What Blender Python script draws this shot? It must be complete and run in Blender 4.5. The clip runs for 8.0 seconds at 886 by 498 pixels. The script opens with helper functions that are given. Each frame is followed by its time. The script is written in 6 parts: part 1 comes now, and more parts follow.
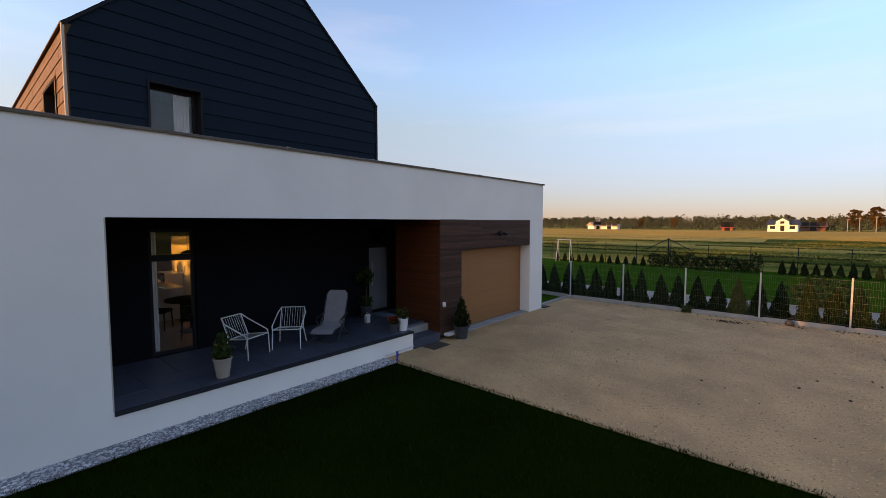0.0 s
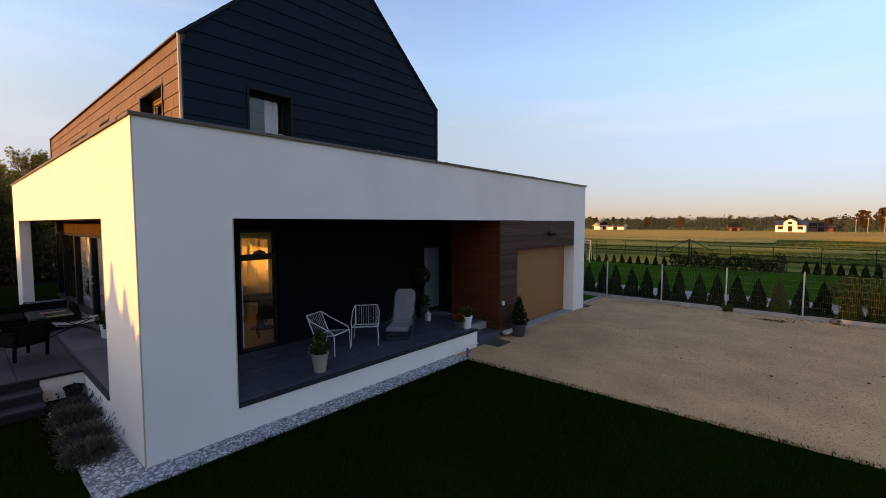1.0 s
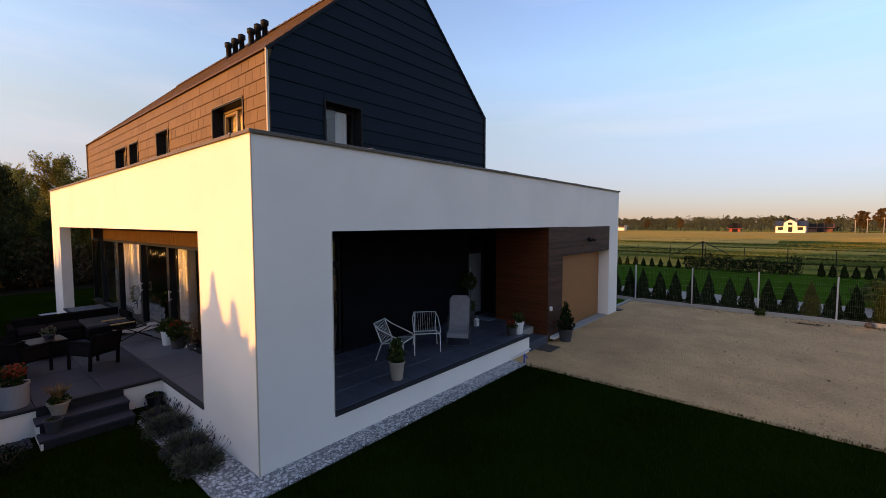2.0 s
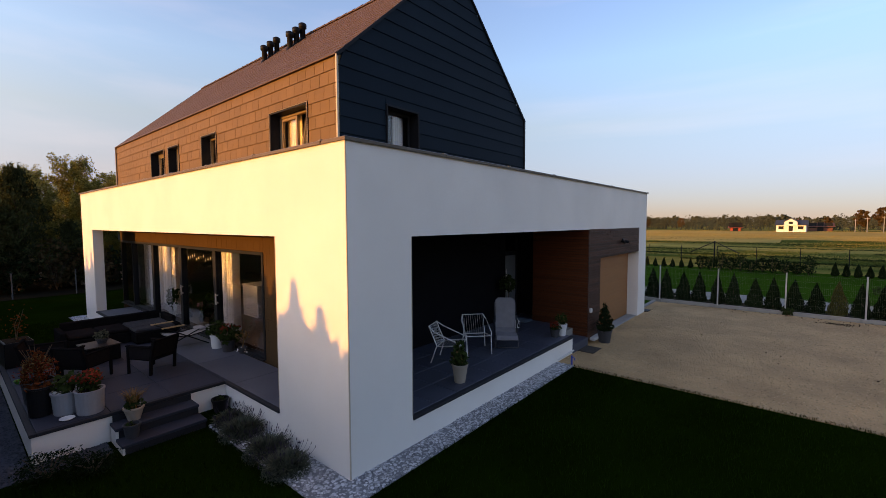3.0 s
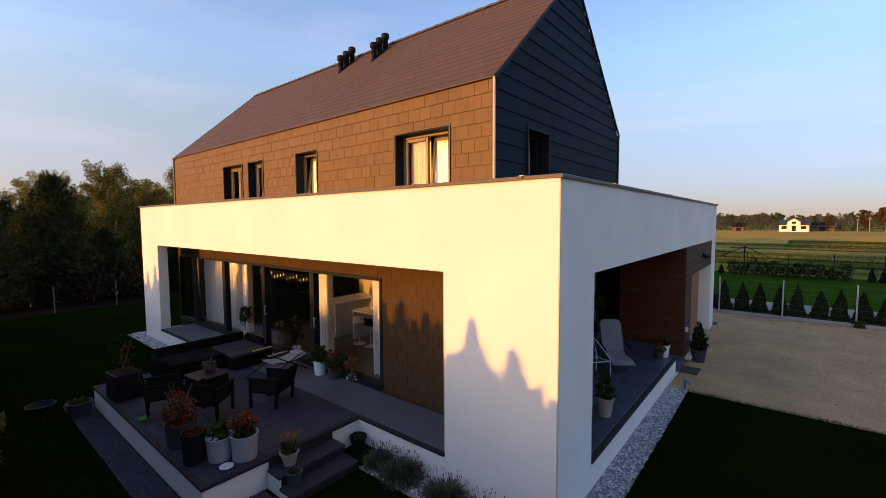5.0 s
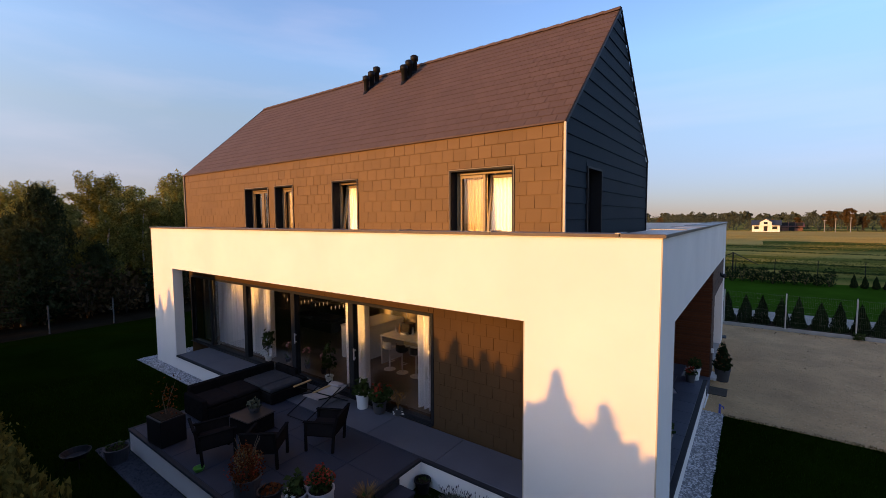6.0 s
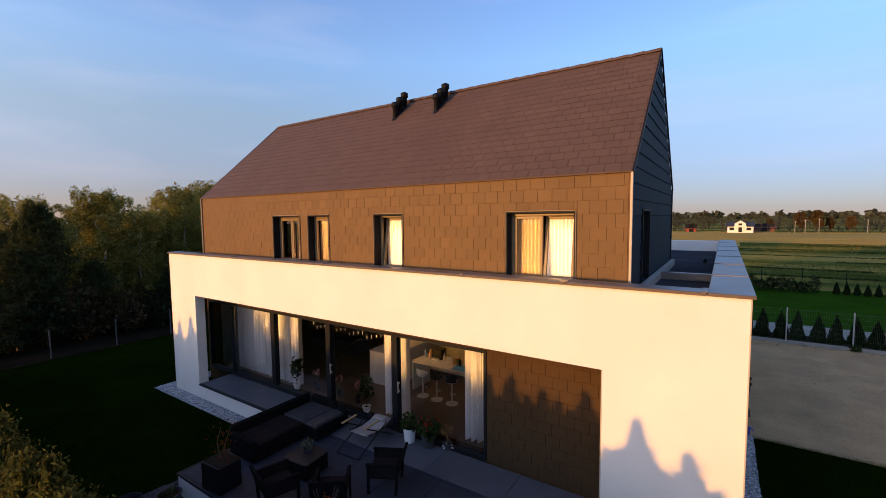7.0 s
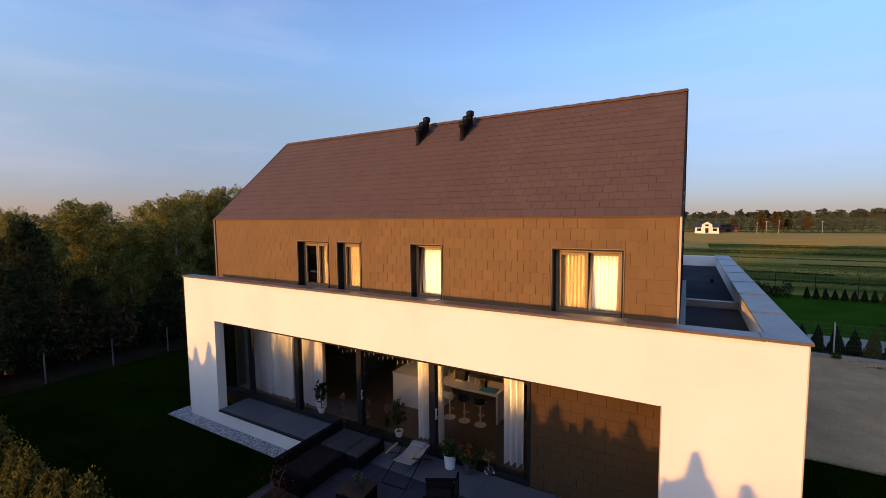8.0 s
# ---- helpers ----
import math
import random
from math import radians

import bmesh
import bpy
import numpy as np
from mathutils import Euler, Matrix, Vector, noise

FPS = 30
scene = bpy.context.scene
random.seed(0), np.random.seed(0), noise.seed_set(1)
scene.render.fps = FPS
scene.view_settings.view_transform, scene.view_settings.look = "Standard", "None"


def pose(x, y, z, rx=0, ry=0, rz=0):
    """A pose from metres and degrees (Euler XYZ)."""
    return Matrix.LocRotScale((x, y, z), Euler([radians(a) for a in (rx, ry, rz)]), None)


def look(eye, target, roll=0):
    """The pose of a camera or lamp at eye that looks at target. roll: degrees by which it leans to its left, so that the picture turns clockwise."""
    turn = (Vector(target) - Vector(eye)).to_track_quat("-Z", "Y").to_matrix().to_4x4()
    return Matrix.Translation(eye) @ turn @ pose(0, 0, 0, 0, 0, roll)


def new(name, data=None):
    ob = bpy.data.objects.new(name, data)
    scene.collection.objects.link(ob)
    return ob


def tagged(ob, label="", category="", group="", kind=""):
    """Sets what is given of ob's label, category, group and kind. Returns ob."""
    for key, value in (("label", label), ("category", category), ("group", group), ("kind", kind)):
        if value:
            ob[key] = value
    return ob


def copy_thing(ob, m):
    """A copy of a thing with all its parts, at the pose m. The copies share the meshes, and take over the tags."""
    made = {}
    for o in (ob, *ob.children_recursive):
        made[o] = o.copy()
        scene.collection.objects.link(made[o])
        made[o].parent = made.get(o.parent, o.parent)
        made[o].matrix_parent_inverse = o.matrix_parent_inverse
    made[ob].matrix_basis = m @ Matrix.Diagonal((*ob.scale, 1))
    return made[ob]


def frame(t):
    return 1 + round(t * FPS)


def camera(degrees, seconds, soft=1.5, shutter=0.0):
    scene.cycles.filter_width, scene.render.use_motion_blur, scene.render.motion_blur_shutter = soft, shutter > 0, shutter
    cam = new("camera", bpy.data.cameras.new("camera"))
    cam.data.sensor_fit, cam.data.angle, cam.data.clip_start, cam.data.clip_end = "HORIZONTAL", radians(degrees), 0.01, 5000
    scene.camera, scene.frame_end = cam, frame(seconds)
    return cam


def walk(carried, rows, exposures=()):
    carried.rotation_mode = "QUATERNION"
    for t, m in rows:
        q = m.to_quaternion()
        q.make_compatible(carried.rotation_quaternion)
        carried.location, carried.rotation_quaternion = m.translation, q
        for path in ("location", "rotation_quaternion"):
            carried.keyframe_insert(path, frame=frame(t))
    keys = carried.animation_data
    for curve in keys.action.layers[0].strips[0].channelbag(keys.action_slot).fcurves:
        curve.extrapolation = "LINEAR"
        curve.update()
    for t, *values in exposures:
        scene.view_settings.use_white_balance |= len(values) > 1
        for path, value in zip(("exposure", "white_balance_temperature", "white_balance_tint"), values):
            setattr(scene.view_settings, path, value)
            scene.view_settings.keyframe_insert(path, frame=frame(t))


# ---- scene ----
cam = camera(92.5, 8.0, soft=0.85)
PATH = [
    (0, (7.033, -0.207, 3.032), (5.733, 1.307, 2.906), -0.0),
    (0.5, (6.573, -0.811, 2.985), (5.274, 0.704, 2.859), 0.0),
    (1, (6.07, -1.425, 3.04), (4.765, 0.086, 2.916), 0.0),
    (1.5, (5.554, -1.969, 3.132), (4.255, -0.453, 3.01), 0.0),
    (3, (4.253, -3.228, 3.295), (2.97, -1.699, 3.171), -0.2),
    (3.5, (3.762, -3.591, 3.293), (2.484, -2.057, 3.171), -0.2),
    (4, (3.259, -3.888, 3.335), (1.982, -2.355, 3.213), -0.3),
    (4.5, (2.648, -4.233, 3.526), (1.37, -2.7, 3.399), -0.3),
    (6, (0.844, -5.403, 4.544), (-0.338, -3.796, 4.401), -0.4),
    (6.5, (0.259, -5.8, 4.928), (-0.884, -4.165, 4.784), -0.5),
    (7, (-0.309, -6.254, 5.32), (-1.413, -4.592, 5.173), -0.6),
    (7.5, (-0.895, -6.738, 5.718), (-1.944, -5.042, 5.564), -0.7),
    (8, (-1.459, -7.162, 6.07), (-2.455, -5.434, 5.914), -0.6),
]
walk(cam, [(t, look(eye, target, roll)) for t, eye, target, roll in PATH],
     exposures=((0, 1.17, 11000, 37), (1.5, 1.12, 11000, 38), (3, 1.05, 10800, 38), (4.5, 1.03, 10200, 38), (6, 0.88, 8600, 35), (8, 0.76, 8200, 34)))

# ---- world, sun ----
SUN_EL, SUN_AZ = 5.0, 202.9          # degrees; azimuth clockwise from +y
sun_way = Vector((math.sin(radians(SUN_AZ)) * math.cos(radians(SUN_EL)),
                  math.cos(radians(SUN_AZ)) * math.cos(radians(SUN_EL)), math.sin(radians(SUN_EL))))
world = bpy.data.worlds.new("world")
scene.world = world
world.use_nodes = True
wn, wl = world.node_tree.nodes, world.node_tree.links
sky = wn.new("ShaderNodeTexSky")
sky.sky_type, sky.sun_disc = "NISHITA", False
sky.sun_elevation, sky.sun_rotation = radians(SUN_EL + 3.0), radians(SUN_AZ)   # the light sky lags behind the sinking sun
sky.air_density, sky.dust_density, sky.ozone_density = 1.0, 0.0, 2.6
tint = wn.new("ShaderNodeVectorMath")                  # evening haze: a little rose in the sky's light
tint.operation, tint.inputs[1].default_value = "MULTIPLY", (1.10, 0.965, 1.0)
haze = wn.new("ShaderNodeTexSky")                      # dusty air towards the low sun
haze.sky_type, haze.sun_disc = "NISHITA", False
haze.sun_elevation, haze.sun_rotation = radians(SUN_EL), radians(SUN_AZ)
haze.air_density, haze.dust_density, haze.ozone_density = 1.0, 8.0, 2.0
both = wn.new("ShaderNodeVectorMath")
both.operation, both.inputs[1].default_value = "MULTIPLY_ADD", (0.55, 0.55, 0.55)
wl.new(haze.outputs[0], both.inputs[0])
wl.new(sky.outputs[0], both.inputs[2])
wl.new(both.outputs[0], tint.inputs[0])
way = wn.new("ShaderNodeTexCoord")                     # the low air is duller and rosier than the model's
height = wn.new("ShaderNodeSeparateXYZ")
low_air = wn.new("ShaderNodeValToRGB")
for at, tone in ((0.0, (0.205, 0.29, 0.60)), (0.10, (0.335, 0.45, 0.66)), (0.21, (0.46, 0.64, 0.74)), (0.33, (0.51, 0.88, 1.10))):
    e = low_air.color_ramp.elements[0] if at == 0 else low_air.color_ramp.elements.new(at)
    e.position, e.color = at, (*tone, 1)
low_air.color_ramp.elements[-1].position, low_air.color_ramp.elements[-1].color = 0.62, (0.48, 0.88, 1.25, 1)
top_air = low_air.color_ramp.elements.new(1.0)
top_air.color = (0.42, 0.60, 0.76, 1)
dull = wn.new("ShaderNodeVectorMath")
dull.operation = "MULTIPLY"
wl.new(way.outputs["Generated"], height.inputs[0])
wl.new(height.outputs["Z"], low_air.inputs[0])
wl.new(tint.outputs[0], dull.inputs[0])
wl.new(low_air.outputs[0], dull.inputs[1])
side = wn.new("ShaderNodeVectorMath")                  # the sky glows towards the sun and fades on the far side
side.operation, side.inputs[1].default_value = "DOT_PRODUCT", (sun_way.x, sun_way.y, 0.0)
glow = wn.new("ShaderNodeMapRange")
glow.data_type = "FLOAT_VECTOR"
glow.inputs[7].default_value, glow.inputs[8].default_value = (-1, -1, -1), (1, 1, 1)
glow.inputs[9].default_value, glow.inputs[10].default_value = (0.86, 0.97, 0.98), (1.85, 1.53, 1.28)
evening = wn.new("ShaderNodeVectorMath")
evening.operation = "MULTIPLY"
wl.new(way.outputs["Generated"], side.inputs[0])
wl.new(side.outputs["Value"], glow.inputs[6])
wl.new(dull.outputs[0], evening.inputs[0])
wl.new(glow.outputs["Vector"], evening.inputs[1])
veil = wn.new("ShaderNodeMapping")                     # thin streaks of high cloud
veil.inputs["Scale"].default_value, veil.inputs["Rotation"].default_value = (0.9, 2.6, 12.0), (0.12, 0.05, 0.9)
streak = wn.new("ShaderNodeTexNoise")
streak.inputs["Scale"].default_value, streak.inputs["Detail"].default_value = 1.0, 7
thin = wn.new("ShaderNodeMapRange")
thin.inputs["From Min"].default_value, thin.inputs["From Max"].default_value = 0.5, 0.8
thin.inputs["To Min"].default_value, thin.inputs["To Max"].default_value = 0.0, 0.10
cirrus = wn.new("ShaderNodeMix")
cirrus.data_type = "RGBA"
cirrus.inputs["B"].default_value = (4.2, 4.3, 5.0, 1)
wl.new(way.outputs["Generated"], veil.inputs[0])
wl.new(veil.outputs[0], streak.inputs[0])
wl.new(streak.outputs[0], thin.inputs["Value"])
wl.new(thin.outputs[0], cirrus.inputs["Factor"])
wl.new(evening.outputs[0], cirrus.inputs["A"])
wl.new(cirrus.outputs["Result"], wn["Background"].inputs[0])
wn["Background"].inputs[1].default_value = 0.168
sun = new("sun", bpy.data.lights.new("sun", "SUN"))
sun.data.energy, sun.data.angle, sun.data.color = 2.25, radians(0.8), (1.0, 0.595, 0.165)
sun.matrix_world = look(sun_way * 60, (0, 0, 0))


# ---- materials ----
def mat(name, base, rough=0.7, var=0.15, scale=4.0, bump=0.0, bscale=60.0, metal=0.0, island=0.0, obrand=0.0,
        stain=0.0, spec=0.5, stretch=(1, 1, 1), translucent=0.0):
    """A principled surface: colour that varies at two scales, fine relief, and a shade of its own for each piece."""
    m = bpy.data.materials.new(name)
    m.use_nodes = True
    n, l = m.node_tree.nodes, m.node_tree.links
    b = n["Principled BSDF"]
    b.inputs["Roughness"].default_value, b.inputs["Metallic"].default_value = rough, metal
    b.inputs["Specular IOR Level"].default_value = spec
    co = n.new("ShaderNodeTexCoord")
    mp = n.new("ShaderNodeMapping")
    mp.inputs["Scale"].default_value = stretch
    geo = n.new("ShaderNodeNewGeometry")
    l.new(geo.outputs["Position"], mp.inputs[0])
    n1, n2 = n.new("ShaderNodeTexNoise"), n.new("ShaderNodeTexNoise")
    n1.inputs["Scale"].default_value, n1.inputs["Detail"].default_value = scale, 6
    n2.inputs["Scale"].default_value, n2.inputs["Detail"].default_value = bscale, 4
    l.new(mp.outputs[0], n1.inputs[0])
    l.new(mp.outputs[0], n2.inputs[0])
    add = n.new("ShaderNodeMath"); add.operation = "ADD"
    half = n.new("ShaderNodeMath"); half.operation = "MULTIPLY"; half.inputs[1].default_value = 0.5
    l.new(n2.outputs[0], half.inputs[0])
    l.new(n1.outputs[0], add.inputs[0])
    l.new(half.outputs[0], add.inputs[1])
    last = add.outputs[0]
    for amount, source in ((island, geo.outputs["Random Per Island"]), (obrand, None)):
        if amount:
            if source is None:
                source = n.new("ShaderNodeObjectInfo").outputs["Random"]
            k = n.new("ShaderNodeMath"); k.operation = "MULTIPLY_ADD"
            k.inputs[1].default_value, k.inputs[2].default_value = amount, -amount / 2
            l.new(source, k.inputs[0])
            a = n.new("ShaderNodeMath"); a.operation = "ADD"
            l.new(last, a.inputs[0]); l.new(k.outputs[0], a.inputs[1])
            last = a.outputs[0]
    mr = n.new("ShaderNodeMapRange")
    mr.inputs["From Min"].default_value, mr.inputs["From Max"].default_value = 0.3, 1.2
    mr.inputs["To Min"].default_value, mr.inputs["To Max"].default_value = 1 - var, 1 + var
    l.new(last, mr.inputs["Value"])
    mix = n.new("ShaderNodeVectorMath"); mix.operation = "SCALE"
    mix.inputs[0].default_value = base[:3]
    l.new(mr.outputs[0], mix.inputs["Scale"])
    l.new(mix.outputs[0], b.inputs["Base Color"])
    if bump:
        bp = n.new("ShaderNodeBump")
        bp.inputs["Strength"].default_value, bp.inputs["Distance"].default_value = bump, 0.02
        l.new(n2.outputs[0], bp.inputs["Height"])
        l.new(bp.outputs[0], b.inputs["Normal"])
    if translucent:
        tr = n.new("ShaderNodeBsdfTranslucent")
        l.new(mix.outputs[0], tr.inputs[0])
        ms = n.new("ShaderNodeMixShader"); ms.inputs[0].default_value = translucent
        l.new(b.outputs[0], ms.inputs[1]); l.new(tr.outputs[0], ms.inputs[2])
        l.new(ms.outputs[0], n["Material Output"].inputs[0])
    return m


def glass_mat(name, tint=(1, 1, 1), rough=0.0):
    m = bpy.data.materials.new(name)
    m.use_nodes = True
    b = m.node_tree.nodes["Principled BSDF"]
    b.inputs["Base Color"].default_value = (*tint, 1)
    b.inputs["Roughness"].default_value, b.inputs["IOR"].default_value = rough, 1.45
    b.inputs["Transmission Weight"].default_value = 1.0
    return m


WHITE = mat("white_render", (0.84, 0.765, 0.69), 0.9, 0.11, 0.7, 0.3, 180)
# Same graphite as SIDING; the low sun's brown is put into this copy.
SHINGLE = mat("sunlit_graphite_shingle", (0.165, 0.090, 0.037), 0.62, 0.16, 1.5, 0.12, 90, obrand=0.5, island=0.3, spec=0.18)
# Darker shingle copy: shade under the overhang is put into its colour.
SHADESHINGLE = mat("shaded_fibre_cement_panel", (0.074, 0.043, 0.023), 0.7, 0.16, 1.5, 0.12, 90, island=0.5, spec=0.0)
SLATE = mat("roof_slate", (0.108, 0.066, 0.051), 0.7, 0.16, 1.2, 0.15, 80, obrand=0.35, island=0.3, spec=0.22)
SIDING = mat("graphite_siding", (0.0048, 0.0165, 0.026), 0.7, 0.14, 1.2, 0.1, 100, obrand=0.4, spec=0.10)
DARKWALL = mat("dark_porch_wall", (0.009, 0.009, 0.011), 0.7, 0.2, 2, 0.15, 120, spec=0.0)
TRIM = mat("brown_grey_trim", (0.14, 0.105, 0.078), 0.5, 0.15, 6, 0.05, 80)
FRAME = mat("graphite_frame", (0.014, 0.015, 0.017), 0.5, 0.1, 5, spec=0.10)
CORNER = mat("beige_corner_profile", (0.50, 0.41, 0.31), 0.5, 0.15, 6, 0.05, 80)
COPING = mat("sheet_metal_coping", (0.21, 0.195, 0.19), 0.42, 0.35, 2, 0.08, 30, metal=0.75)
DRIP = mat("brown_drip_edge", (0.13, 0.095, 0.072), 0.55, 0.25, 6, spec=0.2)
SASHWOOD = mat("golden_brown_window_frame", (0.23, 0.15, 0.08), 0.45, 0.15, 6, 0.05, 80)
REVEAL = mat("beige_window_edge", (0.30, 0.225, 0.15), 0.5, 0.15, 6, 0.05, 80)
MEMBRANE = mat("roof_membrane", (0.055, 0.058, 0.065), 0.5, 0.3, 1.2, 0.1, 30, spec=0.0)
WOOD = mat("stained_wood_board", (0.078, 0.028, 0.017), 0.6, 0.5, 2.5, 0.25, 40, stretch=(1, 0.25, 9), obrand=0.55, spec=0.22)
WOODRED = mat("red_stained_wood_board", (0.115, 0.027, 0.008), 0.6, 0.35, 2.5, 0.25, 40, stretch=(0.25, 1, 9), obrand=0.4, spec=0.22)
GARAGE = mat("golden_oak_door", (0.34, 0.118, 0.034), 0.5, 0.14, 3, 0.06, 60, stretch=(1, 0.2, 5), obrand=0.2)
STONE = mat("grey_terrace_slab", (0.050, 0.058, 0.078), 0.48, 0.28, 1.6, 0.1, 60, obrand=0.3, spec=0.4)
WALKSTONE = mat("pale_grey_walkway_slab", (0.085, 0.092, 0.112), 0.55, 0.25, 1.4, 0.1, 60, obrand=0.2, spec=0.3)
STONED = mat("dark_terrace_slab", (0.028, 0.033, 0.047), 0.7, 0.2, 1.6, 0.1, 60, obrand=0.3, spec=0.22)
EDGE = mat("dark_slab_edge", (0.02, 0.02, 0.023), 0.7, 0.2, 5, 0.1, 60, spec=0.22)
GLASS = glass_mat("window_glass")
CONCRETE = mat("concrete", (0.30, 0.28, 0.25), 0.9, 0.2, 3, 0.3, 70)
STEEL = mat("galvanised_steel", (0.55, 0.55, 0.55), 0.35, 0.1, 8, metal=0.7)
DULLSTEEL = mat("dull_fence_steel", (0.09, 0.09, 0.09), 0.6, 0.2, 8)
WIRE = mat("green_fence_wire", (0.06, 0.085, 0.035), 0.5, 0.1, 8)
BLACKPLASTIC = mat("black_plastic", (0.009, 0.009, 0.010), 0.5, 0.2, 8, spec=0.15)
WHITEMETAL = mat("white_painted_metal", (0.62, 0.60, 0.58), 0.4, 0.06, 8)
GREYFABRIC = mat("grey_mesh_fabric", (0.24, 0.215, 0.22), 0.9, 0.15, 9, 0.3, 400)
LIGHTFABRIC = mat("light_linen_cushion", (0.33, 0.29, 0.28), 0.95, 0.12, 7, 0.3, 300)
RATTAN = mat("dark_brown_rattan", (0.011, 0.010, 0.010), 0.7, 0.35, 10, 0.5, 160, spec=0.0)
CUSHION = mat("brown_cushion", (0.017, 0.014, 0.014), 0.95, 0.2, 8, 0.3, 200, spec=0.0)
PALEWOOD = mat("pale_wood", (0.42, 0.25, 0.11), 0.55, 0.25, 6, 0.1, 60)
TERRACOTTA = mat("beige_clay_pot", (0.36, 0.28, 0.22), 0.85, 0.15, 6, 0.15, 90)
GREYPOT = mat("pale_grey_pot", (0.28, 0.28, 0.29), 0.7, 0.15, 6, 0.1, 60)
DARKPOT = mat("dark_pot", (0.05, 0.05, 0.055), 0.6, 0.2, 6, 0.1, 60, spec=0.22)
GREYDARK = mat("dark_grey_cushion", (0.045, 0.044, 0.048), 0.95, 0.2, 8, 0.3, 200, spec=0.1)
PATHSTONE = mat("pale_path_gravel", (0.30, 0.27, 0.23), 0.95, 0.25, 2, 0.6, 40, spec=0.1)
WOODFLOOR = mat("shaded_wood_ground", (0.018, 0.014, 0.009), 0.95, 0.5, 1.0, 0.6, 12, spec=0.0)
SOIL = mat("soil", (0.03, 0.022, 0.016), 0.95, 0.4, 20, 0.6, 90, spec=0.0)
TALLUNIT = mat("cream_cabinet_front", (0.34, 0.28, 0.18), 0.5, 0.05, 3)
WHITEPOT = mat("white_glazed_pot", (0.72, 0.71, 0.69), 0.35, 0.05, 6)
CURTAIN = mat("white_curtain", (0.78, 0.79, 0.81), 0.9, 0.06, 5, translucent=0.10)
BEIGECLOTH = mat("beige_curtain_cloth", (0.44, 0.35, 0.24), 0.9, 0.1, 5, translucent=0.2)
# Gold that puts warm sun glow into the kitchen wall units' colour.
GLOWGOLD = mat("sun_glow_gold", (0.33, 0.18, 0.065), 0.5, 0.2, 3, 0.05, 40)
# Rooms' dimness is put into the darkened plaster, oak and lacquer colours.
PLASTER = mat("dimmed_interior_plaster", (0.14, 0.135, 0.125), 0.9, 0.06, 1)
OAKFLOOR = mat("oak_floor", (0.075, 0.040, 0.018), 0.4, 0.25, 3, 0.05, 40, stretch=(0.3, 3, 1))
LACQUER = mat("white_lacquer", (0.44, 0.44, 0.44), 0.3, 0.03, 3)
BLUECLOTH = mat("blue_cloth", (0.03, 0.26, 0.50), 0.8, 0.15, 8)
GREENPL = mat("bright_green_plastic", (0.02, 0.22, 0.02), 0.5, 0.1, 8)
BLUEPL = mat("blue_plastic", (0.03, 0.07, 0.35), 0.5, 0.1, 8)
RED = mat("red_petals", (0.30, 0.045, 0.025), 0.7, 0.3, 12, island=0.9, translucent=0.3, spec=0.0)
ORANGE = mat("orange_leaves", (0.12, 0.034, 0.012), 0.7, 0.4, 12, island=1.0, translucent=0.3, spec=0.0)
PINK = mat("pink_petals", (0.45, 0.20, 0.24), 0.7, 0.3, 12, island=0.6, translucent=0.3)
LEAF = mat("green_leaves", (0.035, 0.058, 0.018), 0.6, 0.4, 3, island=1.0, translucent=0.25, spec=0.0)
# Yellow-green that carries the low sun on the sprays in its colour.
THUJA = mat("thuja_sprays", (0.105, 0.098, 0.026), 0.7, 0.5, 1.5, island=1.1, translucent=0.42, spec=0.0)
THUJADK = mat("dark_thuja_sprays", (0.013, 0.024, 0.010), 0.7, 0.5, 1.5, island=1.0, obrand=0.5, translucent=0.15, spec=0.0)
BIRCHLEAF = mat("birch_leaves", (0.23, 0.205, 0.055), 0.6, 0.5, 0.6, island=1.1, obrand=0.6, translucent=0.3, spec=0.0)
PINELEAF = mat("pine_needles", (0.048, 0.056, 0.023), 0.7, 0.5, 0.6, island=1.0, obrand=0.5, translucent=0.25, spec=0.0)
DRYLEAF = mat("dry_brush", (0.08, 0.047, 0.022), 0.8, 0.5, 1, island=1.0, translucent=0.2, spec=0.0)
AUTUMN = mat("autumn_leaves", (0.080, 0.050, 0.022), 0.7, 0.5, 0.3, island=1.0, obrand=0.5, spec=0.0)
# Distance haze is put into this greyed leaf green.
FARLEAF = mat("far_woods", (0.058, 0.066, 0.045), 0.9, 0.5, 0.05, island=0.9, spec=0.0)
LAVENDER = mat("lavender_leaves", (0.088, 0.098, 0.068), 0.8, 0.4, 6, island=0.9, translucent=0.15, spec=0.0)
LAVFLOWER = mat("faded_lavender_spikes", (0.05, 0.038, 0.05), 0.9, 0.4, 6, island=0.6, spec=0.0)
STRAW = mat("ornamental_grass", (0.20, 0.12, 0.05), 0.8, 0.4, 6, island=0.9, translucent=0.3, spec=0.0)
BARK = mat("grey_brown_bark", (0.10, 0.075, 0.055), 0.9, 0.4, 6, 0.5, 30, spec=0.0)
BIRCHBARK = mat("white_birch_bark", (0.42, 0.38, 0.33), 0.8, 0.45, 5, 0.3, 20, stretch=(1, 1, 4))
PEBBLE = mat("white_pebbles", (0.46, 0.45, 0.45), 0.8, 0.4, 3, 0.5, 45, island=1.0)
PEBBLEBED = mat("grey_pebble_bed", (0.20, 0.20, 0.205), 0.9, 0.4, 8, 0.8, 60)
# Turf and blades go near-black: the garden's deep shade put into colour.
BLADES = mat("shaded_grass_blades", (0.0055, 0.019, 0.002), 0.8, 0.5, 0.8, island=0.8, translucent=0.15, spec=0.0)
LAWN = mat("shaded_lawn_turf", (0.004, 0.013, 0.001), 0.95, 0.5, 0.7, 0.8, 90, spec=0.0)
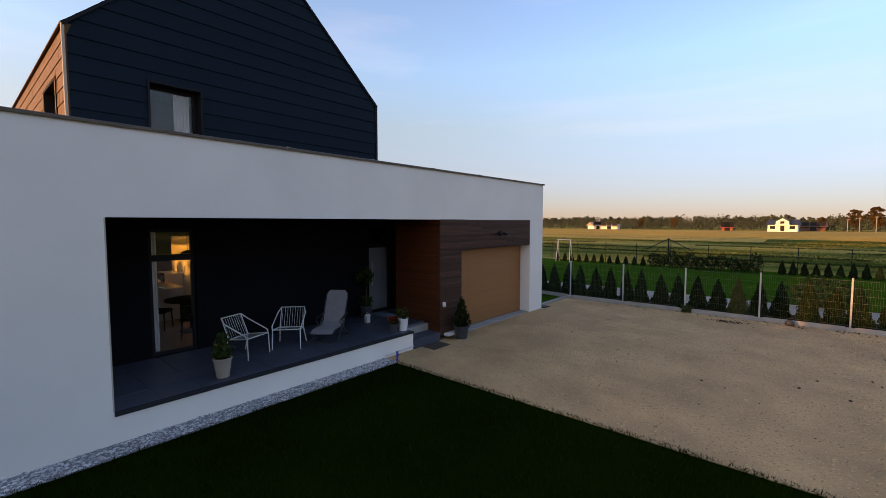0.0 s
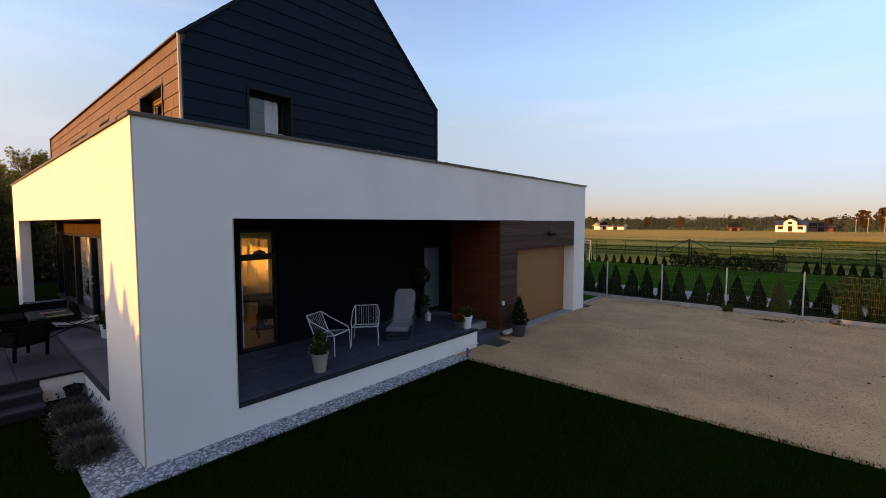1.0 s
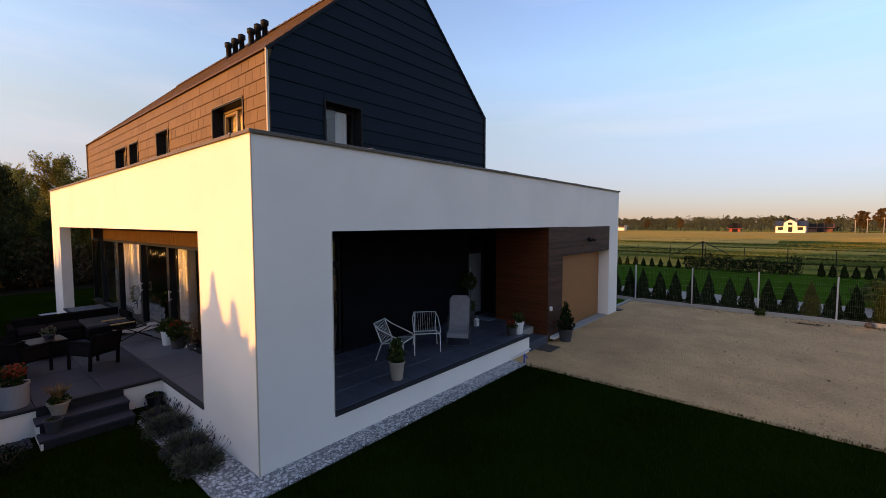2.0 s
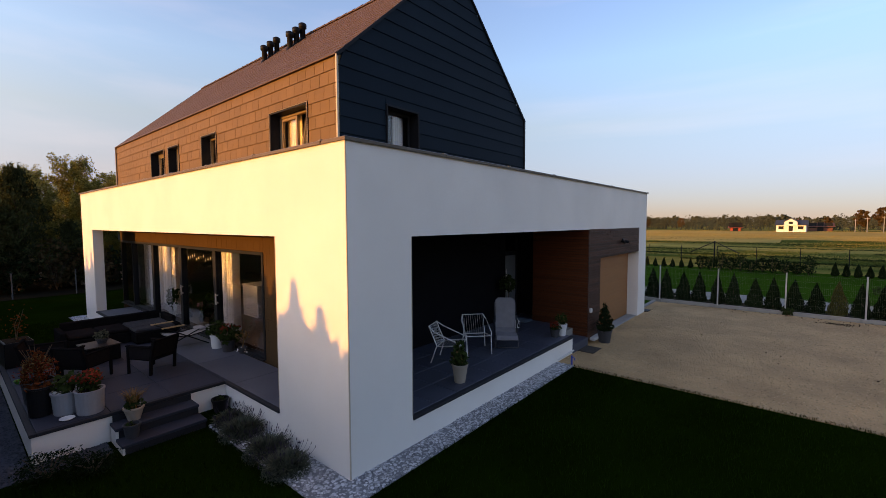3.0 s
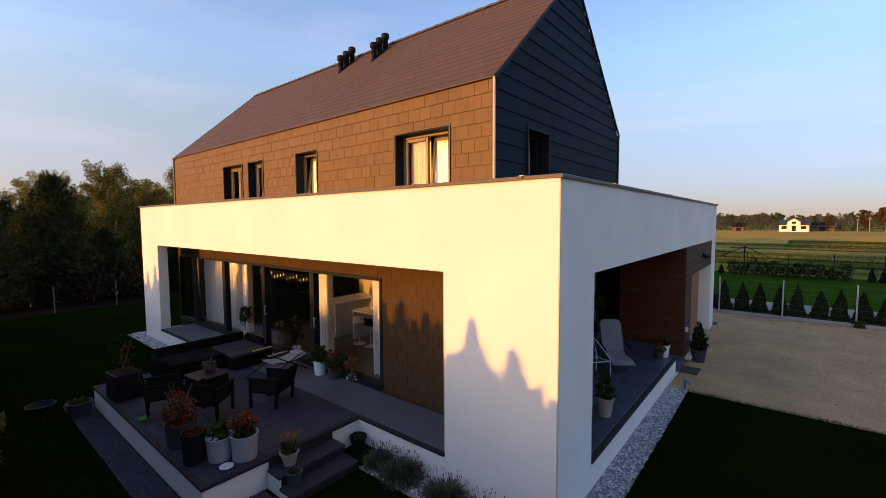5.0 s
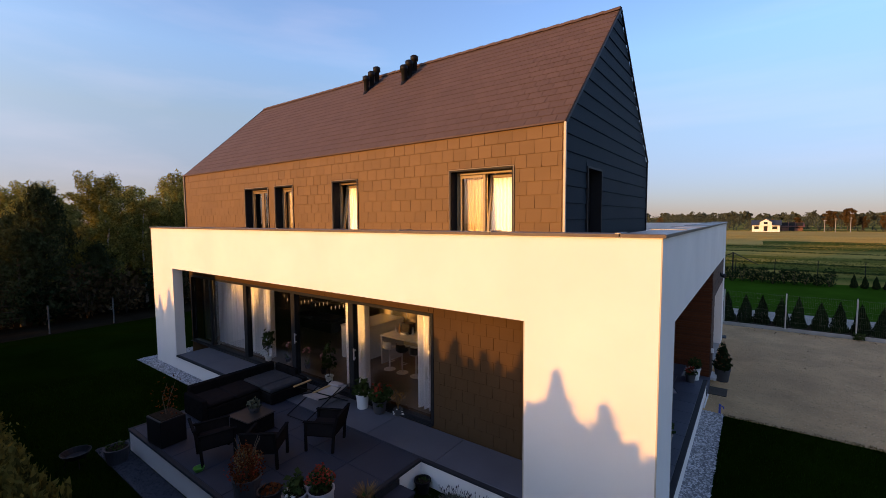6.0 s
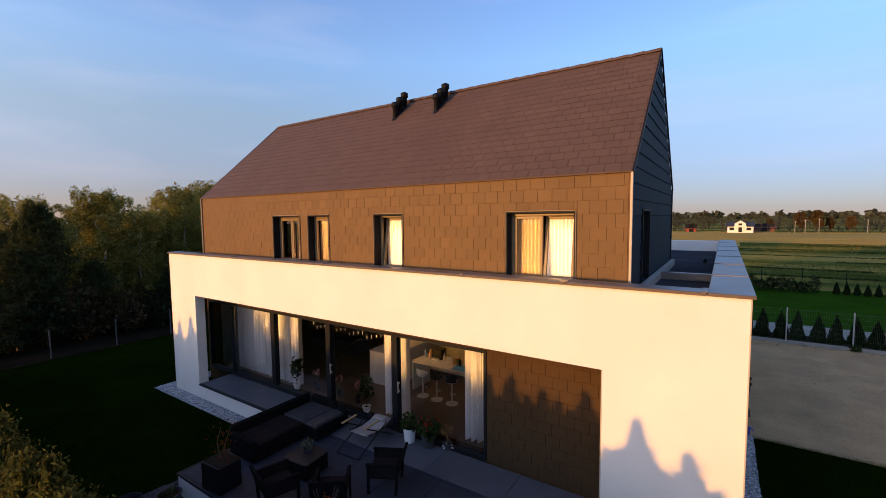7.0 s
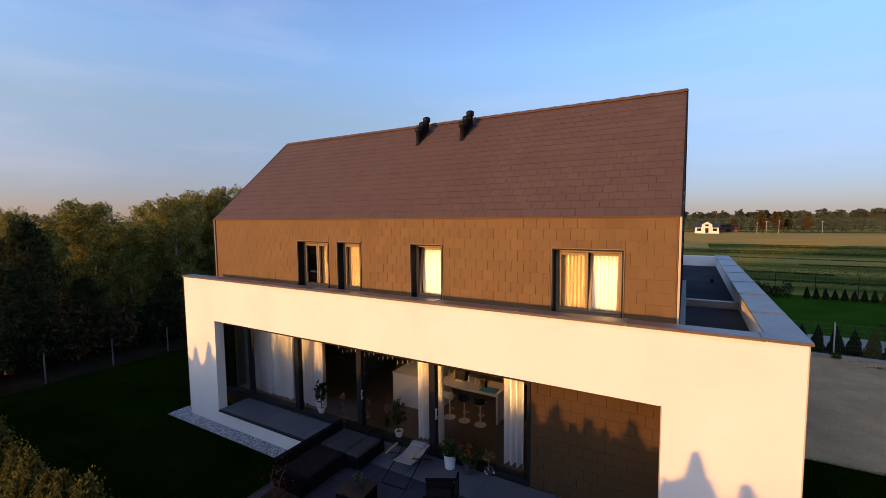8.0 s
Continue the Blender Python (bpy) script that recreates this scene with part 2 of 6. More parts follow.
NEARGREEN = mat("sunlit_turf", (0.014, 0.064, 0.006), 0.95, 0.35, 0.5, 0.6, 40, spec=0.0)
REDROOF = mat("red_paint", (0.42, 0.08, 0.05), 0.7, 0.2, 1)
CLAYROOF = mat("red_brown_roof", (0.16, 0.06, 0.04), 0.8, 0.2, 1)
DARKROOF = mat("dark_roof_sheet", (0.035, 0.037, 0.042), 0.6, 0.2, 1)
SCREEN = mat("black_screen", (0.008, 0.008, 0.009), 0.15, 0.1, 3)


def ramp_ground(name, base, gold, scale):
    """Meadow: green and straw-coloured strips with tufts."""
    m = mat(name, base, 0.95, 0.35, 0.35, 0.9, 6, spec=0.0)
    n, l = m.node_tree.nodes, m.node_tree.links
    geo = n.new("ShaderNodeNewGeometry")
    mp = n.new("ShaderNodeMapping")
    mp.inputs["Rotation"].default_value = (0, 0, radians(-9))
    mp.inputs["Scale"].default_value = scale
    no = n.new("ShaderNodeTexNoise"); no.inputs["Scale"].default_value = 1.0; no.inputs["Detail"].default_value = 8
    no.inputs["Roughness"].default_value = 0.62
    l.new(geo.outputs["Position"], mp.inputs[0]); l.new(mp.outputs[0], no.inputs[0])
    cr = n.new("ShaderNodeValToRGB")
    cr.color_ramp.elements[0].position, cr.color_ramp.elements[0].color = 0.40, (*base, 1)
    cr.color_ramp.elements[1].position, cr.color_ramp.elements[1].color = 0.60, (*gold, 1)
    e = cr.color_ramp.elements.new(0.33); e.color = (base[0] * 0.35, base[1] * 0.35, base[2] * 0.4, 1)
    l.new(no.outputs[0], cr.inputs[0])
    v = next(x for x in n if x.type == "VECT_MATH")
    l.new(cr.outputs[0], v.inputs[0])
    return m


# Field colours hold straw tones plus painted-in low sun (gold) and shade (green).
MEADOWGOLD = mat("sun_gold_meadow_grass", (0.36, 0.25, 0.072), 0.95, 0.4, 0.05, island=0.4, translucent=0.3, spec=0.0)
MEADOWGREEN = mat("green_meadow_grass", (0.074, 0.097, 0.022), 0.95, 0.4, 0.05, island=0.8, translucent=0.3, spec=0.0)
STUBBLE = mat("sun_gold_stubble", (0.44, 0.28, 0.085), 0.95, 0.35, 0.25, 0.9, 7, spec=0.0, stretch=(0.2, 1, 1))
FIELD = ramp_ground("meadow_strips", (0.050, 0.080, 0.018), (0.37, 0.26, 0.07), (0.012, 0.09, 1))
GREYGRAVEL = mat("dark_grey_gravel", (0.055, 0.06, 0.072), 0.9, 0.35, 3, 0.6, 45, island=0.9, spec=0.2)
GRAVELSTONE = mat("gravel_stone", (0.52, 0.34, 0.19), 0.9, 0.5, 3, 0.3, 45, island=1.3, spec=0.1)
GRAVEL = mat("beige_gravel", (0.52, 0.292, 0.142), 0.95, 0.5, 0.8, 1.0, 26, spec=0.22)


# ---- building helpers ----
class Mesh:
    """Collects corners and faces of one mesh."""

    def __init__(self):
        self.v, self.f = [], []

    def add(self, verts, faces):
        k = len(self.v)
        self.v += [tuple(p) for p in verts]
        self.f += [tuple(i + k for i in q) for q in faces]
        return self

    def box(self, x0, x1, y0, y1, z0, z1, c=0.0):
        """A box with edges chamfered by c."""
        if not c:
            vs = [(x, y, z) for z in (z0, z1) for y in (y0, y1) for x in (x0, x1)]
            return self.add(vs, [(0, 2, 3, 1), (4, 5, 7, 6), (0, 1, 5, 4), (2, 6, 7, 3), (0, 4, 6, 2), (1, 3, 7, 5)])
        lo, hi, vs, ix = (x0, y0, z0), (x1, y1, z1), [], {}
        for sx in (0, 1):
            for sy in (0, 1):
                for sz in (0, 1):
                    s = (sx, sy, sz)
                    for a in range(3):
                        p = [((hi[i] - c) if s[i] else (lo[i] + c)) for i in range(3)]
                        p[a] = hi[a] if s[a] else lo[a]
                        ix[s, a] = len(vs)
                        vs.append(p)
        fs = []
        for a in range(3):
            b, d = (a + 1) % 3, (a + 2) % 3
            for s in (0, 1):
                def key(i, j):
                    k = [0, 0, 0]; k[a], k[b], k[d] = s, i, j
                    return tuple(k)
                q = [ix[key(0, 0), a], ix[key(1, 0), a], ix[key(1, 1), a], ix[key(0, 1), a]]
                fs.append(q if s else q[::-1])
            for i in (0, 1):
                for j in (0, 1):
                    def key2(k0):
                        k = [0, 0, 0]; k[a], k[b], k[d] = k0, i, j
                        return tuple(k)
                    fs.append([ix[key2(0), b], ix[key2(1), b], ix[key2(1), d], ix[key2(0), d]])
        for sx in (0, 1):
            for sy in (0, 1):
                for sz in (0, 1):
                    fs.append([ix[(sx, sy, sz), a] for a in range(3)])
        return self.add(vs, fs)

    def holed(self, us, zs, empty, axis, d0, d1):
        """A wall d0 to d1 thick, of the cells between the lines us and zs but for the empty ones; one closed skin."""
        idx = {}

        def vert(i, k, d):
            if (i, k, d) not in idx:
                q = [us[i], zs[k]]
                q.insert(axis, (d0, d1)[d])
                idx[i, k, d] = len(self.v)
                self.v.append(tuple(q))
            return idx[i, k, d]
        full = {(i, k) for i in range(len(us) - 1) for k in range(len(zs) - 1)} - set(empty)
        for i, k in sorted(full):
            for d in (0, 1):
                self.f.append(tuple(vert(a, b, d) for a, b in ((i, k), (i + 1, k), (i + 1, k + 1), (i, k + 1))))
            for (a, b), (p, q) in (((i - 1, k), ((i, k), (i, k + 1))), ((i + 1, k), ((i + 1, k), (i + 1, k + 1))),
                                   ((i, k - 1), ((i, k), (i + 1, k))), ((i, k + 1), ((i, k + 1), (i + 1, k + 1)))):
                if (a, b) not in full:
                    self.f.append((vert(*p, 0), vert(*q, 0), vert(*q, 1), vert(*p, 1)))
        return self

    def tube(self, points, radii, seg=8, caps=True):
        """A round bar along points; radii: one number or one for each point."""
        pts = [Vector(p) for p in points]
        if not isinstance(radii, (list, tuple)):
            radii = [radii] * len(pts)
        vs, fs = [], []
        for i, p in enumerate(pts):
            d = (pts[min(i + 1, len(pts) - 1)] - pts[max(i - 1, 0)]).normalized()
            u = d.cross(Vector((0, 0, 1)) if abs(d.z) < 0.9 else Vector((1, 0, 0))).normalized()
            w = d.cross(u)
            for k in range(seg):
                a = 2 * math.pi * k / seg
                vs.append(p + (u * math.cos(a) + w * math.sin(a)) * radii[i])
        for i in range(len(pts) - 1):
            for k in range(seg):
                k2 = (k + 1) % seg
                fs.append((i * seg + k, i * seg + k2, (i + 1) * seg + k2, (i + 1) * seg + k))
        if caps:
            fs.append(tuple(range(seg))[::-1])
            fs.append(tuple(range(len(vs) - seg, len(vs))))
        return self.add(vs, fs)

    def lathe(self, profile, seg=20, centre=(0, 0, 0)):
        """Turns a list of (radius, height) round the upright axis."""
        cx, cy, cz = centre
        vs = [(cx + r * math.cos(2 * math.pi * k / seg), cy + r * math.sin(2 * math.pi * k / seg), cz + z)
              for r, z in profile for k in range(seg)]
        fs = [(i * seg + k, i * seg + (k + 1) % seg, (i + 1) * seg + (k + 1) % seg, (i + 1) * seg + k)
              for i in range(len(profile) - 1) for k in range(seg)]
        return self.add(vs, fs)

    def extrude(self, poly, axis, a0, a1):
        """Pulls a flat outline (list of two coordinates) along axis 0, 1 or 2."""
        def at(p, a):
            q = list(p); q.insert(axis, a)
            return q
        n = len(poly)
        vs = [at(p, a0) for p in poly] + [at(p, a1) for p in poly]
        fs = [tuple(range(n))[::-1], tuple(range(n, 2 * n))]
        fs += [(i, (i + 1) % n, n + (i + 1) % n, n + i) for i in range(n)]
        return self.add(vs, fs)

    def data(self, name, material, smooth=False):
        me = bpy.data.meshes.new(name)
        me.from_pydata(self.v, [], self.f)
        me.materials.append(material)
        bm = bmesh.new()
        bm.from_mesh(me)
        if len(self.f) < 4000:
            bmesh.ops.recalc_face_normals(bm, faces=bm.faces)
        bm.to_mesh(me)
        bm.free()
        if smooth:
            for p in me.polygons:
                p.use_smooth = True
        return me


def part(name, m, material, parent=None, label="", smooth=False, kind=""):
    """Links m as one mesh object, under parent if given."""
    ob = new(name, m.data(name, material, smooth) if isinstance(m, Mesh) else m)
    if parent is not None:
        ob.parent = parent
    return tagged(ob, label, kind=kind)


def thing(name, label, category, place=None, group="", kind=""):
    """The Empty at a thing's base that parents its parts."""
    ob = new(name)
    ob.empty_display_size = 0.1
    if place is not None:
        ob.matrix_basis = place
    return tagged(ob, label, category, group, kind)


def setting(name, m, material, label, category, kind="structure"):
    return tagged(part(name, m, material), label, category, kind=kind)


def quads(m, centres, normals_or_none, sizes, rng, aspect=2.0, up=0.0):
    """Small leaves: one four-cornered blade at each centre, turned at random (up: how far they stand upright)."""
    n = len(centres)
    a = rng.normal(size=(n, 3)); a[:, 2] += up * 3 * np.sign(0.5)
    a /= np.linalg.norm(a, axis=1)[:, None]
    b = rng.normal(size=(n, 3))
    b -= (b * a).sum(1)[:, None] * a
    b /= np.linalg.norm(b, axis=1)[:, None]
    s = np.asarray(sizes).reshape(-1, 1) * np.ones((n, 1))
    p = np.asarray(centres)
    q = np.stack([p - a * s * 0.5, p + b * s * 0.5 / aspect, p + a * s * 0.5, p - b * s * 0.5 / aspect], 1).reshape(-1, 3)
    k = len(m.v)
    m.v += [tuple(x) for x in q.tolist()]
    m.f += [(k + 4 * i, k + 4 * i + 1, k + 4 * i + 2, k + 4 * i + 3) for i in range(n)]
    return m


# ---- ground ----
RISE = 1.05                                # the field climbs a little towards its far end
ZT = 0.44                                  # terrace level
g = Mesh().extrude([(-300, -2.0), (1500, -2.0), (1500, RISE - 0.03), (122, RISE - 0.03), (85, -0.03), (-300, -0.03)], 0, -900, 900)
setting("ground", g, FIELD, "flat meadow with green and straw-coloured strips", "meadow")
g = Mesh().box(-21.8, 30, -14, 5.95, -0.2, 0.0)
setting("lawn", g, LAWN, "mown lawn round the house, deep shade put into its near-black green", "lawn")
g = Mesh().box(-0.3, 30, 5.97, 15.85, -0.2, 0.0)
setting("driveway", g, GRAVEL, "beige gravel forecourt before the garage", "driveway")
g = Mesh().box(-30, 40, 16.0, 17.7, -0.2, -0.005)
setting("planting_bed", g, SOIL, "dark strip of soil under a row of small thujas", "planting bed")
g = Mesh().box(-30, 40, 17.7, 19.9, -0.2, 0.0)
setting("neighbour_path", g, PATHSTONE, "pale gravel path behind the row of thujas", "path")
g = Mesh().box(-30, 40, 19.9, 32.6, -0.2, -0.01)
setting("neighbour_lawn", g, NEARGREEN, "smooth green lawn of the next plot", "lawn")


# Dark sheet: the trees' shade is put into the ground colour.
g = Mesh().box(-75, -21.82, -40, 45, -0.2, 0.0)
setting("woodland_floor", g, WOODFLOOR, "floor of the wood, tree shade put into its dark colour", "woodland floor")

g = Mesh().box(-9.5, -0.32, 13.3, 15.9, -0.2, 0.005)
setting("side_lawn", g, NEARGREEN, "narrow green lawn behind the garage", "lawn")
g = Mesh().box(-0.32, -0.2, 13.4, 15.9, -0.2, 0.06, 0.01)
setting("kerb", g, CONCRETE, "concrete kerb between lawn and gravel", "kerb")

g = Mesh()
for a, b, x0, x1 in ((91, 121, -75, 60), (101, 121, -110, -75), (79, 91, -75, 2)):
    z0, z1 = RISE * max(0, (a - 85) / 37), RISE * max(0, (b - 85) / 37)
    g.extrude([(a, z0 - 0.025), (b, z1 - 0.005), (b, z1 - 0.2), (a, z0 - 0.2)], 0, x0, x1)
setting("stubble_strip", g, STUBBLE, "stubble at the far end of the field, low sun put into its gold", "stubble")

# ---- house ----
house = thing("house", "white rendered house with graphite upper storey and flat-roofed wing", "house")
HX0, HX1, HY0, HY1 = -14.70, -1.55, 1.04, 7.15        # upper storey
EAVE, RIDGE, RY = 6.03, 8.83, 4.095
TOP = 4.32


def cut(rect, holes):
    """The pieces of a rectangle (a0, a1, z0, z1) left over by holes of the same form."""
    out = [rect]
    for h in holes:
        nxt = []
        for a0, a1, z0, z1 in out:
            if h[0] >= a1 or h[1] <= a0 or h[2] >= z1 or h[3] <= z0:
                nxt.append((a0, a1, z0, z1)); continue
            if h[0] > a0: nxt.append((a0, h[0], z0, z1))
            if h[1] < a1: nxt.append((h[1], a1, z0, z1))
            m0, m1 = max(a0, h[0]), min(a1, h[1])
            if h[3] < z1: nxt.append((m0, m1, h[3], z1))
            if h[2] > z0: nxt.append((m0, m1, z0, h[2]))
        out = nxt
    return [r for r in out if r[1] - r[0] > 0.012 and r[3] - r[2] > 0.012]


def holed_wall(axis, d0, d1, rect, holes):
    """A wall with rectangular openings as one closed mesh; axis: the direction it faces along."""
    us = sorted({rect[0], rect[1]} | {a for h in holes for a in h[:2]})
    zs = sorted({rect[2], rect[3]} | {z for h in holes for z in h[2:]})
    us, zs = [u for u in us if rect[0] <= u <= rect[1]], [z for z in zs if rect[2] <= z <= rect[3]]
    empty = [(i, k) for i in range(len(us) - 1) for k in range(len(zs) - 1)
             if any(h[0] <= us[i] and us[i + 1] <= h[1] and h[2] <= zs[k] and zs[k + 1] <= h[3] for h in holes)]
    return Mesh().holed(us, zs, empty, axis, d0, d1)


# white box: wall along the terrace, wall along the porch, far pillar
m = holed_wall(1, 0, 0.27, (-14.73, 0, 0, TOP), [(-13.27, -1.72, ZT - 0.05, 3.10)])
part("side_wall", m, WHITE, house, "white rendered wall with a wide terrace opening")
m = holed_wall(0, -0.42, 0, (0.27, 13.33, 0, TOP), [(1.14, 6.89, ZT - 0.05, 3.10), (6.89, 12.46, 0, 3.10)])
part("front_wall", m, WHITE, house, "white rendered wall with a porch opening")
m = Mesh().box(-1.72, -0.42, 0.27, 1.14, 0, 3.10)
part("corner_block", m, WHITE, house)
m = Mesh().box(-8.0, -0.42, 12.95, 13.33, 0, TOP).box(-8.4, -8.0, 7.2, 13.33, 0, TOP)
part("rear_wall", m, WHITE, house)

# floor slab of the flat roof, its membrane and kerb
m = Mesh().box(-14.70, -0.42, 0.27, 7.15, 3.14, 3.93).box(-8.0, -0.42, 7.15, 12.95, 3.14, 3.93)
part("flat_roof", m, MEMBRANE, house, "dark bitumen roof membrane with puddle marks")
m = Mesh().box(-1.53, -0.42, 4.05, 4.20, 3.93, 4.09, 0.01)
part("roof_kerb", m, COPING, house, "low metal-capped kerb on the flat roof")
m = Mesh().box(-1.54, -1.44, 1.0, 7.15, 3.93, 4.10, 0.01)
part("upstand", m, CONCRETE, house)
m = Mesh().tube([(-0.75, 8.2, 3.93), (-0.75, 8.2, 4.0), (-0.75, 8.3, 4.03)], 0.06)
part("roof_vent", m, BLACKPLASTIC, house)
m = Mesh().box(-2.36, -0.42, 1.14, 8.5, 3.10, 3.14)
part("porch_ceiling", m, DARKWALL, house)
m = Mesh().box(-14.70, -1.72, 0.27, 1.05, 3.10, 3.14)
part("terrace_ceiling", m, WHITE, house)


# plaster beads on the corners of the white box
part("corner_bead", Mesh().box(-0.014, 0.003, -0.003, 0.014, 0.02, TOP - 0.03, 0.002), CORNER, house, "thin pale corner bead")
part("corner_bead", Mesh().box(-14.733, -14.716, -0.003, 0.014, 0.02, TOP - 0.03, 0.002), CORNER, house)
part("corner_bead", Mesh().box(-0.014, 0.003, 1.126, 1.143, ZT + 0.02, 3.09, 0.002), CORNER, house)
part("corner_bead", Mesh().box(-1.734, -1.717, -0.003, 0.014, ZT + 0.02, 3.09, 0.002), CORNER, house)


# sheet-metal copings, in lengths with raised seams
def coping(x0, x1, y0, y1, along):
    m = Mesh().box(x0, x1, y0, y1, TOP, TOP + 0.028, 0.006)
    if along == "y":
        m.box(x0, x1, y1 - 0.05, y1 + 0.02, TOP + 0.024, TOP + 0.04, 0.004)
    else:
        m.box(x1 - 0.05, x1 + 0.02, y0, y1, TOP + 0.024, TOP + 0.04, 0.004)
    ob = part("coping", m, COPING, house)
    if along == "y":
        edge = Mesh().box(x1 - 0.010, x1 + 0.002, y0, y1, TOP - 0.018, TOP + 0.022)
        if y0 < 0:
            edge.box(x0, x1 - 0.010, y0 - 0.002, y0 + 0.010, TOP - 0.018, TOP + 0.022)
    else:
        edge = Mesh().box(x0, x1, y0 - 0.002, y0 + 0.010, TOP - 0.018, TOP + 0.022)
    part("drip_edge", edge, DRIP, ob)


for i in range(7):
    a = -0.03 + 13.4 * i / 7
    coping(-0.46, 0.035, a + 0.004, a + 13.4 / 7 - 0.004, "y")
for i in range(8):
    a = -14.77 + 14.3 * i / 8
    coping(a + 0.004, a + 14.3 / 8 - 0.004, -0.035, 0.30, "x")

# lower walls behind the porch and the terrace
m = holed_wall(0, -2.60, -2.35, (1.41, 8.50, 0.0, 3.10), [(2.22, 3.02, ZT, 2.90), (7.50, 8.32, ZT, 2.95)])
part("porch_wall", m, DARKWALL, house, "almost black smooth porch wall")
m = Mesh().box(-2.35, -1.65, 8.45, 8.70, 0, 3.10)
part("niche_wall", m, DARKWALL, house)
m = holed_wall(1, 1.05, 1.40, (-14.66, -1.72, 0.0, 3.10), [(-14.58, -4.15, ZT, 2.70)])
part("terrace_wall", m, SHADESHINGLE, house)
m = Mesh().box(-14.70, -14.45, 1.40, 7.15, 0, 3.14).box(-14.45, -8.4, 6.9, 7.15, 0, 3.14)
part("outer_wall", m, SIDING, house)

# upper storey: walls with window openings, gables
SIDE_WINDOWS = [(-10.88, -9.73, 4.10, 5.41), (-9.39, -8.61, 4.10, 5.41), (-7.07, -6.23, 4.10, 5.41), (-3.73, -2.44, 4.10, 5.41)]
GABLE_WINDOW = (2.11, 2.95, 4.10, 5.43)
m = holed_wall(1, HY0 + 0.03, HY0 + 0.30, (HX0 + 0.03, HX1 - 0.03, 3.93, EAVE), SIDE_WINDOWS)
part("upper_side_wall", m, SHINGLE, house)
m = Mesh().box(HX0 + 0.03, HX1 - 0.03, HY1 - 0.3, HY1 - 0.03, 3.93, EAVE)
part("upper_rear_wall", m, SIDING, house)
gable = holed_wall(0, HX1 - 0.30, HX1 - 0.03, (HY0 + 0.30, HY1 - 0.30, 3.93, EAVE), [GABLE_WINDOW])
gable.extrude([(HY0 + 0.05, EAVE), (HY1 - 0.05, EAVE), (RY, RIDGE - 0.05)], 0, HX1 - 0.30, HX1 - 0.03)
gable = part("gable_wall", gable, SIDING, house, "graphite gable wall of long horizontal boards")
m = Mesh().box(HX0 + 0.03, HX0 + 0.3, HY0 + 0.3, HY1 - 0.3, 3.93, EAVE)
m.extrude([(HY0 + 0.05, EAVE), (HY1 - 0.05, EAVE), (RY, RIDGE - 0.05)], 0, HX0 + 0.03, HX0 + 0.30)
part("far_gable_wall", m, SIDING, house)

# roof body
SLOPE = math.atan2(RIDGE - EAVE, RY - HY0)
LONG = math.hypot(RIDGE - EAVE, RY - HY0)
m = Mesh().extrude([(HY0, EAVE), (RY, RIDGE), (HY1, EAVE), (HY1 - 0.3, EAVE), (RY, RIDGE - 0.28), (HY0 + 0.3, EAVE)], 0, HX0 + 0.035, HX1 - 0.035)
roof = part("roof", m, SLATE, house, "steep brown slate roof")
for x in (HX1 + 0.012, HX0 - 0.03):
    for a, b in (((HY0 - 0.02, EAVE - 0.01), (RY, RIDGE + 0.03)), ((HY1 + 0.02, EAVE - 0.01), (RY, RIDGE + 0.03))):
        dy, dz = b[0] - a[0], b[1] - a[1]
        k = 0.05 / math.hypot(dy, dz) * (1 if dy > 0 else -1)
        verge = Mesh().extrude([a, b, (b[0], b[1] - 0.05), (a[0] + dz * k, a[1] - abs(dy * k))], 0, x - 0.02, x + 0.012)
        part("verge_trim", verge, FRAME, roof)
for i in range(40):
    x0 = HX0 + (HX1 - HX0) * i / 40
    m = Mesh().extrude([(RY + 0.10 * math.cos(a), RIDGE - 0.05 + 0.085 * math.sin(a)) for a in [math.pi * k / 6 for k in range(7)]],
                       0, x0, x0 + 0.335)
    m.v = [(x, y, z + 0.016 * (x - x0) / 0.33) for x, y, z in m.v]
    part("ridge_tile", m, SLATE, roof)

# corner trims
m = Mesh().box(HX1 - 0.022, HX1 + 0.016, HY0 - 0.016, HY0 + 0.022, 3.94, EAVE - 0.01, 0.004)
part("corner_trim", m, CORNER, house, "beige metal corner profile")
m = Mesh().box(HX0 - 0.016, HX0 + 0.05, HY0 - 0.016, HY0 + 0.05, 3.94, EAVE - 0.01, 0.004)
part("corner_trim", m, TRIM, house)
m = Mesh().box(HX1 - 0.05, HX1 + 0.016, HY1 - 0.05, HY1 + 0.016, 3.94, EAVE - 0.01, 0.004)
part("corner_trim", m, FRAME, house)
m = Mesh().box(HX0, HX1, HY0 - 0.02, HY0 + 0.01, EAVE - 0.018, EAVE + 0.006)
part("eave_flashing", m, SLATE, house)


# chimney pipes: two groups of three on the slope near the ridge
def flue(h):
    m = Mesh().lathe([(0.075, -0.25), (0.075, h - 0.16), (0.11, h - 0.14), (0.11, h - 0.03), (0.06, h), (0.0, h)], 12)
    m.lathe([(0.14, -0.22), (0.10, -0.02), (0.076, 0.02)], 12)
    return m


for gx in (-8.30, -6.86):
    for k, (dx, up) in enumerate(((-0.02, 0.0), (0.0, 0.26), (0.02, 0.52))):
        d = LONG - 0.95 + up
        base = (gx + dx, HY0 + d * math.cos(SLOPE), EAVE + d * math.sin(SLOPE))
        ob = part("flue", flue(0.46), BLACKPLASTIC, roof, "black plastic vent pipe with cap", smooth=True)
        ob.location = base


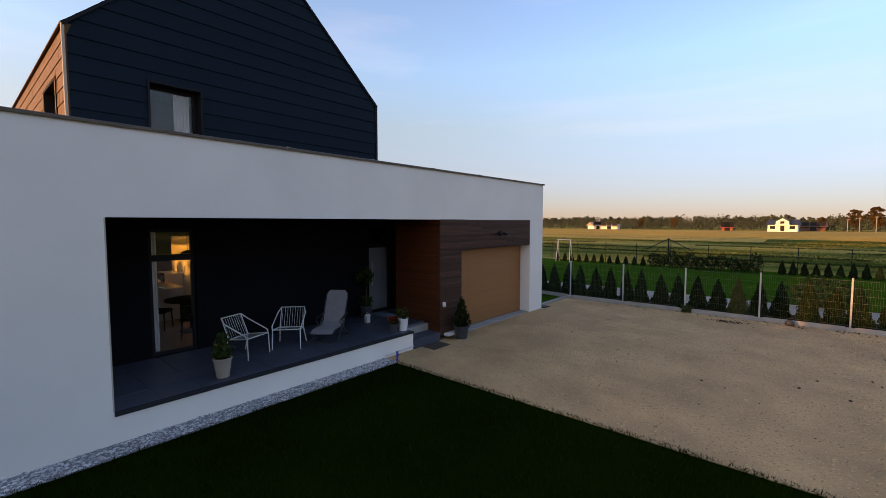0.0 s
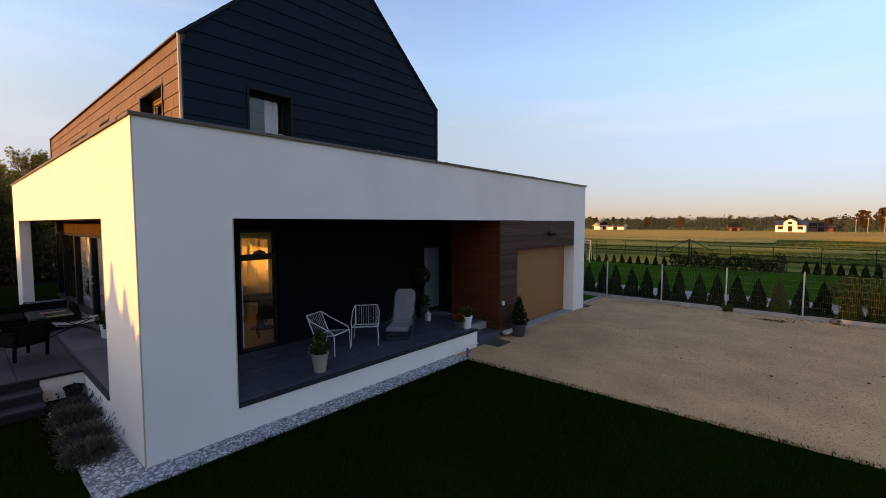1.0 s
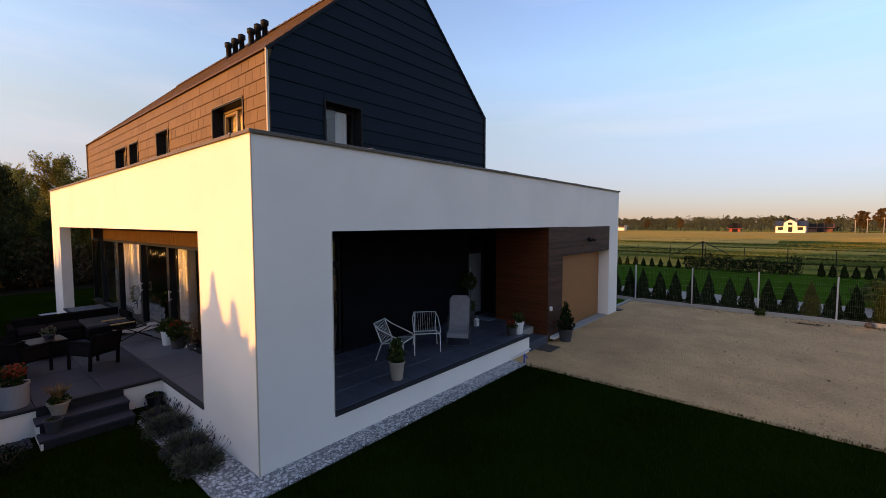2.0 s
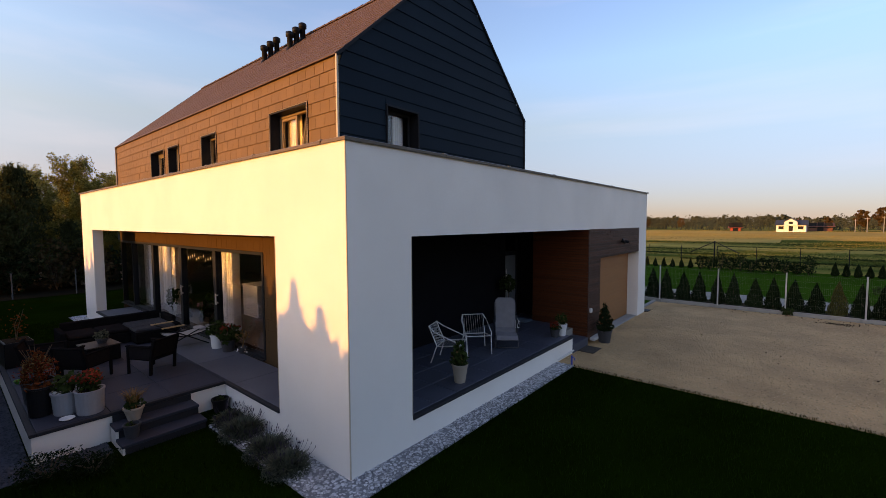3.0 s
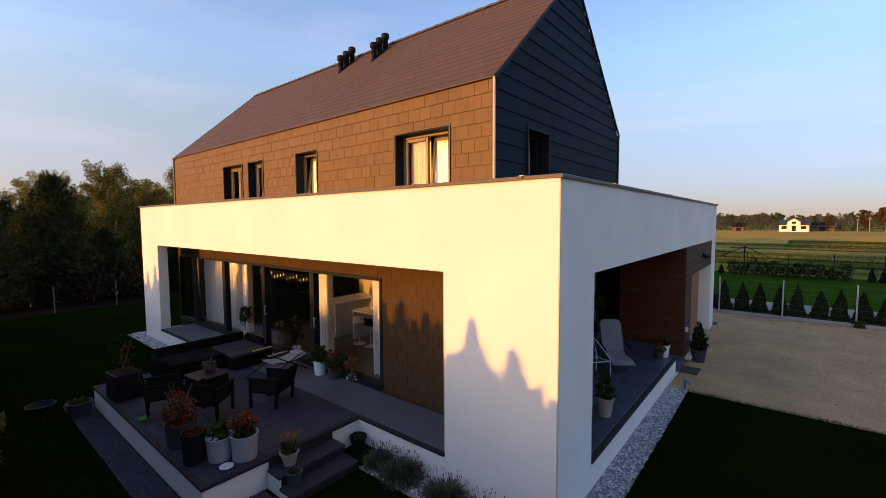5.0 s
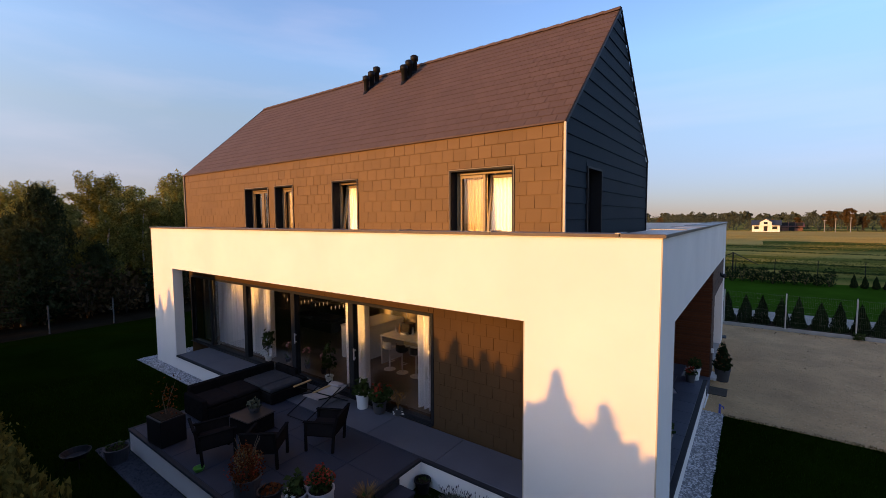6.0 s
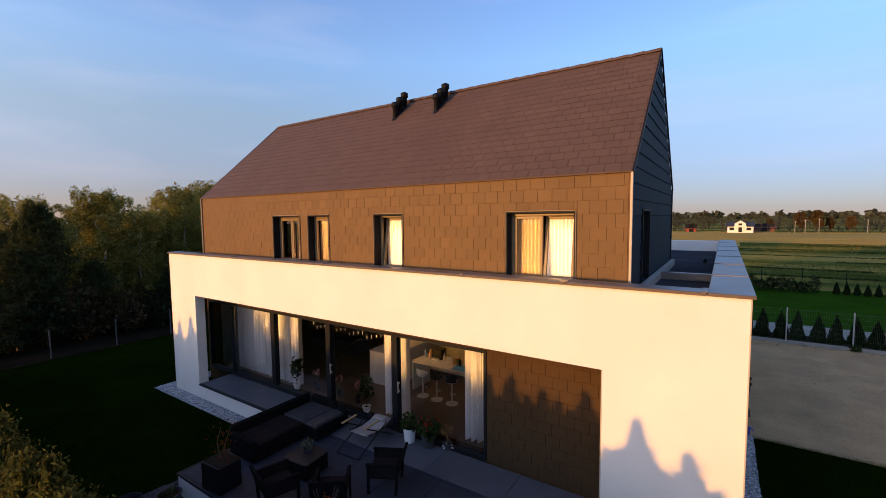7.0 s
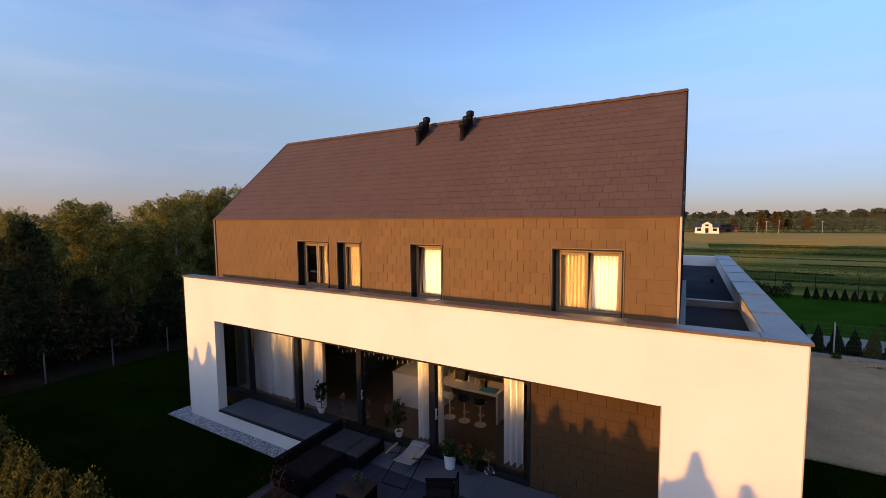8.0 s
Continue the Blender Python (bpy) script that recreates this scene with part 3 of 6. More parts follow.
# windows
def bars_y(x0, x1, z0, z1, y0, y1, w):
    """A frame of four bars in a wall that faces -y."""
    m = Mesh()
    m.box(x0, x0 + w, y0, y1, z0, z1, 0.006).box(x1 - w, x1, y0, y1, z0, z1, 0.006)
    return m.box(x0 + w, x1 - w, y0, y1, z0, z0 + w, 0.006).box(x0 + w, x1 - w, y0, y1, z1 - w, z1, 0.006)


def bars_x(y0, y1, z0, z1, x0, x1, w):
    m = Mesh()
    m.box(x0, x1, y0, y0 + w, z0, z1, 0.006).box(x0, x1, y1 - w, y1, z0, z1, 0.006)
    return m.box(x0, x1, y0 + w, y1 - w, z0, z0 + w, 0.006).box(x0, x1, y0 + w, y1 - w, z1 - w, z1, 0.006)


def pane(m, parent):
    ob = part("pane", m, GLASS, parent)
    ob.visible_shadow = False
    return ob


def side_window(x0, x1, z0, z1, leaves, tilted=-1):
    """A deep-set window of the upper storey that faces the terrace; one of its sashes may be tilted open."""
    y = HY0
    lin = Mesh().box(x0 - 0.012, x0 + 0.022, y + 0.004, y + 0.30, z0, z1 + 0.012, 0.003)
    lin.box(x1 - 0.022, x1 + 0.012, y + 0.004, y + 0.30, z0, z1 + 0.012, 0.003)
    lin.box(x0 + 0.022, x1 - 0.022, y + 0.004, y + 0.30, z1 - 0.022, z1 + 0.012, 0.003)
    win = part("window", lin, FRAME, house, "deep-set window with graphite lining")
    edge = bars_y(x0 - 0.021, x1 + 0.021, z0 - 0.012, z1 + 0.021, y - 0.008, y + 0.003, 0.015)
    part("window_trim", edge, REVEAL, win)
    sill = Mesh().box(x0 + 0.022, x1 - 0.022, y - 0.04, y + 0.30, z0, z0 + 0.03, 0.004)
    part("window_sill", sill, FRAME, win)
    a0, a1, c0, c1 = x0 + 0.022, x1 - 0.022, z0 + 0.03, z1 - 0.022
    part("window_frame", bars_y(a0, a1, c0, c1, y + 0.20, y + 0.27, 0.05), SASHWOOD, win)
    n = len(leaves)
    for i, blind in enumerate(leaves):
        s0 = a0 + 0.05 + (a1 - a0 - 0.10) * i / n + 0.004
        s1 = a0 + 0.05 + (a1 - a0 - 0.10) * (i + 1) / n - 0.004
        sash = part("sash", bars_y(0, s1 - s0, 0, c1 - c0 - 0.11, -0.03, 0.03, 0.055), SASHWOOD, win)
        sash.matrix_basis = pose(s0, y + 0.235, c0 + 0.055, -7 if i == tilted else 0, 0, 0)
        pane(Mesh().box(0.052, s1 - s0 - 0.052, -0.008, 0.008, 0.052, c1 - c0 - 0.162), sash)
        if i == tilted:
            sash.matrix_basis = pose(s0, y + 0.235, c0 + 0.055, -8, 0, 0)
        if blind:
            k, back = 14, (0.37 if blind == 1 else 0.33)
            poly = [(s0 + 0.03 + (s1 - s0 - 0.06) * j / k, y + back + (0.018 if j % 2 else 0.0)) for j in range(k + 1)]
            poly += [(a, b_ + 0.006) for a, b_ in poly[::-1]]
            part("curtain", Mesh().extrude(poly, 2, c0 + 0.02, c1), CURTAIN if blind == 1 else BEIGECLOTH, win, "white net curtain" if blind == 1 else "beige curtain")
    return win


side_window(*SIDE_WINDOWS[0], leaves=(0, 2))
side_window(*SIDE_WINDOWS[1], leaves=(2,))
side_window(*SIDE_WINDOWS[2], leaves=(1,), tilted=0)
side_window(*SIDE_WINDOWS[3], leaves=(2, 1), tilted=1)

y0, y1, z0, z1 = GABLE_WINDOW
m = Mesh().box(HX1 - 0.30, HX1 + 0.022, y0 - 0.012, y0 + 0.022, z0, z1 + 0.012, 0.003)
m.box(HX1 - 0.30, HX1 + 0.022, y1 - 0.022, y1 + 0.012, z0, z1 + 0.012, 0.003)
m.box(HX1 - 0.30, HX1 + 0.022, y0 + 0.022, y1 - 0.022, z1 - 0.022, z1 + 0.012, 0.003)
win = part("window", m, FRAME, house, "deep-set window with graphite lining in the gable")
part("window_frame", bars_x(y0 + 0.022, y1 - 0.022, z0, z1 - 0.022, HX1 - 0.27, HX1 - 0.20, 0.06), FRAME, win)
pane(Mesh().box(HX1 - 0.243, HX1 - 0.227, y0 + 0.08, y1 - 0.08, z0 + 0.06, z1 - 0.08), win)
m = Mesh().extrude([(HX1 - 0.36 + 0.02 * (j % 2), y1 - 0.36 + 0.028 * j) for j in range(10)]
                   + [(HX1 - 0.366 + 0.02 * (j % 2), y1 - 0.36 + 0.028 * j) for j in range(9, -1, -1)], 2, z0 + 0.05, z1 - 0.05)
part("curtain", m, CURTAIN, win)

# rooms of the upper storey
m = Mesh().box(HX0 + 0.3, HX1 - 0.3, HY0 + 0.3, HY1 - 0.3, 3.93, 3.98)
part("upper_floor", m, OAKFLOOR, house)
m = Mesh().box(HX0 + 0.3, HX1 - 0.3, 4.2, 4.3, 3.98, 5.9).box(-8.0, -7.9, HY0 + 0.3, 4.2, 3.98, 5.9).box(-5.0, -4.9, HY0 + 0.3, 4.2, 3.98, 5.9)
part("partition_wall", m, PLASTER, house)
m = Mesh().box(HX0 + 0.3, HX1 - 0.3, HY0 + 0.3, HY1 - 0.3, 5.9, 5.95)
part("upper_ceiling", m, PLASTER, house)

# large terrace glazing
YG = 1.05
glz = part("terrace_glazing", bars_y(-14.58, -4.15, ZT, 2.70, YG - 0.02, YG + 0.14, 0.07), FRAME, house, "graphite sliding glazing along the terrace")
POSTS = (-13.20, -11.08, -8.74, -6.52)
for x, w in zip(POSTS, (0.10, 0.18, 0.17, 0.17)):
    part("mullion", Mesh().box(x - w / 2, x + w / 2, YG - 0.03, YG + 0.13, ZT + 0.07, 2.63, 0.008), FRAME, glz)
edges = (-14.51,) + POSTS + (-4.22,)
for a, b in zip(edges[:-1], edges[1:]):
    pane(Mesh().box(a + 0.07, b - 0.07, YG + 0.045, YG + 0.06, ZT + 0.07, 2.63), glz)
for x in (-8.62, -6.38, -4.29):
    part("door_handle", Mesh().box(x - 0.018, x + 0.018, YG - 0.085, YG - 0.06, 1.35, 1.62, 0.008).box(x - 0.01, x + 0.01, YG - 0.065, YG - 0.02, 1.38, 1.41).box(x - 0.01, x + 0.01, YG - 0.065, YG - 0.02, 1.56, 1.59), STEEL, glz)
part("threshold", Mesh().box(-14.58, -4.15, YG - 0.09, YG - 0.025, ZT, ZT + 0.02, 0.004), FRAME, glz)

# porch window with a transom, front door with a fanlight
win = part("window", bars_x(2.22, 3.02, ZT, 2.90, -2.50, -2.40, 0.06), FRAME, house, "tall dark-framed porch window")
part("transom", Mesh().box(-2.50, -2.40, 2.28, 2.96, 2.28, 2.40, 0.006), FRAME, win)
pane(Mesh().box(-2.458, -2.442, 2.27, 2.97, 2.40, 2.84), win)
pane(Mesh().box(-2.458, -2.442, 2.27, 2.97, ZT + 0.06, 2.28), win)
door = part("front_door", bars_x(7.50, 8.32, ZT, 2.95, -2.52, -2.42, 0.06), FRAME, house, "grey front door with a fanlight")
part("door_leaf", Mesh().box(-2.50, -2.45, 7.56, 8.26, ZT + 0.02, 2.30, 0.008), mat("grey_blue_door_paint", (0.15, 0.17, 0.19), 0.45, 0.1, 2), door)
part("transom", Mesh().box(-2.52, -2.42, 7.56, 8.26, 2.30, 2.42, 0.006), FRAME, door)
pane(Mesh().box(-2.478, -2.462, 7.56, 8.26, 2.42, 2.89), door)
part("door_handle", Mesh().box(-2.43, -2.41, 7.66, 7.69, 1.2, 1.9, 0.006).box(-2.45, -2.43, 7.665, 7.685, 1.25, 1.28).box(-2.45, -2.43, 7.665, 7.685, 1.82, 1.85), STEEL, door)

# garage: door of five leaves, jambs, sill strip
gd = part("garage_door", Mesh().box(-0.46, -0.40, 8.72, 12.46, 0.02, 2.40), FRAME, house, "golden oak sectional garage door")
for i in range(5):
    part("door_panel", Mesh().box(-0.40, -0.355, 8.76, 12.45, 0.03 + i * 0.452, 0.03 + (i + 1) * 0.452 - 0.002, 0.003), GARAGE, gd)
part("bottom_seal", Mesh().box(-0.40, -0.352, 8.76, 12.45, 0.0, 0.03), BLACKPLASTIC, gd)
part("garage_threshold", Mesh().box(-0.42, -0.03, 8.78, 12.45, -0.1, 0.025, 0.01), CONCRETE, house, "grey concrete threshold strip")
m = Mesh().box(-0.34, -0.02, 7.90, 8.74, 0.10, 3.10).box(-0.34, -0.02, 8.74, 12.44, 2.28, 3.10).box(-1.65, -0.34, 7.90, 8.2, 0.10, 3.10)
clad = part("wood_cladding", m, BLACKPLASTIC, house, "horizontal dark-stained wooden boards round the garage")
part("outdoor_spotlight", Mesh().box(0.0, 0.04, 10.55, 10.68, 2.68, 2.78, 0.01).tube([(0.04, 10.5, 2.70), (0.14, 10.44, 2.66)], 0.045, 10).tube([(0.04, 10.73, 2.70), (0.14, 10.79, 2.66)], 0.045, 10), BLACKPLASTIC, house, "small black twin wall spotlight")
part("wall_bracket", Mesh().box(0.0, 0.07, 7.95, 8.03, 0.86, 0.98, 0.015), WHITEMETAL, house, "small white box on the cladding")
part("gutter_outlet", Mesh().box(0.0, 0.14, 8.02, 8.58, 0.09, 0.17, 0.01), WHITEMETAL, house, "white metal gutter box at the wall's foot")

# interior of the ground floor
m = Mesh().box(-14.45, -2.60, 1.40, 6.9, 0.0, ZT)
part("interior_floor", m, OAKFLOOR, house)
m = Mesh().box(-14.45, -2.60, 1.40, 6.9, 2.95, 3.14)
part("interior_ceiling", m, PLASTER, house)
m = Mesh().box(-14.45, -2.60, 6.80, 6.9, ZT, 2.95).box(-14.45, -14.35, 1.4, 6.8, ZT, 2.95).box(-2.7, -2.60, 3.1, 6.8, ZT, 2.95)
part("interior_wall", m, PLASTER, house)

# ---- terraces ----
m = Mesh().box(-9.0, -3.63, -2.55, -0.002, 0, ZT - 0.05)
terrace = part("terrace", m, WHITE, None, "")
tagged(terrace, "raised stone terrace with white rendered sides beside the glazing", "terrace", kind="structure")
m = Mesh().box(-9.02, -3.61, -2.57, -2.50, ZT - 0.05, ZT, 0.006).box(-3.68, -3.61, -2.50, 0.0, ZT - 0.05, ZT, 0.006).box(-9.02, -8.95, -2.50, 0.0, ZT - 0.05, ZT, 0.006)
part("edge_slab", m, EDGE, terrace)


def slab_field(parent, x0, x1, y0, y1, nx, ny, z0, z1, material, name="slab"):
    """Paving slabs with open joints, one mesh shared by all."""
    w, d, j = (x1 - x0) / nx, (y1 - y0) / ny, 0.004
    me = Mesh().box(j, w - j, j, d - j, 0, z1 - z0, 0.005).data(name, material)
    for i in range(nx):
        for k in range(ny):
            ob = part(name, me, material, parent)
            ob.location = (x0 + i * w, y0 + k * d, z0 + random.uniform(-0.0015, 0.0))


slab_field(terrace, -8.95, -3.68, -2.50, 0.0, 6, 3, ZT - 0.05, ZT, STONED)
m = Mesh().box(-13.26, -1.73, 0.27, YG - 0.02, 0, ZT - 0.05)
walkway = tagged(part("walkway", m, CONCRETE), "grey stone walkway under the roof along the glazing", "walkway", kind="structure")
part("edge_slab", Mesh().box(-13.26, -9.02, -0.02, 0.05, ZT - 0.05, ZT, 0.006).box(-3.61, -1.73, -0.02, 0.05, ZT - 0.05, ZT, 0.006), EDGE, walkway)
part("joint_slab", Mesh().box(-9.018, -3.612, 0.003, 0.047, ZT - 0.05, ZT - 0.002), STONED, walkway)
slab_field(walkway, -13.26, -1.73, 0.05, YG - 0.09, 7, 1, ZT - 0.05, ZT, WALKSTONE)

# steps down to the lawn
steps = thing("steps", "dark stone steps with white rendered sides", "steps", kind="structure")
part("riser", Mesh().box(-3.63, -3.602, -1.66, -0.58, 0.27, ZT - 0.052), EDGE, steps)
for x0, z in ((-3.602, 0.295), (-3.29, 0.147)):
    part("step_body", Mesh().box(x0, x0 + 0.305, -1.66, -0.58, 0, z - 0.045), EDGE, steps)
    part("tread", Mesh().box(x0, x0 + 0.325, -1.70, -0.57, z - 0.044, z, 0.006), STONED, steps)
    part("cheek", Mesh().box(x0 - 0.002, x0 + 0.307, -1.69, -1.661, 0, z - 0.046), WHITE, steps)

# porch floor with its edge, entrance step
m = Mesh().box(-2.35, -0.42, 1.14, 8.45, 0, ZT - 0.05)
porch = tagged(part("porch_floor", m, CONCRETE), "dark grey slabs of the covered porch", "porch floor", kind="structure")
part("edge_slab", Mesh().box(-0.07, 0.02, 1.14, 6.91, ZT - 0.05, ZT, 0.006), EDGE, porch)
slab_field(porch, -2.35, -0.07, 1.14, 6.90, 4, 10, ZT - 0.05, ZT, STONE)
slab_field(porch, -2.35, -0.55, 6.90, 7.86, 3, 2, ZT - 0.05, ZT, STONE)
part("step", Mesh().box(-0.55, 0.02, 6.90, 7.86, 0, 0.22, 0.008), STONE, porch)
part("inner_floor", Mesh().box(-2.35, -1.65, 7.86, 8.45, ZT - 0.05, ZT), STONE, porch)


# ---- plants ----
def rng_of(seed):
    return np.random.default_rng(seed)


def thuja(seed, h, r, n, size, material, name="thuja", label="", group="", category="thuja", up=0.9, full=False):
    """A conical evergreen: stem, and sprays that stand upright, thick at the outside, with a ragged top."""
    g = rng_of(seed)
    t = thing(name, label, category, group=group)
    part("trunk", Mesh().tube([(0, 0, -0.05), (0, 0, h * 0.5), (0, 0, h * 0.93)], [r * 0.10, r * 0.06, r * 0.015], 6), BARK, t)
    zz = h * (0.02 + 0.98 * g.random(n) ** 1.25)
    lobes = 1 + 0.16 * np.sin(5 * g.random(n) * 0 + 3 * zz / h * 6.3)
    prof = np.minimum(1.0, (zz / h + 0.04) * 7) * (1 - (zz / h) ** 1.45) ** 0.85
    if full:
        prof = np.minimum(1.0, (zz / h + 0.05) * 6) * np.minimum(1.0, ((1.0 - zz / h) / 0.42)) ** 1.2
    an = g.random(n) * 2 * np.pi
    lump = 1 + 0.16 * np.sin(3 * an + 9 * zz / h + seed) + 0.10 * np.sin(7 * an - 17 * zz / h)
    lobes = lobes if full else 1.0
    rad = r * prof * lump * lobes * (0.62 + 0.42 * np.sqrt(g.random(n)))
    c = np.stack([rad * np.cos(an), rad * np.sin(an), zz], 1)
    m = quads(Mesh(), c, None, size * (0.6 + 0.8 * g.random(n)), g, 2.6, up)
    k = max(6, n // 90)
    cc = np.stack([g.normal(size=k) * r * 0.05, g.normal(size=k) * r * 0.05, h * (0.93 + 0.10 * g.random(k))], 1)
    quads(m, cc, None, size * 0.9, g, 3.0, 2.0)
    if full:                                           # leading shoots that stick out of the top
        for i in range(70):
            a, f = g.random() * 6.283, 0.55 + 0.45 * g.random()
            rr = r * min(1.0, (1.0 - f) / 0.42) ** 1.2
            p = Vector((math.cos(a) * rr, math.sin(a) * rr, f * h))
            l = h * (0.03 + 0.06 * g.random())
            k = 14
            c = np.array([tuple(p + Vector((math.cos(a) * 0.3, math.sin(a) * 0.3, 1.0)) * (l * q / k)) for q in range(k)]) + g.normal(size=(k, 3)) * np.array([0.012, 0.012, 0.003])
            quads(m, c, None, 0.034 * (1 - np.arange(k) / k * 0.6), g, 2.2, 0.5)
    part("crown", m, material, t)
    return t


def broadleaf(seed, h, material, bark, name, label, leaf=0.16, n_limb=13, per=210, spread=0.32, low=0.25, group=""):
    """A tree with a tapered trunk, limbs, twigs, and clumps of small leaves with gaps between."""
    g = rng_of(seed)
    t = thing(name, label, "tree", group=group)
    bend = [Vector((g.normal() * 0.025 * h * i / 5, g.normal() * 0.025 * h * i / 5, h * 0.95 * i / 5)) for i in range(6)]
    r0 = 0.012 * h + 0.03
    part("trunk", Mesh().tube(bend, [r0 * (1 - 0.17 * i) for i in range(6)], 7), bark, t)
    limbs, cs = Mesh(), []
    for i in range(n_limb):
        f = low + (0.97 - low) * (i + 0.5) / n_limb
        k = min(4, int(f * 5))
        p = bend[k].lerp(bend[k + 1], f * 5 - k) if k < 5 else bend[5]
        a = i * 2.4 + g.normal() * 0.4
        ln = h * spread * (1.05 - 0.75 * abs(f - 0.5) * 1.4) * (0.7 + 0.5 * g.random())
        e = p + Vector((math.cos(a) * ln, math.sin(a) * ln, ln * (0.35 + 0.5 * g.random())))
        mid = p.lerp(e, 0.5) + Vector((0, 0, -0.06 * ln))
        limbs.tube([p, mid, e], [r0 * 0.42 * (1 - f * 0.5), r0 * 0.25, r0 * 0.06], 5, False)
        for q in range(5):
            s = p.lerp(e, 0.35 + 0.7 * g.random()) + Vector(g.normal(size=3) * ln * 0.20)
            limbs.tube([p.lerp(e, 0.4 + 0.1 * q), s], [r0 * 0.12, r0 * 0.03], 3, False)
            rad = h * (0.045 + 0.045 * g.random())
            d = g.normal(size=(per // 5, 3)); d /= np.linalg.norm(d, axis=1)[:, None]
            cs.append(np.array(s) + d * (rad * (0.25 + 0.75 * np.sqrt(g.random(per // 5))))[:, None] * np.array([1, 1, 0.8]))
    part("branchwork", limbs, bark, t, kind="stuff")
    c = np.concatenate(cs)
    part("crown", quads(Mesh(), c, None, leaf * (0.6 + 0.8 * g.random(len(c))), g, 1.7), material, t)
    return t


def birch_tree(seed, h):
    """A slender birch: pale trunk, fine dark twigs that rise steeply, and many small leaf clumps up to a ragged tip."""
    g = rng_of(seed)
    t = thing("birch", "slender birch with thin green-yellow leaves", "tree", group="wood beside the garden")
    bend = [Vector((g.normal() * 0.014 * h * i / 6, g.normal() * 0.014 * h * i / 6, h * 0.98 * i / 6)) for i in range(7)]
    r0 = 0.011 * h + 0.015
    part("trunk", Mesh().tube(bend, [r0 * (1 - 0.15 * i) for i in range(7)], 7), BIRCHBARK, t)
    limbs, cs = Mesh(), []
    for i in range(34):
        f = 0.16 + 0.82 * (i + 0.5) / 34
        k = min(5, int(f * 6))
        p = bend[k].lerp(bend[k + 1], f * 6 - k)
        a = i * 2.4 + g.normal() * 0.4
        ln = h * (0.085 + 0.165 * math.sin(math.pi * min(1.0, (1.02 - f) * 0.85 + 0.12))) * (0.65 + 0.55 * g.random())
        e = p + Vector((math.cos(a) * ln * 0.72, math.sin(a) * ln * 0.72, ln * (0.55 + 0.35 * g.random())))
        limbs.tube([p, p.lerp(e, 0.5) + Vector((0, 0, 0.04 * ln)), e], [r0 * 0.28 * (1.05 - f), r0 * 0.16 * (1.05 - f), 0.006], 4, False)
        for q in range(7):
            s = p.lerp(e, 0.25 + 0.8 * (q + g.random()) / 7) + Vector(g.normal(size=3) * ln * 0.11)
            rad = h * (0.026 + 0.030 * g.random())
            n = 105
            d = g.normal(size=(n, 3)); d /= np.linalg.norm(d, axis=1)[:, None]
            cs.append(np.array(s) + d * (rad * (0.2 + 0.8 * np.sqrt(g.random(n))))[:, None] * np.array([0.85, 0.85, 1.25]))
    part("branchwork", limbs, BARK, t, kind="stuff")
    c = np.concatenate(cs)
    part("crown", quads(Mesh(), c, None, 0.115 * (0.6 + 0.8 * g.random(len(c))), g, 1.6), BIRCHLEAF, t)
    return t


def pine(seed, h, name="pine", label="", group="", material=None, n_whorl=15, per=20):
    """A pine: bare stem below, whorls of branches that end in tufts of needles."""
    g = rng_of(seed)
    t = thing(name, label, "pine", group=group)
    part("trunk", Mesh().tube([(0, 0, -0.1), (0.02 * h * g.normal(), 0, h * 0.5), (0, 0, h)], [0.014 * h + 0.03, 0.01 * h, 0.01], 7), BARK, t)
    limbs, cs = Mesh(), []
    for i in range(n_whorl):
        f = 0.10 + 0.88 * i / (n_whorl - 1)
        for j in range(6):
            a = j * 1.047 + i * 0.7 + g.normal() * 0.25
            ln = h * 0.30 * (1.06 - f) ** 0.75 * (0.7 + 0.5 * g.random())
            p = Vector((0, 0, f * h))
            e = p + Vector((math.cos(a) * ln, math.sin(a) * ln, ln * (0.22 + 0.35 * f)))
            limbs.tube([p, e], [0.02 + 0.004 * h * (1 - f), 0.008], 4, False)
            for q in range(per):
                s = p.lerp(e, 0.25 + 0.8 * q / per) + Vector(g.normal(size=3) * 0.07 * (ln + 0.2))
                cs.append(np.array(s) + g.normal(size=(6, 3)) * 0.10 + np.array([0, 0, 0.05]))
    part("branchwork", limbs, BARK, t, kind="stuff")
    for q in range(46):                                # candle-like shoots at the branch ends
        a, f = g.random() * 6.283, 0.45 + 0.55 * g.random()
        ln = h * 0.27 * (1.06 - f) ** 0.75
        p = Vector((math.cos(a) * ln, math.sin(a) * ln, f * h + ln * 0.4))
        for k in range(12):
            cs.append(np.array(p + Vector((0, 0, 0.05 * k))) + g.normal(size=(2, 3)) * 0.035)
    c = np.concatenate(cs)
    part("needles", quads(Mesh(), c, None, 0.20 * (0.6 + 0.8 * g.random(len(c))), g, 4.5, 0.5), material or PINELEAF, t)
    return t


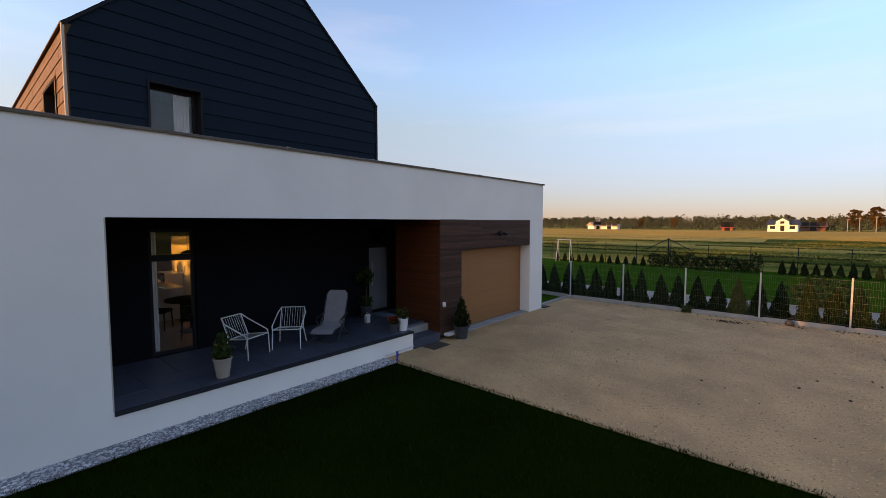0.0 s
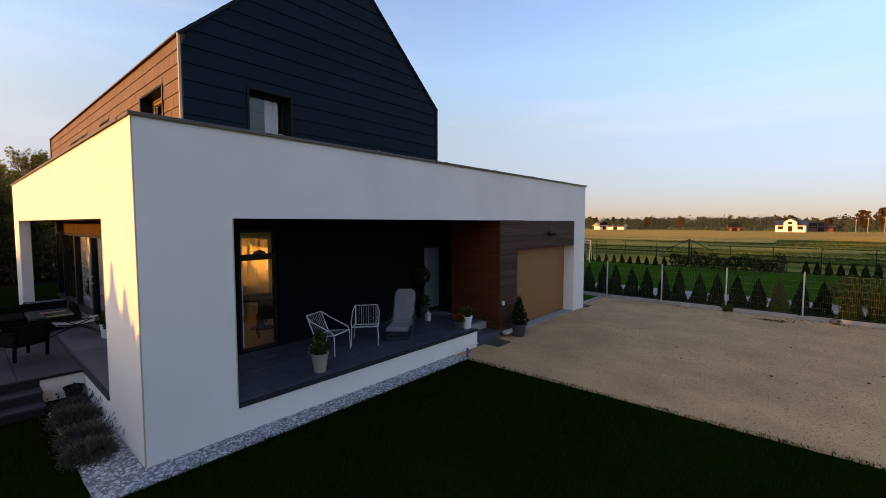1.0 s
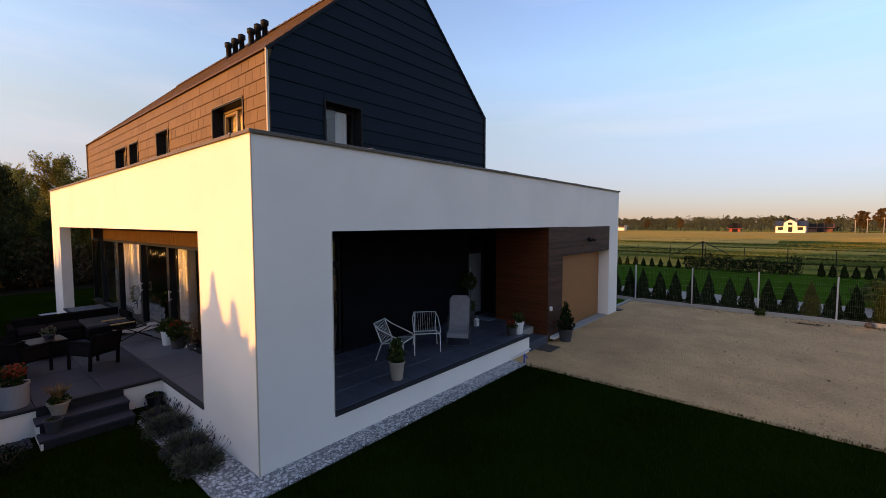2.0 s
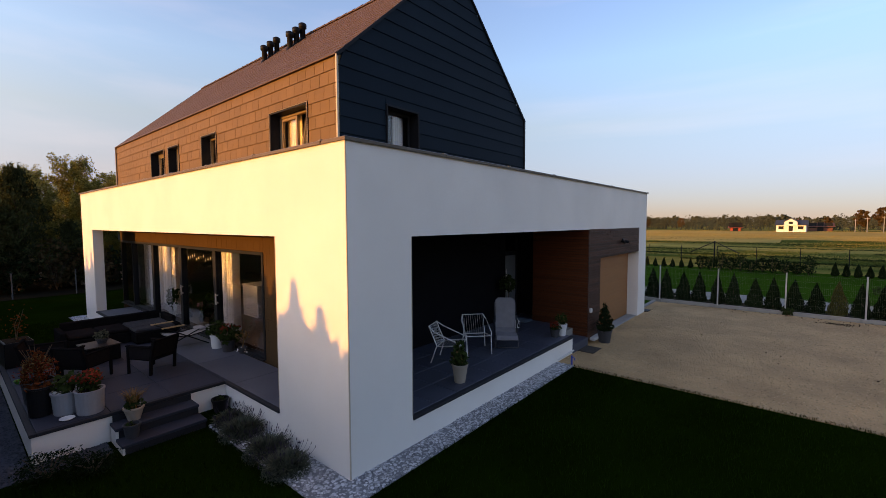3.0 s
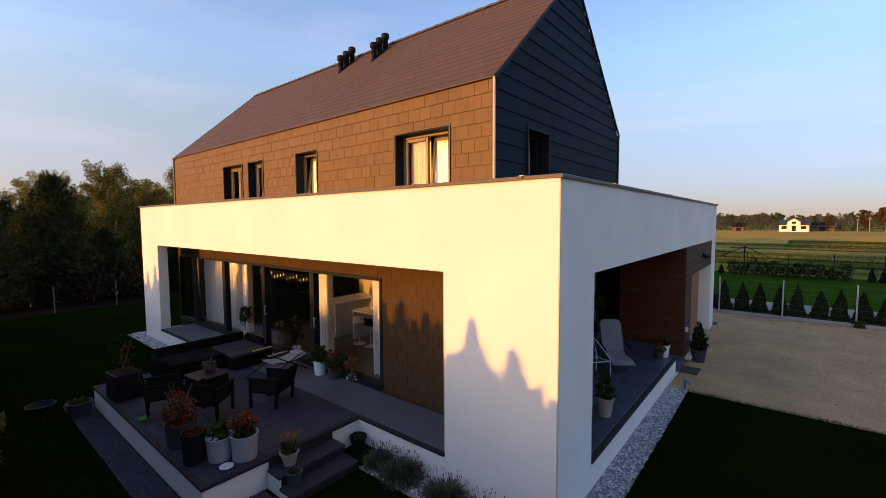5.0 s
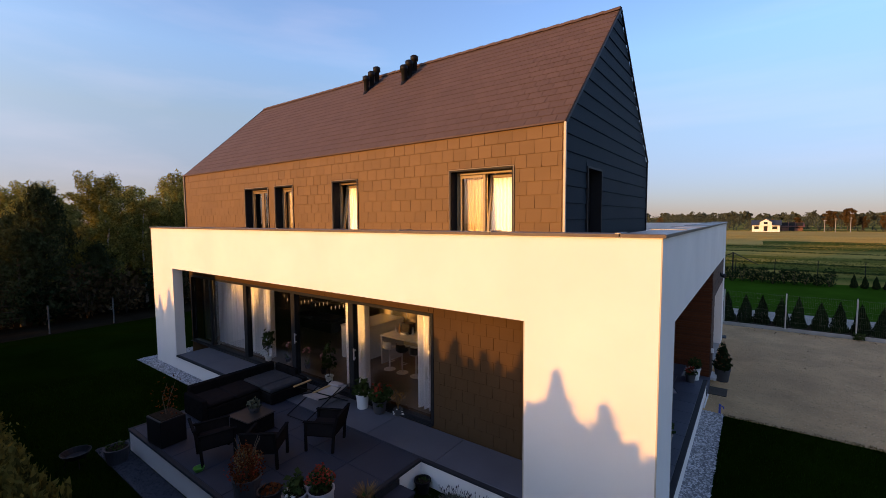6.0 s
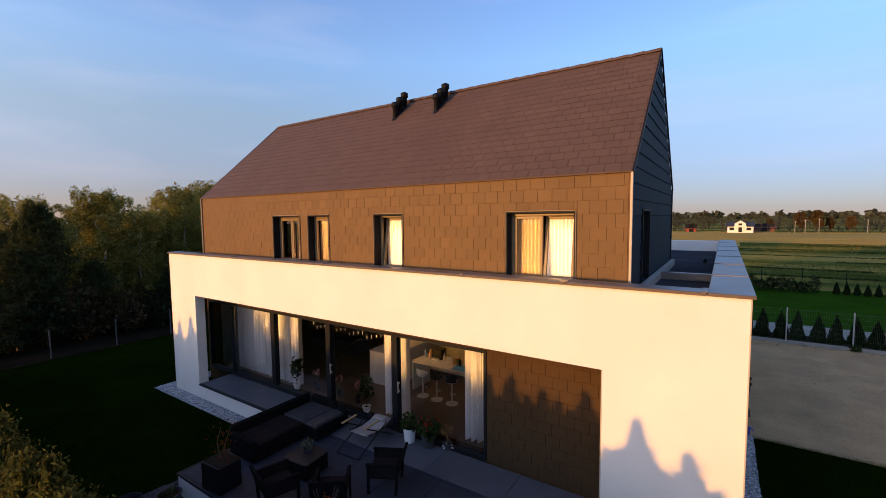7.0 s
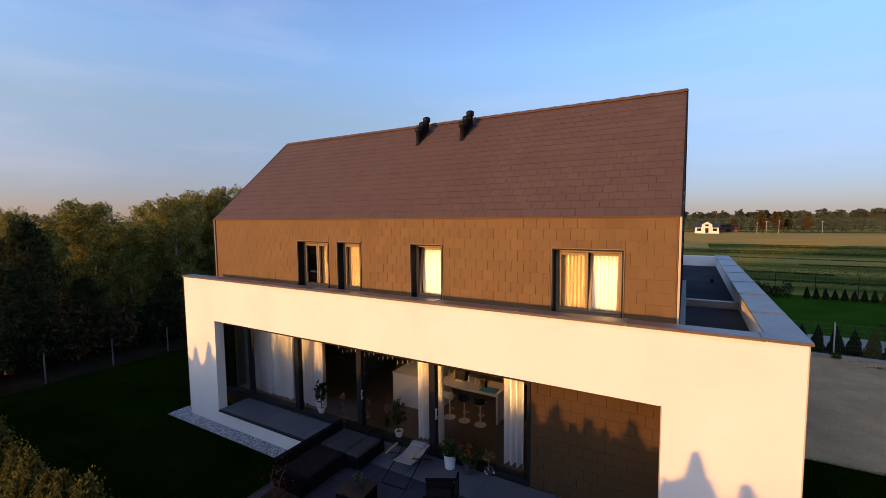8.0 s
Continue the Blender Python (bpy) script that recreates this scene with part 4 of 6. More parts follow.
def bush(seed, r, h, n, size, material, name, label, category="bush", group="", place=None):
    """A loose round shrub of stems and leaves."""
    g = rng_of(seed)
    t = thing(name, label, category, place, group)
    stems = Mesh()
    for i in range(9):
        a = i * 0.7 + g.normal() * 0.2
        stems.tube([(0, 0, 0), (math.cos(a) * r * 0.4, math.sin(a) * r * 0.4, h * 0.55), (math.cos(a) * r * 0.75, math.sin(a) * r * 0.75, h * (0.7 + 0.3 * g.random()))], [0.012, 0.009, 0.004], 4, False)
    part("stemwork", stems, BARK, t, kind="stuff")
    d = g.normal(size=(n, 3)); d /= np.linalg.norm(d, axis=1)[:, None]
    k = (0.55 + 0.45 * np.sqrt(g.random(n))) * (1 + 0.22 * np.sin(4 * np.arctan2(d[:, 1], d[:, 0]) + seed) + 0.15 * np.sin(9 * d[:, 2] + seed))
    c = d * k[:, None] * np.array([r, r, h * 0.5]) + np.array([0, 0, h * 0.52])
    part("leaves", quads(Mesh(), c, None, size * (0.6 + 0.8 * g.random(n)), g, 1.8), material, t)
    return t


# tall thuja hedge that shades the garden
masters = [thuja(11 + i, 1.0, 0.20, 9500, 0.056, THUJA, "hedge_thuja", "tall yellow-green thuja in the boundary hedge", "boundary hedge", full=True) for i in range(3)]
gh = rng_of(5)
TALL = {-7.15: 2.50, -6.68: 2.72, -6.40: 2.36, -6.16: 2.76, -5.84: 2.46, -5.55: 2.64, -5.28: 2.52, -5.03: 2.38, -4.79: 2.78, -4.42: 2.40, -4.10: 2.36,
        -3.76: 2.36, -3.55: 2.40, -3.37: 2.86, -3.06: 2.26, -2.75: 2.57, -2.45: 2.20, -2.16: 2.10}
spots = [(x, h) for x, h in TALL.items()]
x = -7.75
while x > -21.5:
    spots.append((x, 2.45 + 0.5 * gh.random())); x -= 0.62 + 0.1 * gh.random()
x = -1.60
while x < 26.0:
    spots.append((x, 2.38 + 0.3 * gh.random())); x += 0.62 + 0.1 * gh.random()
for i, (x, h) in enumerate(spots):
    place = Matrix.Translation((x, -5.05 + 0.05 * gh.normal(), -0.02)) @ Matrix.Rotation(6.28 * gh.random(), 4, "Z")
    wide = 2.75 + 0.3 * gh.random()
    ob = masters[i] if i < 3 else copy_thing(masters[i % 3], Matrix())
    ob.matrix_basis = place @ Matrix.Diagonal((wide, wide, h, 1))

# young thujas behind the wire fence, and the next plot's rows
small = [thuja(31 + i, 1.0, 0.31, 6500, 0.060, THUJADK, "small_thuja", "small dark green cone-shaped thuja behind the fence", "row of small thujas") for i in range(2)]
# Sunlit twin of the dark thujas; the sun is put into its colour.
gold = thuja(35, 1.0, 0.30, 5500, 0.058, THUJA, "small_thuja", "small cone-shaped thuja, low sun put into its yellow-green", "row of small thujas")
first = {id(small[0]): True, id(small[1]): True, id(gold): True}


def put_thuja(src, x, y, h, w):
    p = Matrix.Translation((x, y, -0.01)) @ Matrix.Rotation(6.28 * gh.random(), 4, "Z")
    ob = src if first.pop(id(src), False) else copy_thing(src, Matrix())
    ob.matrix_basis = p @ Matrix.Diagonal((w, w, h, 1))


for k in range(28):
    x = -1.72 + 0.59 * k + 0.04 * gh.normal()
    src = gold if k in (12, 22) else small[k % 2]
    put_thuja(src, x, 16.65 + 0.04 * gh.normal(), 1.08 + 0.2 * gh.random(), 0.80 + 0.12 * gh.random())
for k in range(12):
    put_thuja(small[k % 2], -8.0 + 0.58 * k, 31.4, 0.6 + 0.15 * gh.random(), 0.55)
for k in range(12):
    put_thuja(gold if k > 7 else small[k % 2], 6.0 + 0.50 * k, 31.3, 0.70 + 0.2 * gh.random(), 0.6)
for k in range(11):
    bush(60 + k, 0.36, 0.7 + 0.45 * gh.random(), 600, 0.10, THUJADK, "shrub", "dark shrub in the next plot's hedge", group="next plot's hedge",
         place=pose(-0.9 + 0.57 * k, 31.0 + 0.15 * gh.normal(), 0))
bush(75, 1.0, 1.0, 1300, 0.14, LEAF, "round_bush", "low round green bush on the next plot's lawn", place=pose(7.6, 19.9, 0))

# wood beside the garden: birches, pines, brush
birch = [birch_tree(101 + i, 8.5) for i in range(4)]
pines = [pine(121 + i, 6.5, "pine", "bushy dark green pine at the garden's edge", "wood beside the garden") for i in range(2)]
used = set()
gt = rng_of(9)


def put_tree(src, x, y, s, tall=0):
    p = Matrix.Translation((x, y, -0.05)) @ Matrix.Rotation(6.28 * gt.random(), 4, "Z")
    ob = src if id(src) not in used else copy_thing(src, Matrix())
    used.add(id(src))
    ob.matrix_basis = p @ Matrix.Diagonal((s, s, tall or s * (0.62 + 0.08 * gt.random() + (0.10 if y > 8 else 0.0)), 1))


for k, (x, y, s) in enumerate(((-27.0, 2.6, 0.86), (-27.5, 9.6, 1.06), (-29.0, 5.8, 0.88), (-26.5, 12.0, 1.14), (-30.5, 0.6, 0.92), (-33.0, 8.2, 1.05),
                               (-28.6, 15.5, 1.14), (-34.0, 3.2, 1.02), (-36.0, 12.0, 1.1), (-25.9, 7.3, 0.7), (-38.0, 0.5, 1.1), (-38.5, 6.5, 1.15), (-32.0, 19.0, 1.1),
                               (-41.0, -2.5, 1.15), (-26.4, 17.8, 1.05), (-36.0, -4.5, 1.05))):
    put_tree(birch[k % 4], x, y, s)
for k, (x, y, s) in enumerate(((-24.6, -1.6, 0.92), (-25.2, 1.3, 0.82), (-24.4, 4.2, 0.62), (-27.0, -3.2, 1.0), (-29.5, -1.0, 1.08), (-25.8, 5.4, 0.78), (-31.0, -4.6, 1.1),
                               (-24.8, -4.2, 0.8), (-33.0, -1.8, 1.15), (-29.0, -6.5, 1.0), (-24.7, 8.9, 0.6), (-35.0, -7.5, 1.1), (-27.8, 12.0, 0.95), (-31.5, 11.4, 1.1))):
    put_tree(pines[k % 2], x, y, s)
for k, (x, y, s, tall) in enumerate(((-25.6, 1.75, 0.80, 0.75), (-25.8, 5.6, 0.82, 0.80), (-26.2, 8.2, 0.84, 0.87), (-26.4, 3.7, 0.72, 0.66), (-29.5, 0.3, 0.80, 0.72),
                                     (-27.0, 11.2, 0.88, 0.90), (-27.8, 6.6, 0.80, 0.80))):
    put_tree(birch[(k + 1) % 4], x, y, s, tall)
put_tree(pines[0], -25.0, -0.7, 1.0, 0.90)
for k in range(16):
    bush(140 + k, 0.9, 1.5 + gt.random(), 420, 0.22, DRYLEAF if k % 3 else THUJADK, "brush", "rust-brown dry brush along the garden fence", group="dry brush",
         place=pose(-23.4 - 1.2 * gt.random(), -5.5 + 1.5 * k, 0))


# far woods round the plain, in clumps
def far_woods(name, seed, y0, y1, x0, x1, n, hmin, hmax, material, label, leaf=1.1):
    g = rng_of(seed)
    m = Mesh()
    for i in range(n):
        x, y, h = x0 + (x1 - x0) * g.random(), y0 + (y1 - y0) * g.random(), hmin + (hmax - hmin) * g.random() ** 2.6
        k = 120
        d = g.normal(size=(k, 3)); d /= np.linalg.norm(d, axis=1)[:, None]
        d *= (0.35 + 0.65 * g.random(k) ** 0.5)[:, None] * (1 + 0.25 * np.sin(3 * d[:, 0] + 5 * d[:, 2] + i))[:, None]
        d = d * np.array([h * 0.42, h * 0.42, h * 0.48]) + np.array([x, y, RISE + h * 0.5])
        d[:, 2] = np.clip(d[:, 2], RISE, RISE + h * 1.05)
        quads(m, d, None, leaf * (0.5 + 0.9 * g.random(k)) * h / 8, g, 1.4)
        m.tube([(x, y, RISE - 0.2), (x, y, RISE + h * 0.6)], [0.16, 0.06], 4, False)
    tagged(part(name, m, material, kind="stuff"), label, "woods")


far_woods("far_woods", 201, 138, 285, -180, 110, 1300, 1.6, 4.7, FARLEAF, "hazy brown-green woods along the horizon", 0.75)
far_woods("far_brush", 202, 127, 150, -110, 80, 420, 0.6, 1.7, FARLEAF, "low brown-green brush before the far woods", 0.8)
far_woods("distant_woods", 203, 420, 520, -700, 420, 700, 5, 8.0, FARLEAF, "hazy woods on the horizon", 2.6)
for k, (x, y, s) in enumerate(((14.7, 125, 0.58), (17.7, 126, 0.64), (20.6, 130, 0.42), (24.0, 128, 0.46), (9.5, 134, 0.40), (-30.0, 132, 0.40), (-22.0, 136, 0.42))):
    if k == 0:
        at = broadleaf(301, 8.0, AUTUMN, BARK, "autumn_tree", "round autumn-brown tree far across the field", 0.42, 13, 340, 0.27, 0.20, "autumn trees")
        at.matrix_basis = Matrix.Translation((x, y, RISE - 0.1)) @ Matrix.Diagonal((s, s, s, 1))
    else:
        copy_thing(at, Matrix()).matrix_basis = Matrix.Translation((x, y, RISE - 0.1)) @ Matrix.Rotation(k, 4, "Z") @ Matrix.Diagonal((s, s, s, 1))


# standing grass of the fields
def meadow(name, y0, y1, n, h0, h1, w, material, label, seed, left=0.55, right=0.40, patchy=0.5):
    g = rng_of(seed)
    y = y0 + (y1 - y0) * g.random(n)
    x = -left * y - 8 + ((left + right) * y + 22) * g.random(n)
    keep = np.sin(0.21 * y + 0.03 * x + seed) + 0.6 * np.sin(0.063 * y - 0.05 * x + 2 * seed) + 0.5 * g.normal(size=n) > 1.6 * (patchy - 0.5)
    x, y = x[keep], y[keep]
    k = len(x)
    a, h = g.random(k) * 6.283, h0 + (h1 - h0) * g.random(k)
    s = np.stack([np.cos(a), np.sin(a), 0 * a], 1) * (w * (0.5 + g.random(k)))[:, None]
    b = np.stack([x, y, RISE * np.clip((y - 85) / 37, 0, 1) - 0.04], 1)
    t = b + np.stack([0.15 * g.normal(size=k) * h, 0.15 * g.normal(size=k) * h, h], 1)
    v = np.stack([b - s, b + s, t + s * 0.7, t - s * 0.7], 1).reshape(-1, 3)
    me = bpy.data.meshes.new(name)
    me.from_pydata(v.tolist(), [], [(4 * i, 4 * i + 1, 4 * i + 2, 4 * i + 3) for i in range(k)])
    me.materials.append(material)
    tagged(part(name, me, material, kind="stuff"), label, "grass")


meadow("green_meadow", 34, 92, 90000, 0.03, 0.08, 0.05, MEADOWGREEN, "green meadow grass in strips", 701)
meadow("dry_meadow", 50, 96, 9000, 0.015, 0.06, 0.09, MEADOWGOLD, "straw-coloured meadow grass in strips", 702, patchy=0.9)
meadow("far_meadow", 80, 126, 110000, 0.02, 0.07, 0.05, MEADOWGOLD, "grass at the far end of the field, low sun put into its gold", 703, patchy=0.2)
for k, (c0, tilt) in enumerate(((40, 0.02), (46.5, -0.05), (55, 0.03), (63, -0.04), (74, 0.06), (86, -0.02), (97, 0.03))):
    g = rng_of(720 + k)
    x = -0.5 * c0 + 0.85 * c0 * g.random(2600)
    x = x[np.sin(0.15 * x + 2.1 * k) > -0.55]
    c = np.stack([x, c0 + tilt * x + 0.16 * g.normal(size=len(x)), 0.02 + 0.09 * g.random(len(x))], 1)
    tagged(part("ditch_grass", quads(Mesh(), c, None, 0.15, g, 1.3, 0.2), LEAF, kind="stuff"), "dark tussocks along a field ditch", "grass")

# ---- far buildings ----
def far_house(name, label, x, y, z, w, d, h, ridge, roofmat, turn, wing=False, size=(1, 1, 1), walls=WHITE):
    t = thing(name, label, "house", pose(x, y, z, 0, 0, turn) @ Matrix.Diagonal((*size, 1)))
    part("wall", Mesh().box(-w / 2, w / 2, -d / 2, d / 2, -0.5, h), walls, t)
    part("roof", Mesh().extrude([(-d / 2 - 0.5, h), (d / 2 + 0.5, h), (0, ridge)], 0, -w / 2 - 0.4, w / 2 + 0.4), roofmat, t)
    for sx in (-0.33, 0.33):
        win = part("window", Mesh().box(sx * w - 0.7, sx * w + 0.7, -d / 2 - 0.06, -d / 2 - 0.02, 0.8, 2.0), FRAME, t)
    part("door", Mesh().box(-0.55, 0.55, -d / 2 - 0.06, -d / 2 - 0.02, 0, 2.1), FRAME, t)
    if wing:
        part("gable", Mesh().extrude([(-1.7, 2.6), (1.7, 2.6), (1.7, 3.7), (0, 5.0), (-1.7, 3.7)], 1, -d / 2 - 0.7, d / 2 - 2), WHITE, t)
        part("gable_roof", Mesh().extrude([(-2.0, 3.55), (0, 5.1), (2.0, 3.55), (2.0, 3.72), (0, 5.3), (-2.0, 3.72)], 1, -d / 2 - 0.9, d / 2 - 2), roofmat, t)
        part("balcony", Mesh().box(-1.9, 1.9, -d / 2 - 0.9, -d / 2 - 0.1, 2.35, 2.6), WHITE, t)
        part("window", Mesh().box(-0.55, 0.55, -d / 2 - 0.76, -d / 2 - 0.70, 2.9, 3.8), FRAME, t)
        part("chimney", Mesh().box(1.4, 1.8, 0.3, 0.7, 3.5, 5.0), CLAYROOF, t)
    return t


far_house("far_house", "white house with a dark roof and middle gable across the field", 2.95, 121, RISE + 0.05, 7.8, 7.0, 2.4, 4.5, DARKROOF, -3, True, (0.66, 0.66, 0.56))
far_house("far_house", "low white house with a pale gable at the wood's edge", -40.6, 124, RISE, 2.8, 2.7, 1.0, 2.0, TERRACOTTA, 60)
far_house("far_house", "long cream-coloured farm building at the wood's edge", -36.4, 125, RISE, 4.6, 3.0, 0.9, 1.5, TERRACOTTA, 5)
far_house("far_shed", "small red shed beside the field", -7.7, 122, RISE - 0.05, 2.0, 1.9, 0.75, 1.15, REDROOF, 10, walls=REDROOF)
far_house("far_barn", "long low barn with a red-brown roof beyond the white house", 7.9, 129, RISE - 0.05, 4.2, 3.0, 1.0, 2.0, CLAYROOF, 4, walls=CLAYROOF)
for x, y, h in ((13.3, 121, 2.7), (15.0, 120, 3.0), (17.4, 120, 3.2), (25.5, 121, 3.0)):
    t = thing("utility_pole", "pale concrete utility pole across the field", "pole", pose(x, y, RISE), "utility poles")
    part("shaft", Mesh().tube([(0, 0, -0.3), (0, 0, h)], [0.075, 0.055], 6), CONCRETE, t)
    part("crossarm", Mesh().box(-0.3, 0.3, -0.04, 0.04, h - 0.25, h - 0.18), CONCRETE, t)


# ---- fences ----
def fence_run(x0, y0, ux, uy, n, step, label, h=1.50, wire=True, boards=True, metal=STEEL):
    f = thing("fence", label, "fence", pose(x0, y0, 0, 0, 0, math.degrees(math.atan2(uy, ux))))
    post = Mesh().box(-0.022, 0.022, -0.02, 0.02, -0.3, h, 0.005).data("post", metal)
    cap = Mesh().box(-0.027, 0.027, -0.025, 0.025, h - 0.005, h + 0.02, 0.008).data("cap", BLACKPLASTIC)
    foot = Mesh().box(-0.10, 0.10, -0.07, 0.07, -0.1, 0.11, 0.012).data("foot", CONCRETE)
    board = Mesh().box(0.10, step - 0.10, -0.025, 0.025, -0.15, 0.135, 0.006).data("kickboard", CONCRETE)
    me = None
    if wire:
        w = Mesh()
        for k in range(int((step - 0.1) / 0.05)):
            x = 0.06 + 0.05 * k
            w.box(x - 0.0011, x + 0.0011, -0.002, 0.002, 0.16, h - 0.04)
        for k in range(7):
            z = 0.18 + (h - 0.26) * k / 6
            w.box(0.03, step - 0.03, -0.006, 0.0, z - 0.002, z + 0.002)
        me = w.data("wire_mesh", WIRE)
    for i in range(n + 1):
        p = part("post", post, metal, f); p.location = (i * step, 0, 0)
        q = part("cap", cap, BLACKPLASTIC, p)
        if boards:
            q = part("foot", foot, CONCRETE, p)
        if i < n and boards:
            b = part("kickboard", board, CONCRETE, f); b.location = (i * step, 0, 0)
            if me:
                b = part("wire_mesh", me, WIRE, f); b.location = (i * step, 0, 0)


fence_run(-0.08, 15.92, 1, 0, 12, 2.03, "wire mesh fence on steel posts with concrete kickboards")
fence_run(-0.08, 15.92, -1, 0.18, 3, 2.02, "wire mesh fence continuing behind the garage")
fence_run(-22.0, -12.0, 0, 1, 14, 2.15, "steel post fence along the dark wood", 1.15, False, False, DULLSTEEL)
fence_run(-14.0, 33.4, 1, -0.04, 14, 2.3, "thin fence at the end of the next plot", 1.5, False, False, BLACKPLASTIC)

# swing frame and braced post on the next plot
sw = thing("swing_frame", "pale metal swing frame on the next plot's lawn", "swing", pose(-7.2, 30.8, 0, 0, 0, 10) @ Matrix.Scale(0.86, 4))
for x in (-0.55, 0.55):
    for s in (-1, 1):
        part("leg", Mesh().tube([(x + 0.08 * x, 0.55 * s, 0), (x, 0.05 * s, 1.95)], 0.028, 6), STEEL, sw)
part("beam", Mesh().tube([(-0.62, 0, 1.95), (0.62, 0, 1.95)], 0.032, 6), STEEL, sw)
for x in (-0.2, 0.2):
    part("rope", Mesh().tube([(x, 0, 1.92), (x, 0, 0.5)], 0.010, 4), BLACKPLASTIC, sw)
part("seat", Mesh().box(-0.24, 0.24, -0.09, 0.09, 0.47, 0.5, 0.008), BLACKPLASTIC, sw)
br = thing("braced_post", "dark braced post in the far hedge", "post", pose(-0.4, 33.0, 0))
part("post", Mesh().tube([(0, 0, 0), (0, 0, 1.9)], 0.05, 6), BLACKPLASTIC, br)
for s in (-1, 1):
    part("brace", Mesh().tube([(1.5 * s, 0, 1.05), (0, 0, 1.85)], 0.03, 5), BLACKPLASTIC, br)


# ---- pots and plants ----
def pot(name, label, category, r0, r1, h, material, place, plant=None, rim=0.012):
    t = thing(name, label, category, place)
    part("pot", Mesh().lathe([(0, 0.0), (r0 * 0.96, 0.0), (r0, 0.015), (r1, h - 0.03), (r1 + rim, h - 0.025), (r1 + rim, h), (r1 - 0.012, h), (r1 - 0.02, h - 0.05), (0, h - 0.05)], 22), material, t, smooth=False)
    part("soil", Mesh().lathe([(0, h - 0.04), (r1 * 0.93, h - 0.045), (r1 * 0.9, h - 0.06)], 16), SOIL, t)
    for kind, mm, z, r, hh, n, size, seed in (plant or ()):
        g = rng_of(seed)
        m = Mesh()
        if kind == "blades":
            for i in range(n):
                a, l = g.random() * 6.283, 0.5 + 0.5 * g.random()
                b = Vector((math.cos(a), math.sin(a), 0)) * r
                p0, p1, p2 = Vector((0, 0, z)) + b * 0.15, Vector((0, 0, z + hh * 0.6 * l)) + b * 0.4 * l, Vector((0, 0, z + hh * l * 0.85)) + b * l
                s = Vector((-math.sin(a), math.cos(a), 0)) * size * 0.5
                m.add([p0 - s, p0 + s, p1 + s * 0.8, p1 - s * 0.8, p2], [(0, 1, 2, 3), (3, 2, 4)])
        elif kind == "stem":
            for i in range(n):
                a = i * 2.2 + seed
                m.tube([(0, 0, z), (r * 0.3 * math.cos(a), r * 0.3 * math.sin(a), z + hh * 0.5), (r * math.cos(a), r * math.sin(a), z + hh)], [size, size * 0.8, size * 0.5], 5, False)
        else:
            d = g.normal(size=(n, 3)); d /= np.linalg.norm(d, axis=1)[:, None]
            k = 0.45 + 0.55 * np.sqrt(g.random(n))
            lump = 1 + 0.25 * np.sin(3 * np.arctan2(d[:, 1], d[:, 0]) + seed)
            c = d * (k * lump)[:, None] * np.array([r, r, hh / 2]) + np.array([0, 0, z + hh / 2])
            quads(m, c, None, size * (0.6 + 0.8 * g.random(n)), g, 1.6)
        part({"blades": "leaf_blades", "stem": "stems"}.get(kind, "flowers" if mm in (RED, PINK) else "foliage"), m, mm, t, kind="stuff")
    return t


ball = lambda mm, z, r, hh, n, size, seed: ("ball", mm, z, r, hh, n, size, seed)
# porch
pot("potted_plant", "tapered beige pot with a leafy green plant on the porch", "potted plant", 0.10, 0.14, 0.33, TERRACOTTA, pose(-0.32, 2.68, ZT),
    [("stem", BARK, 0.3, 0.10, 0.35, 5, 0.008, 1), ball(LEAF, 0.30, 0.15, 0.30, 220, 0.09, 2), ball(LEAF, 0.5, 0.09, 0.26, 90, 0.08, 3), ball(STRAW, 0.32, 0.16, 0.3, 30, 0.07, 5)])
pot("flower_pot", "dark pot with orange-red flowers at the porch's edge", "flower pot", 0.09, 0.115, 0.20, DARKPOT, pose(-0.32, 6.56, ZT),
    [ball(LEAF, 0.16, 0.13, 0.16, 120, 0.06, 7), ball(RED, 0.22, 0.13, 0.16, 90, 0.06, 8)])
pot("potted_plant", "white glazed pot with a green leafy plant at the porch's edge", "potted plant", 0.095, 0.125, 0.30, WHITEPOT, pose(-0.25, 6.80, ZT),
    [("stem", BARK, 0.26, 0.08, 0.22, 4, 0.007, 3), ball(LEAF, 0.28, 0.14, 0.26, 160, 0.08, 9), ball(STRAW, 0.34, 0.13, 0.2, 40, 0.06, 10)])
pot("potted_cypress", "dark pot with a small reddish-green conifer beside the garage", "potted plant", 0.15, 0.19, 0.34, DARKPOT, pose(0.26, 8.42, 0),
    [ball(THUJADK, 0.26, 0.21, 0.36, 520, 0.07, 12), ball(THUJADK, 0.46, 0.17, 0.34, 380, 0.065, 13), ball(THUJADK, 0.66, 0.115, 0.32, 240, 0.06, 17), ball(THUJADK, 0.86, 0.055, 0.26, 90, 0.05, 18), ball(ORANGE, 0.32, 0.19, 0.5, 110, 0.05, 14)])
pot("topiary_tree", "slim potted tree with a dark round crown by the front door", "potted tree", 0.13, 0.16, 0.32, DARKPOT, pose(-2.02, 7.12, ZT),
    [("stem", BARK, 0.28, 0.03, 0.75, 1, 0.016, 1), ball(LEAF, 0.92, 0.22, 0.42, 420, 0.08, 15), ball(LEAF, 0.30, 0.18, 0.3, 160, 0.08, 16)])
lt = thing("lantern", "small white lantern on the porch floor", "lantern", pose(-1.52, 6.75, ZT))
part("body", Mesh().box(-0.055, 0.055, -0.055, 0.055, 0.0, 0.16, 0.008), WHITEMETAL, lt)
part("roof", Mesh().extrude([(-0.065, 0.16), (0.065, 0.16), (0, 0.22)], 1, -0.065, 0.065), WHITEMETAL, lt)
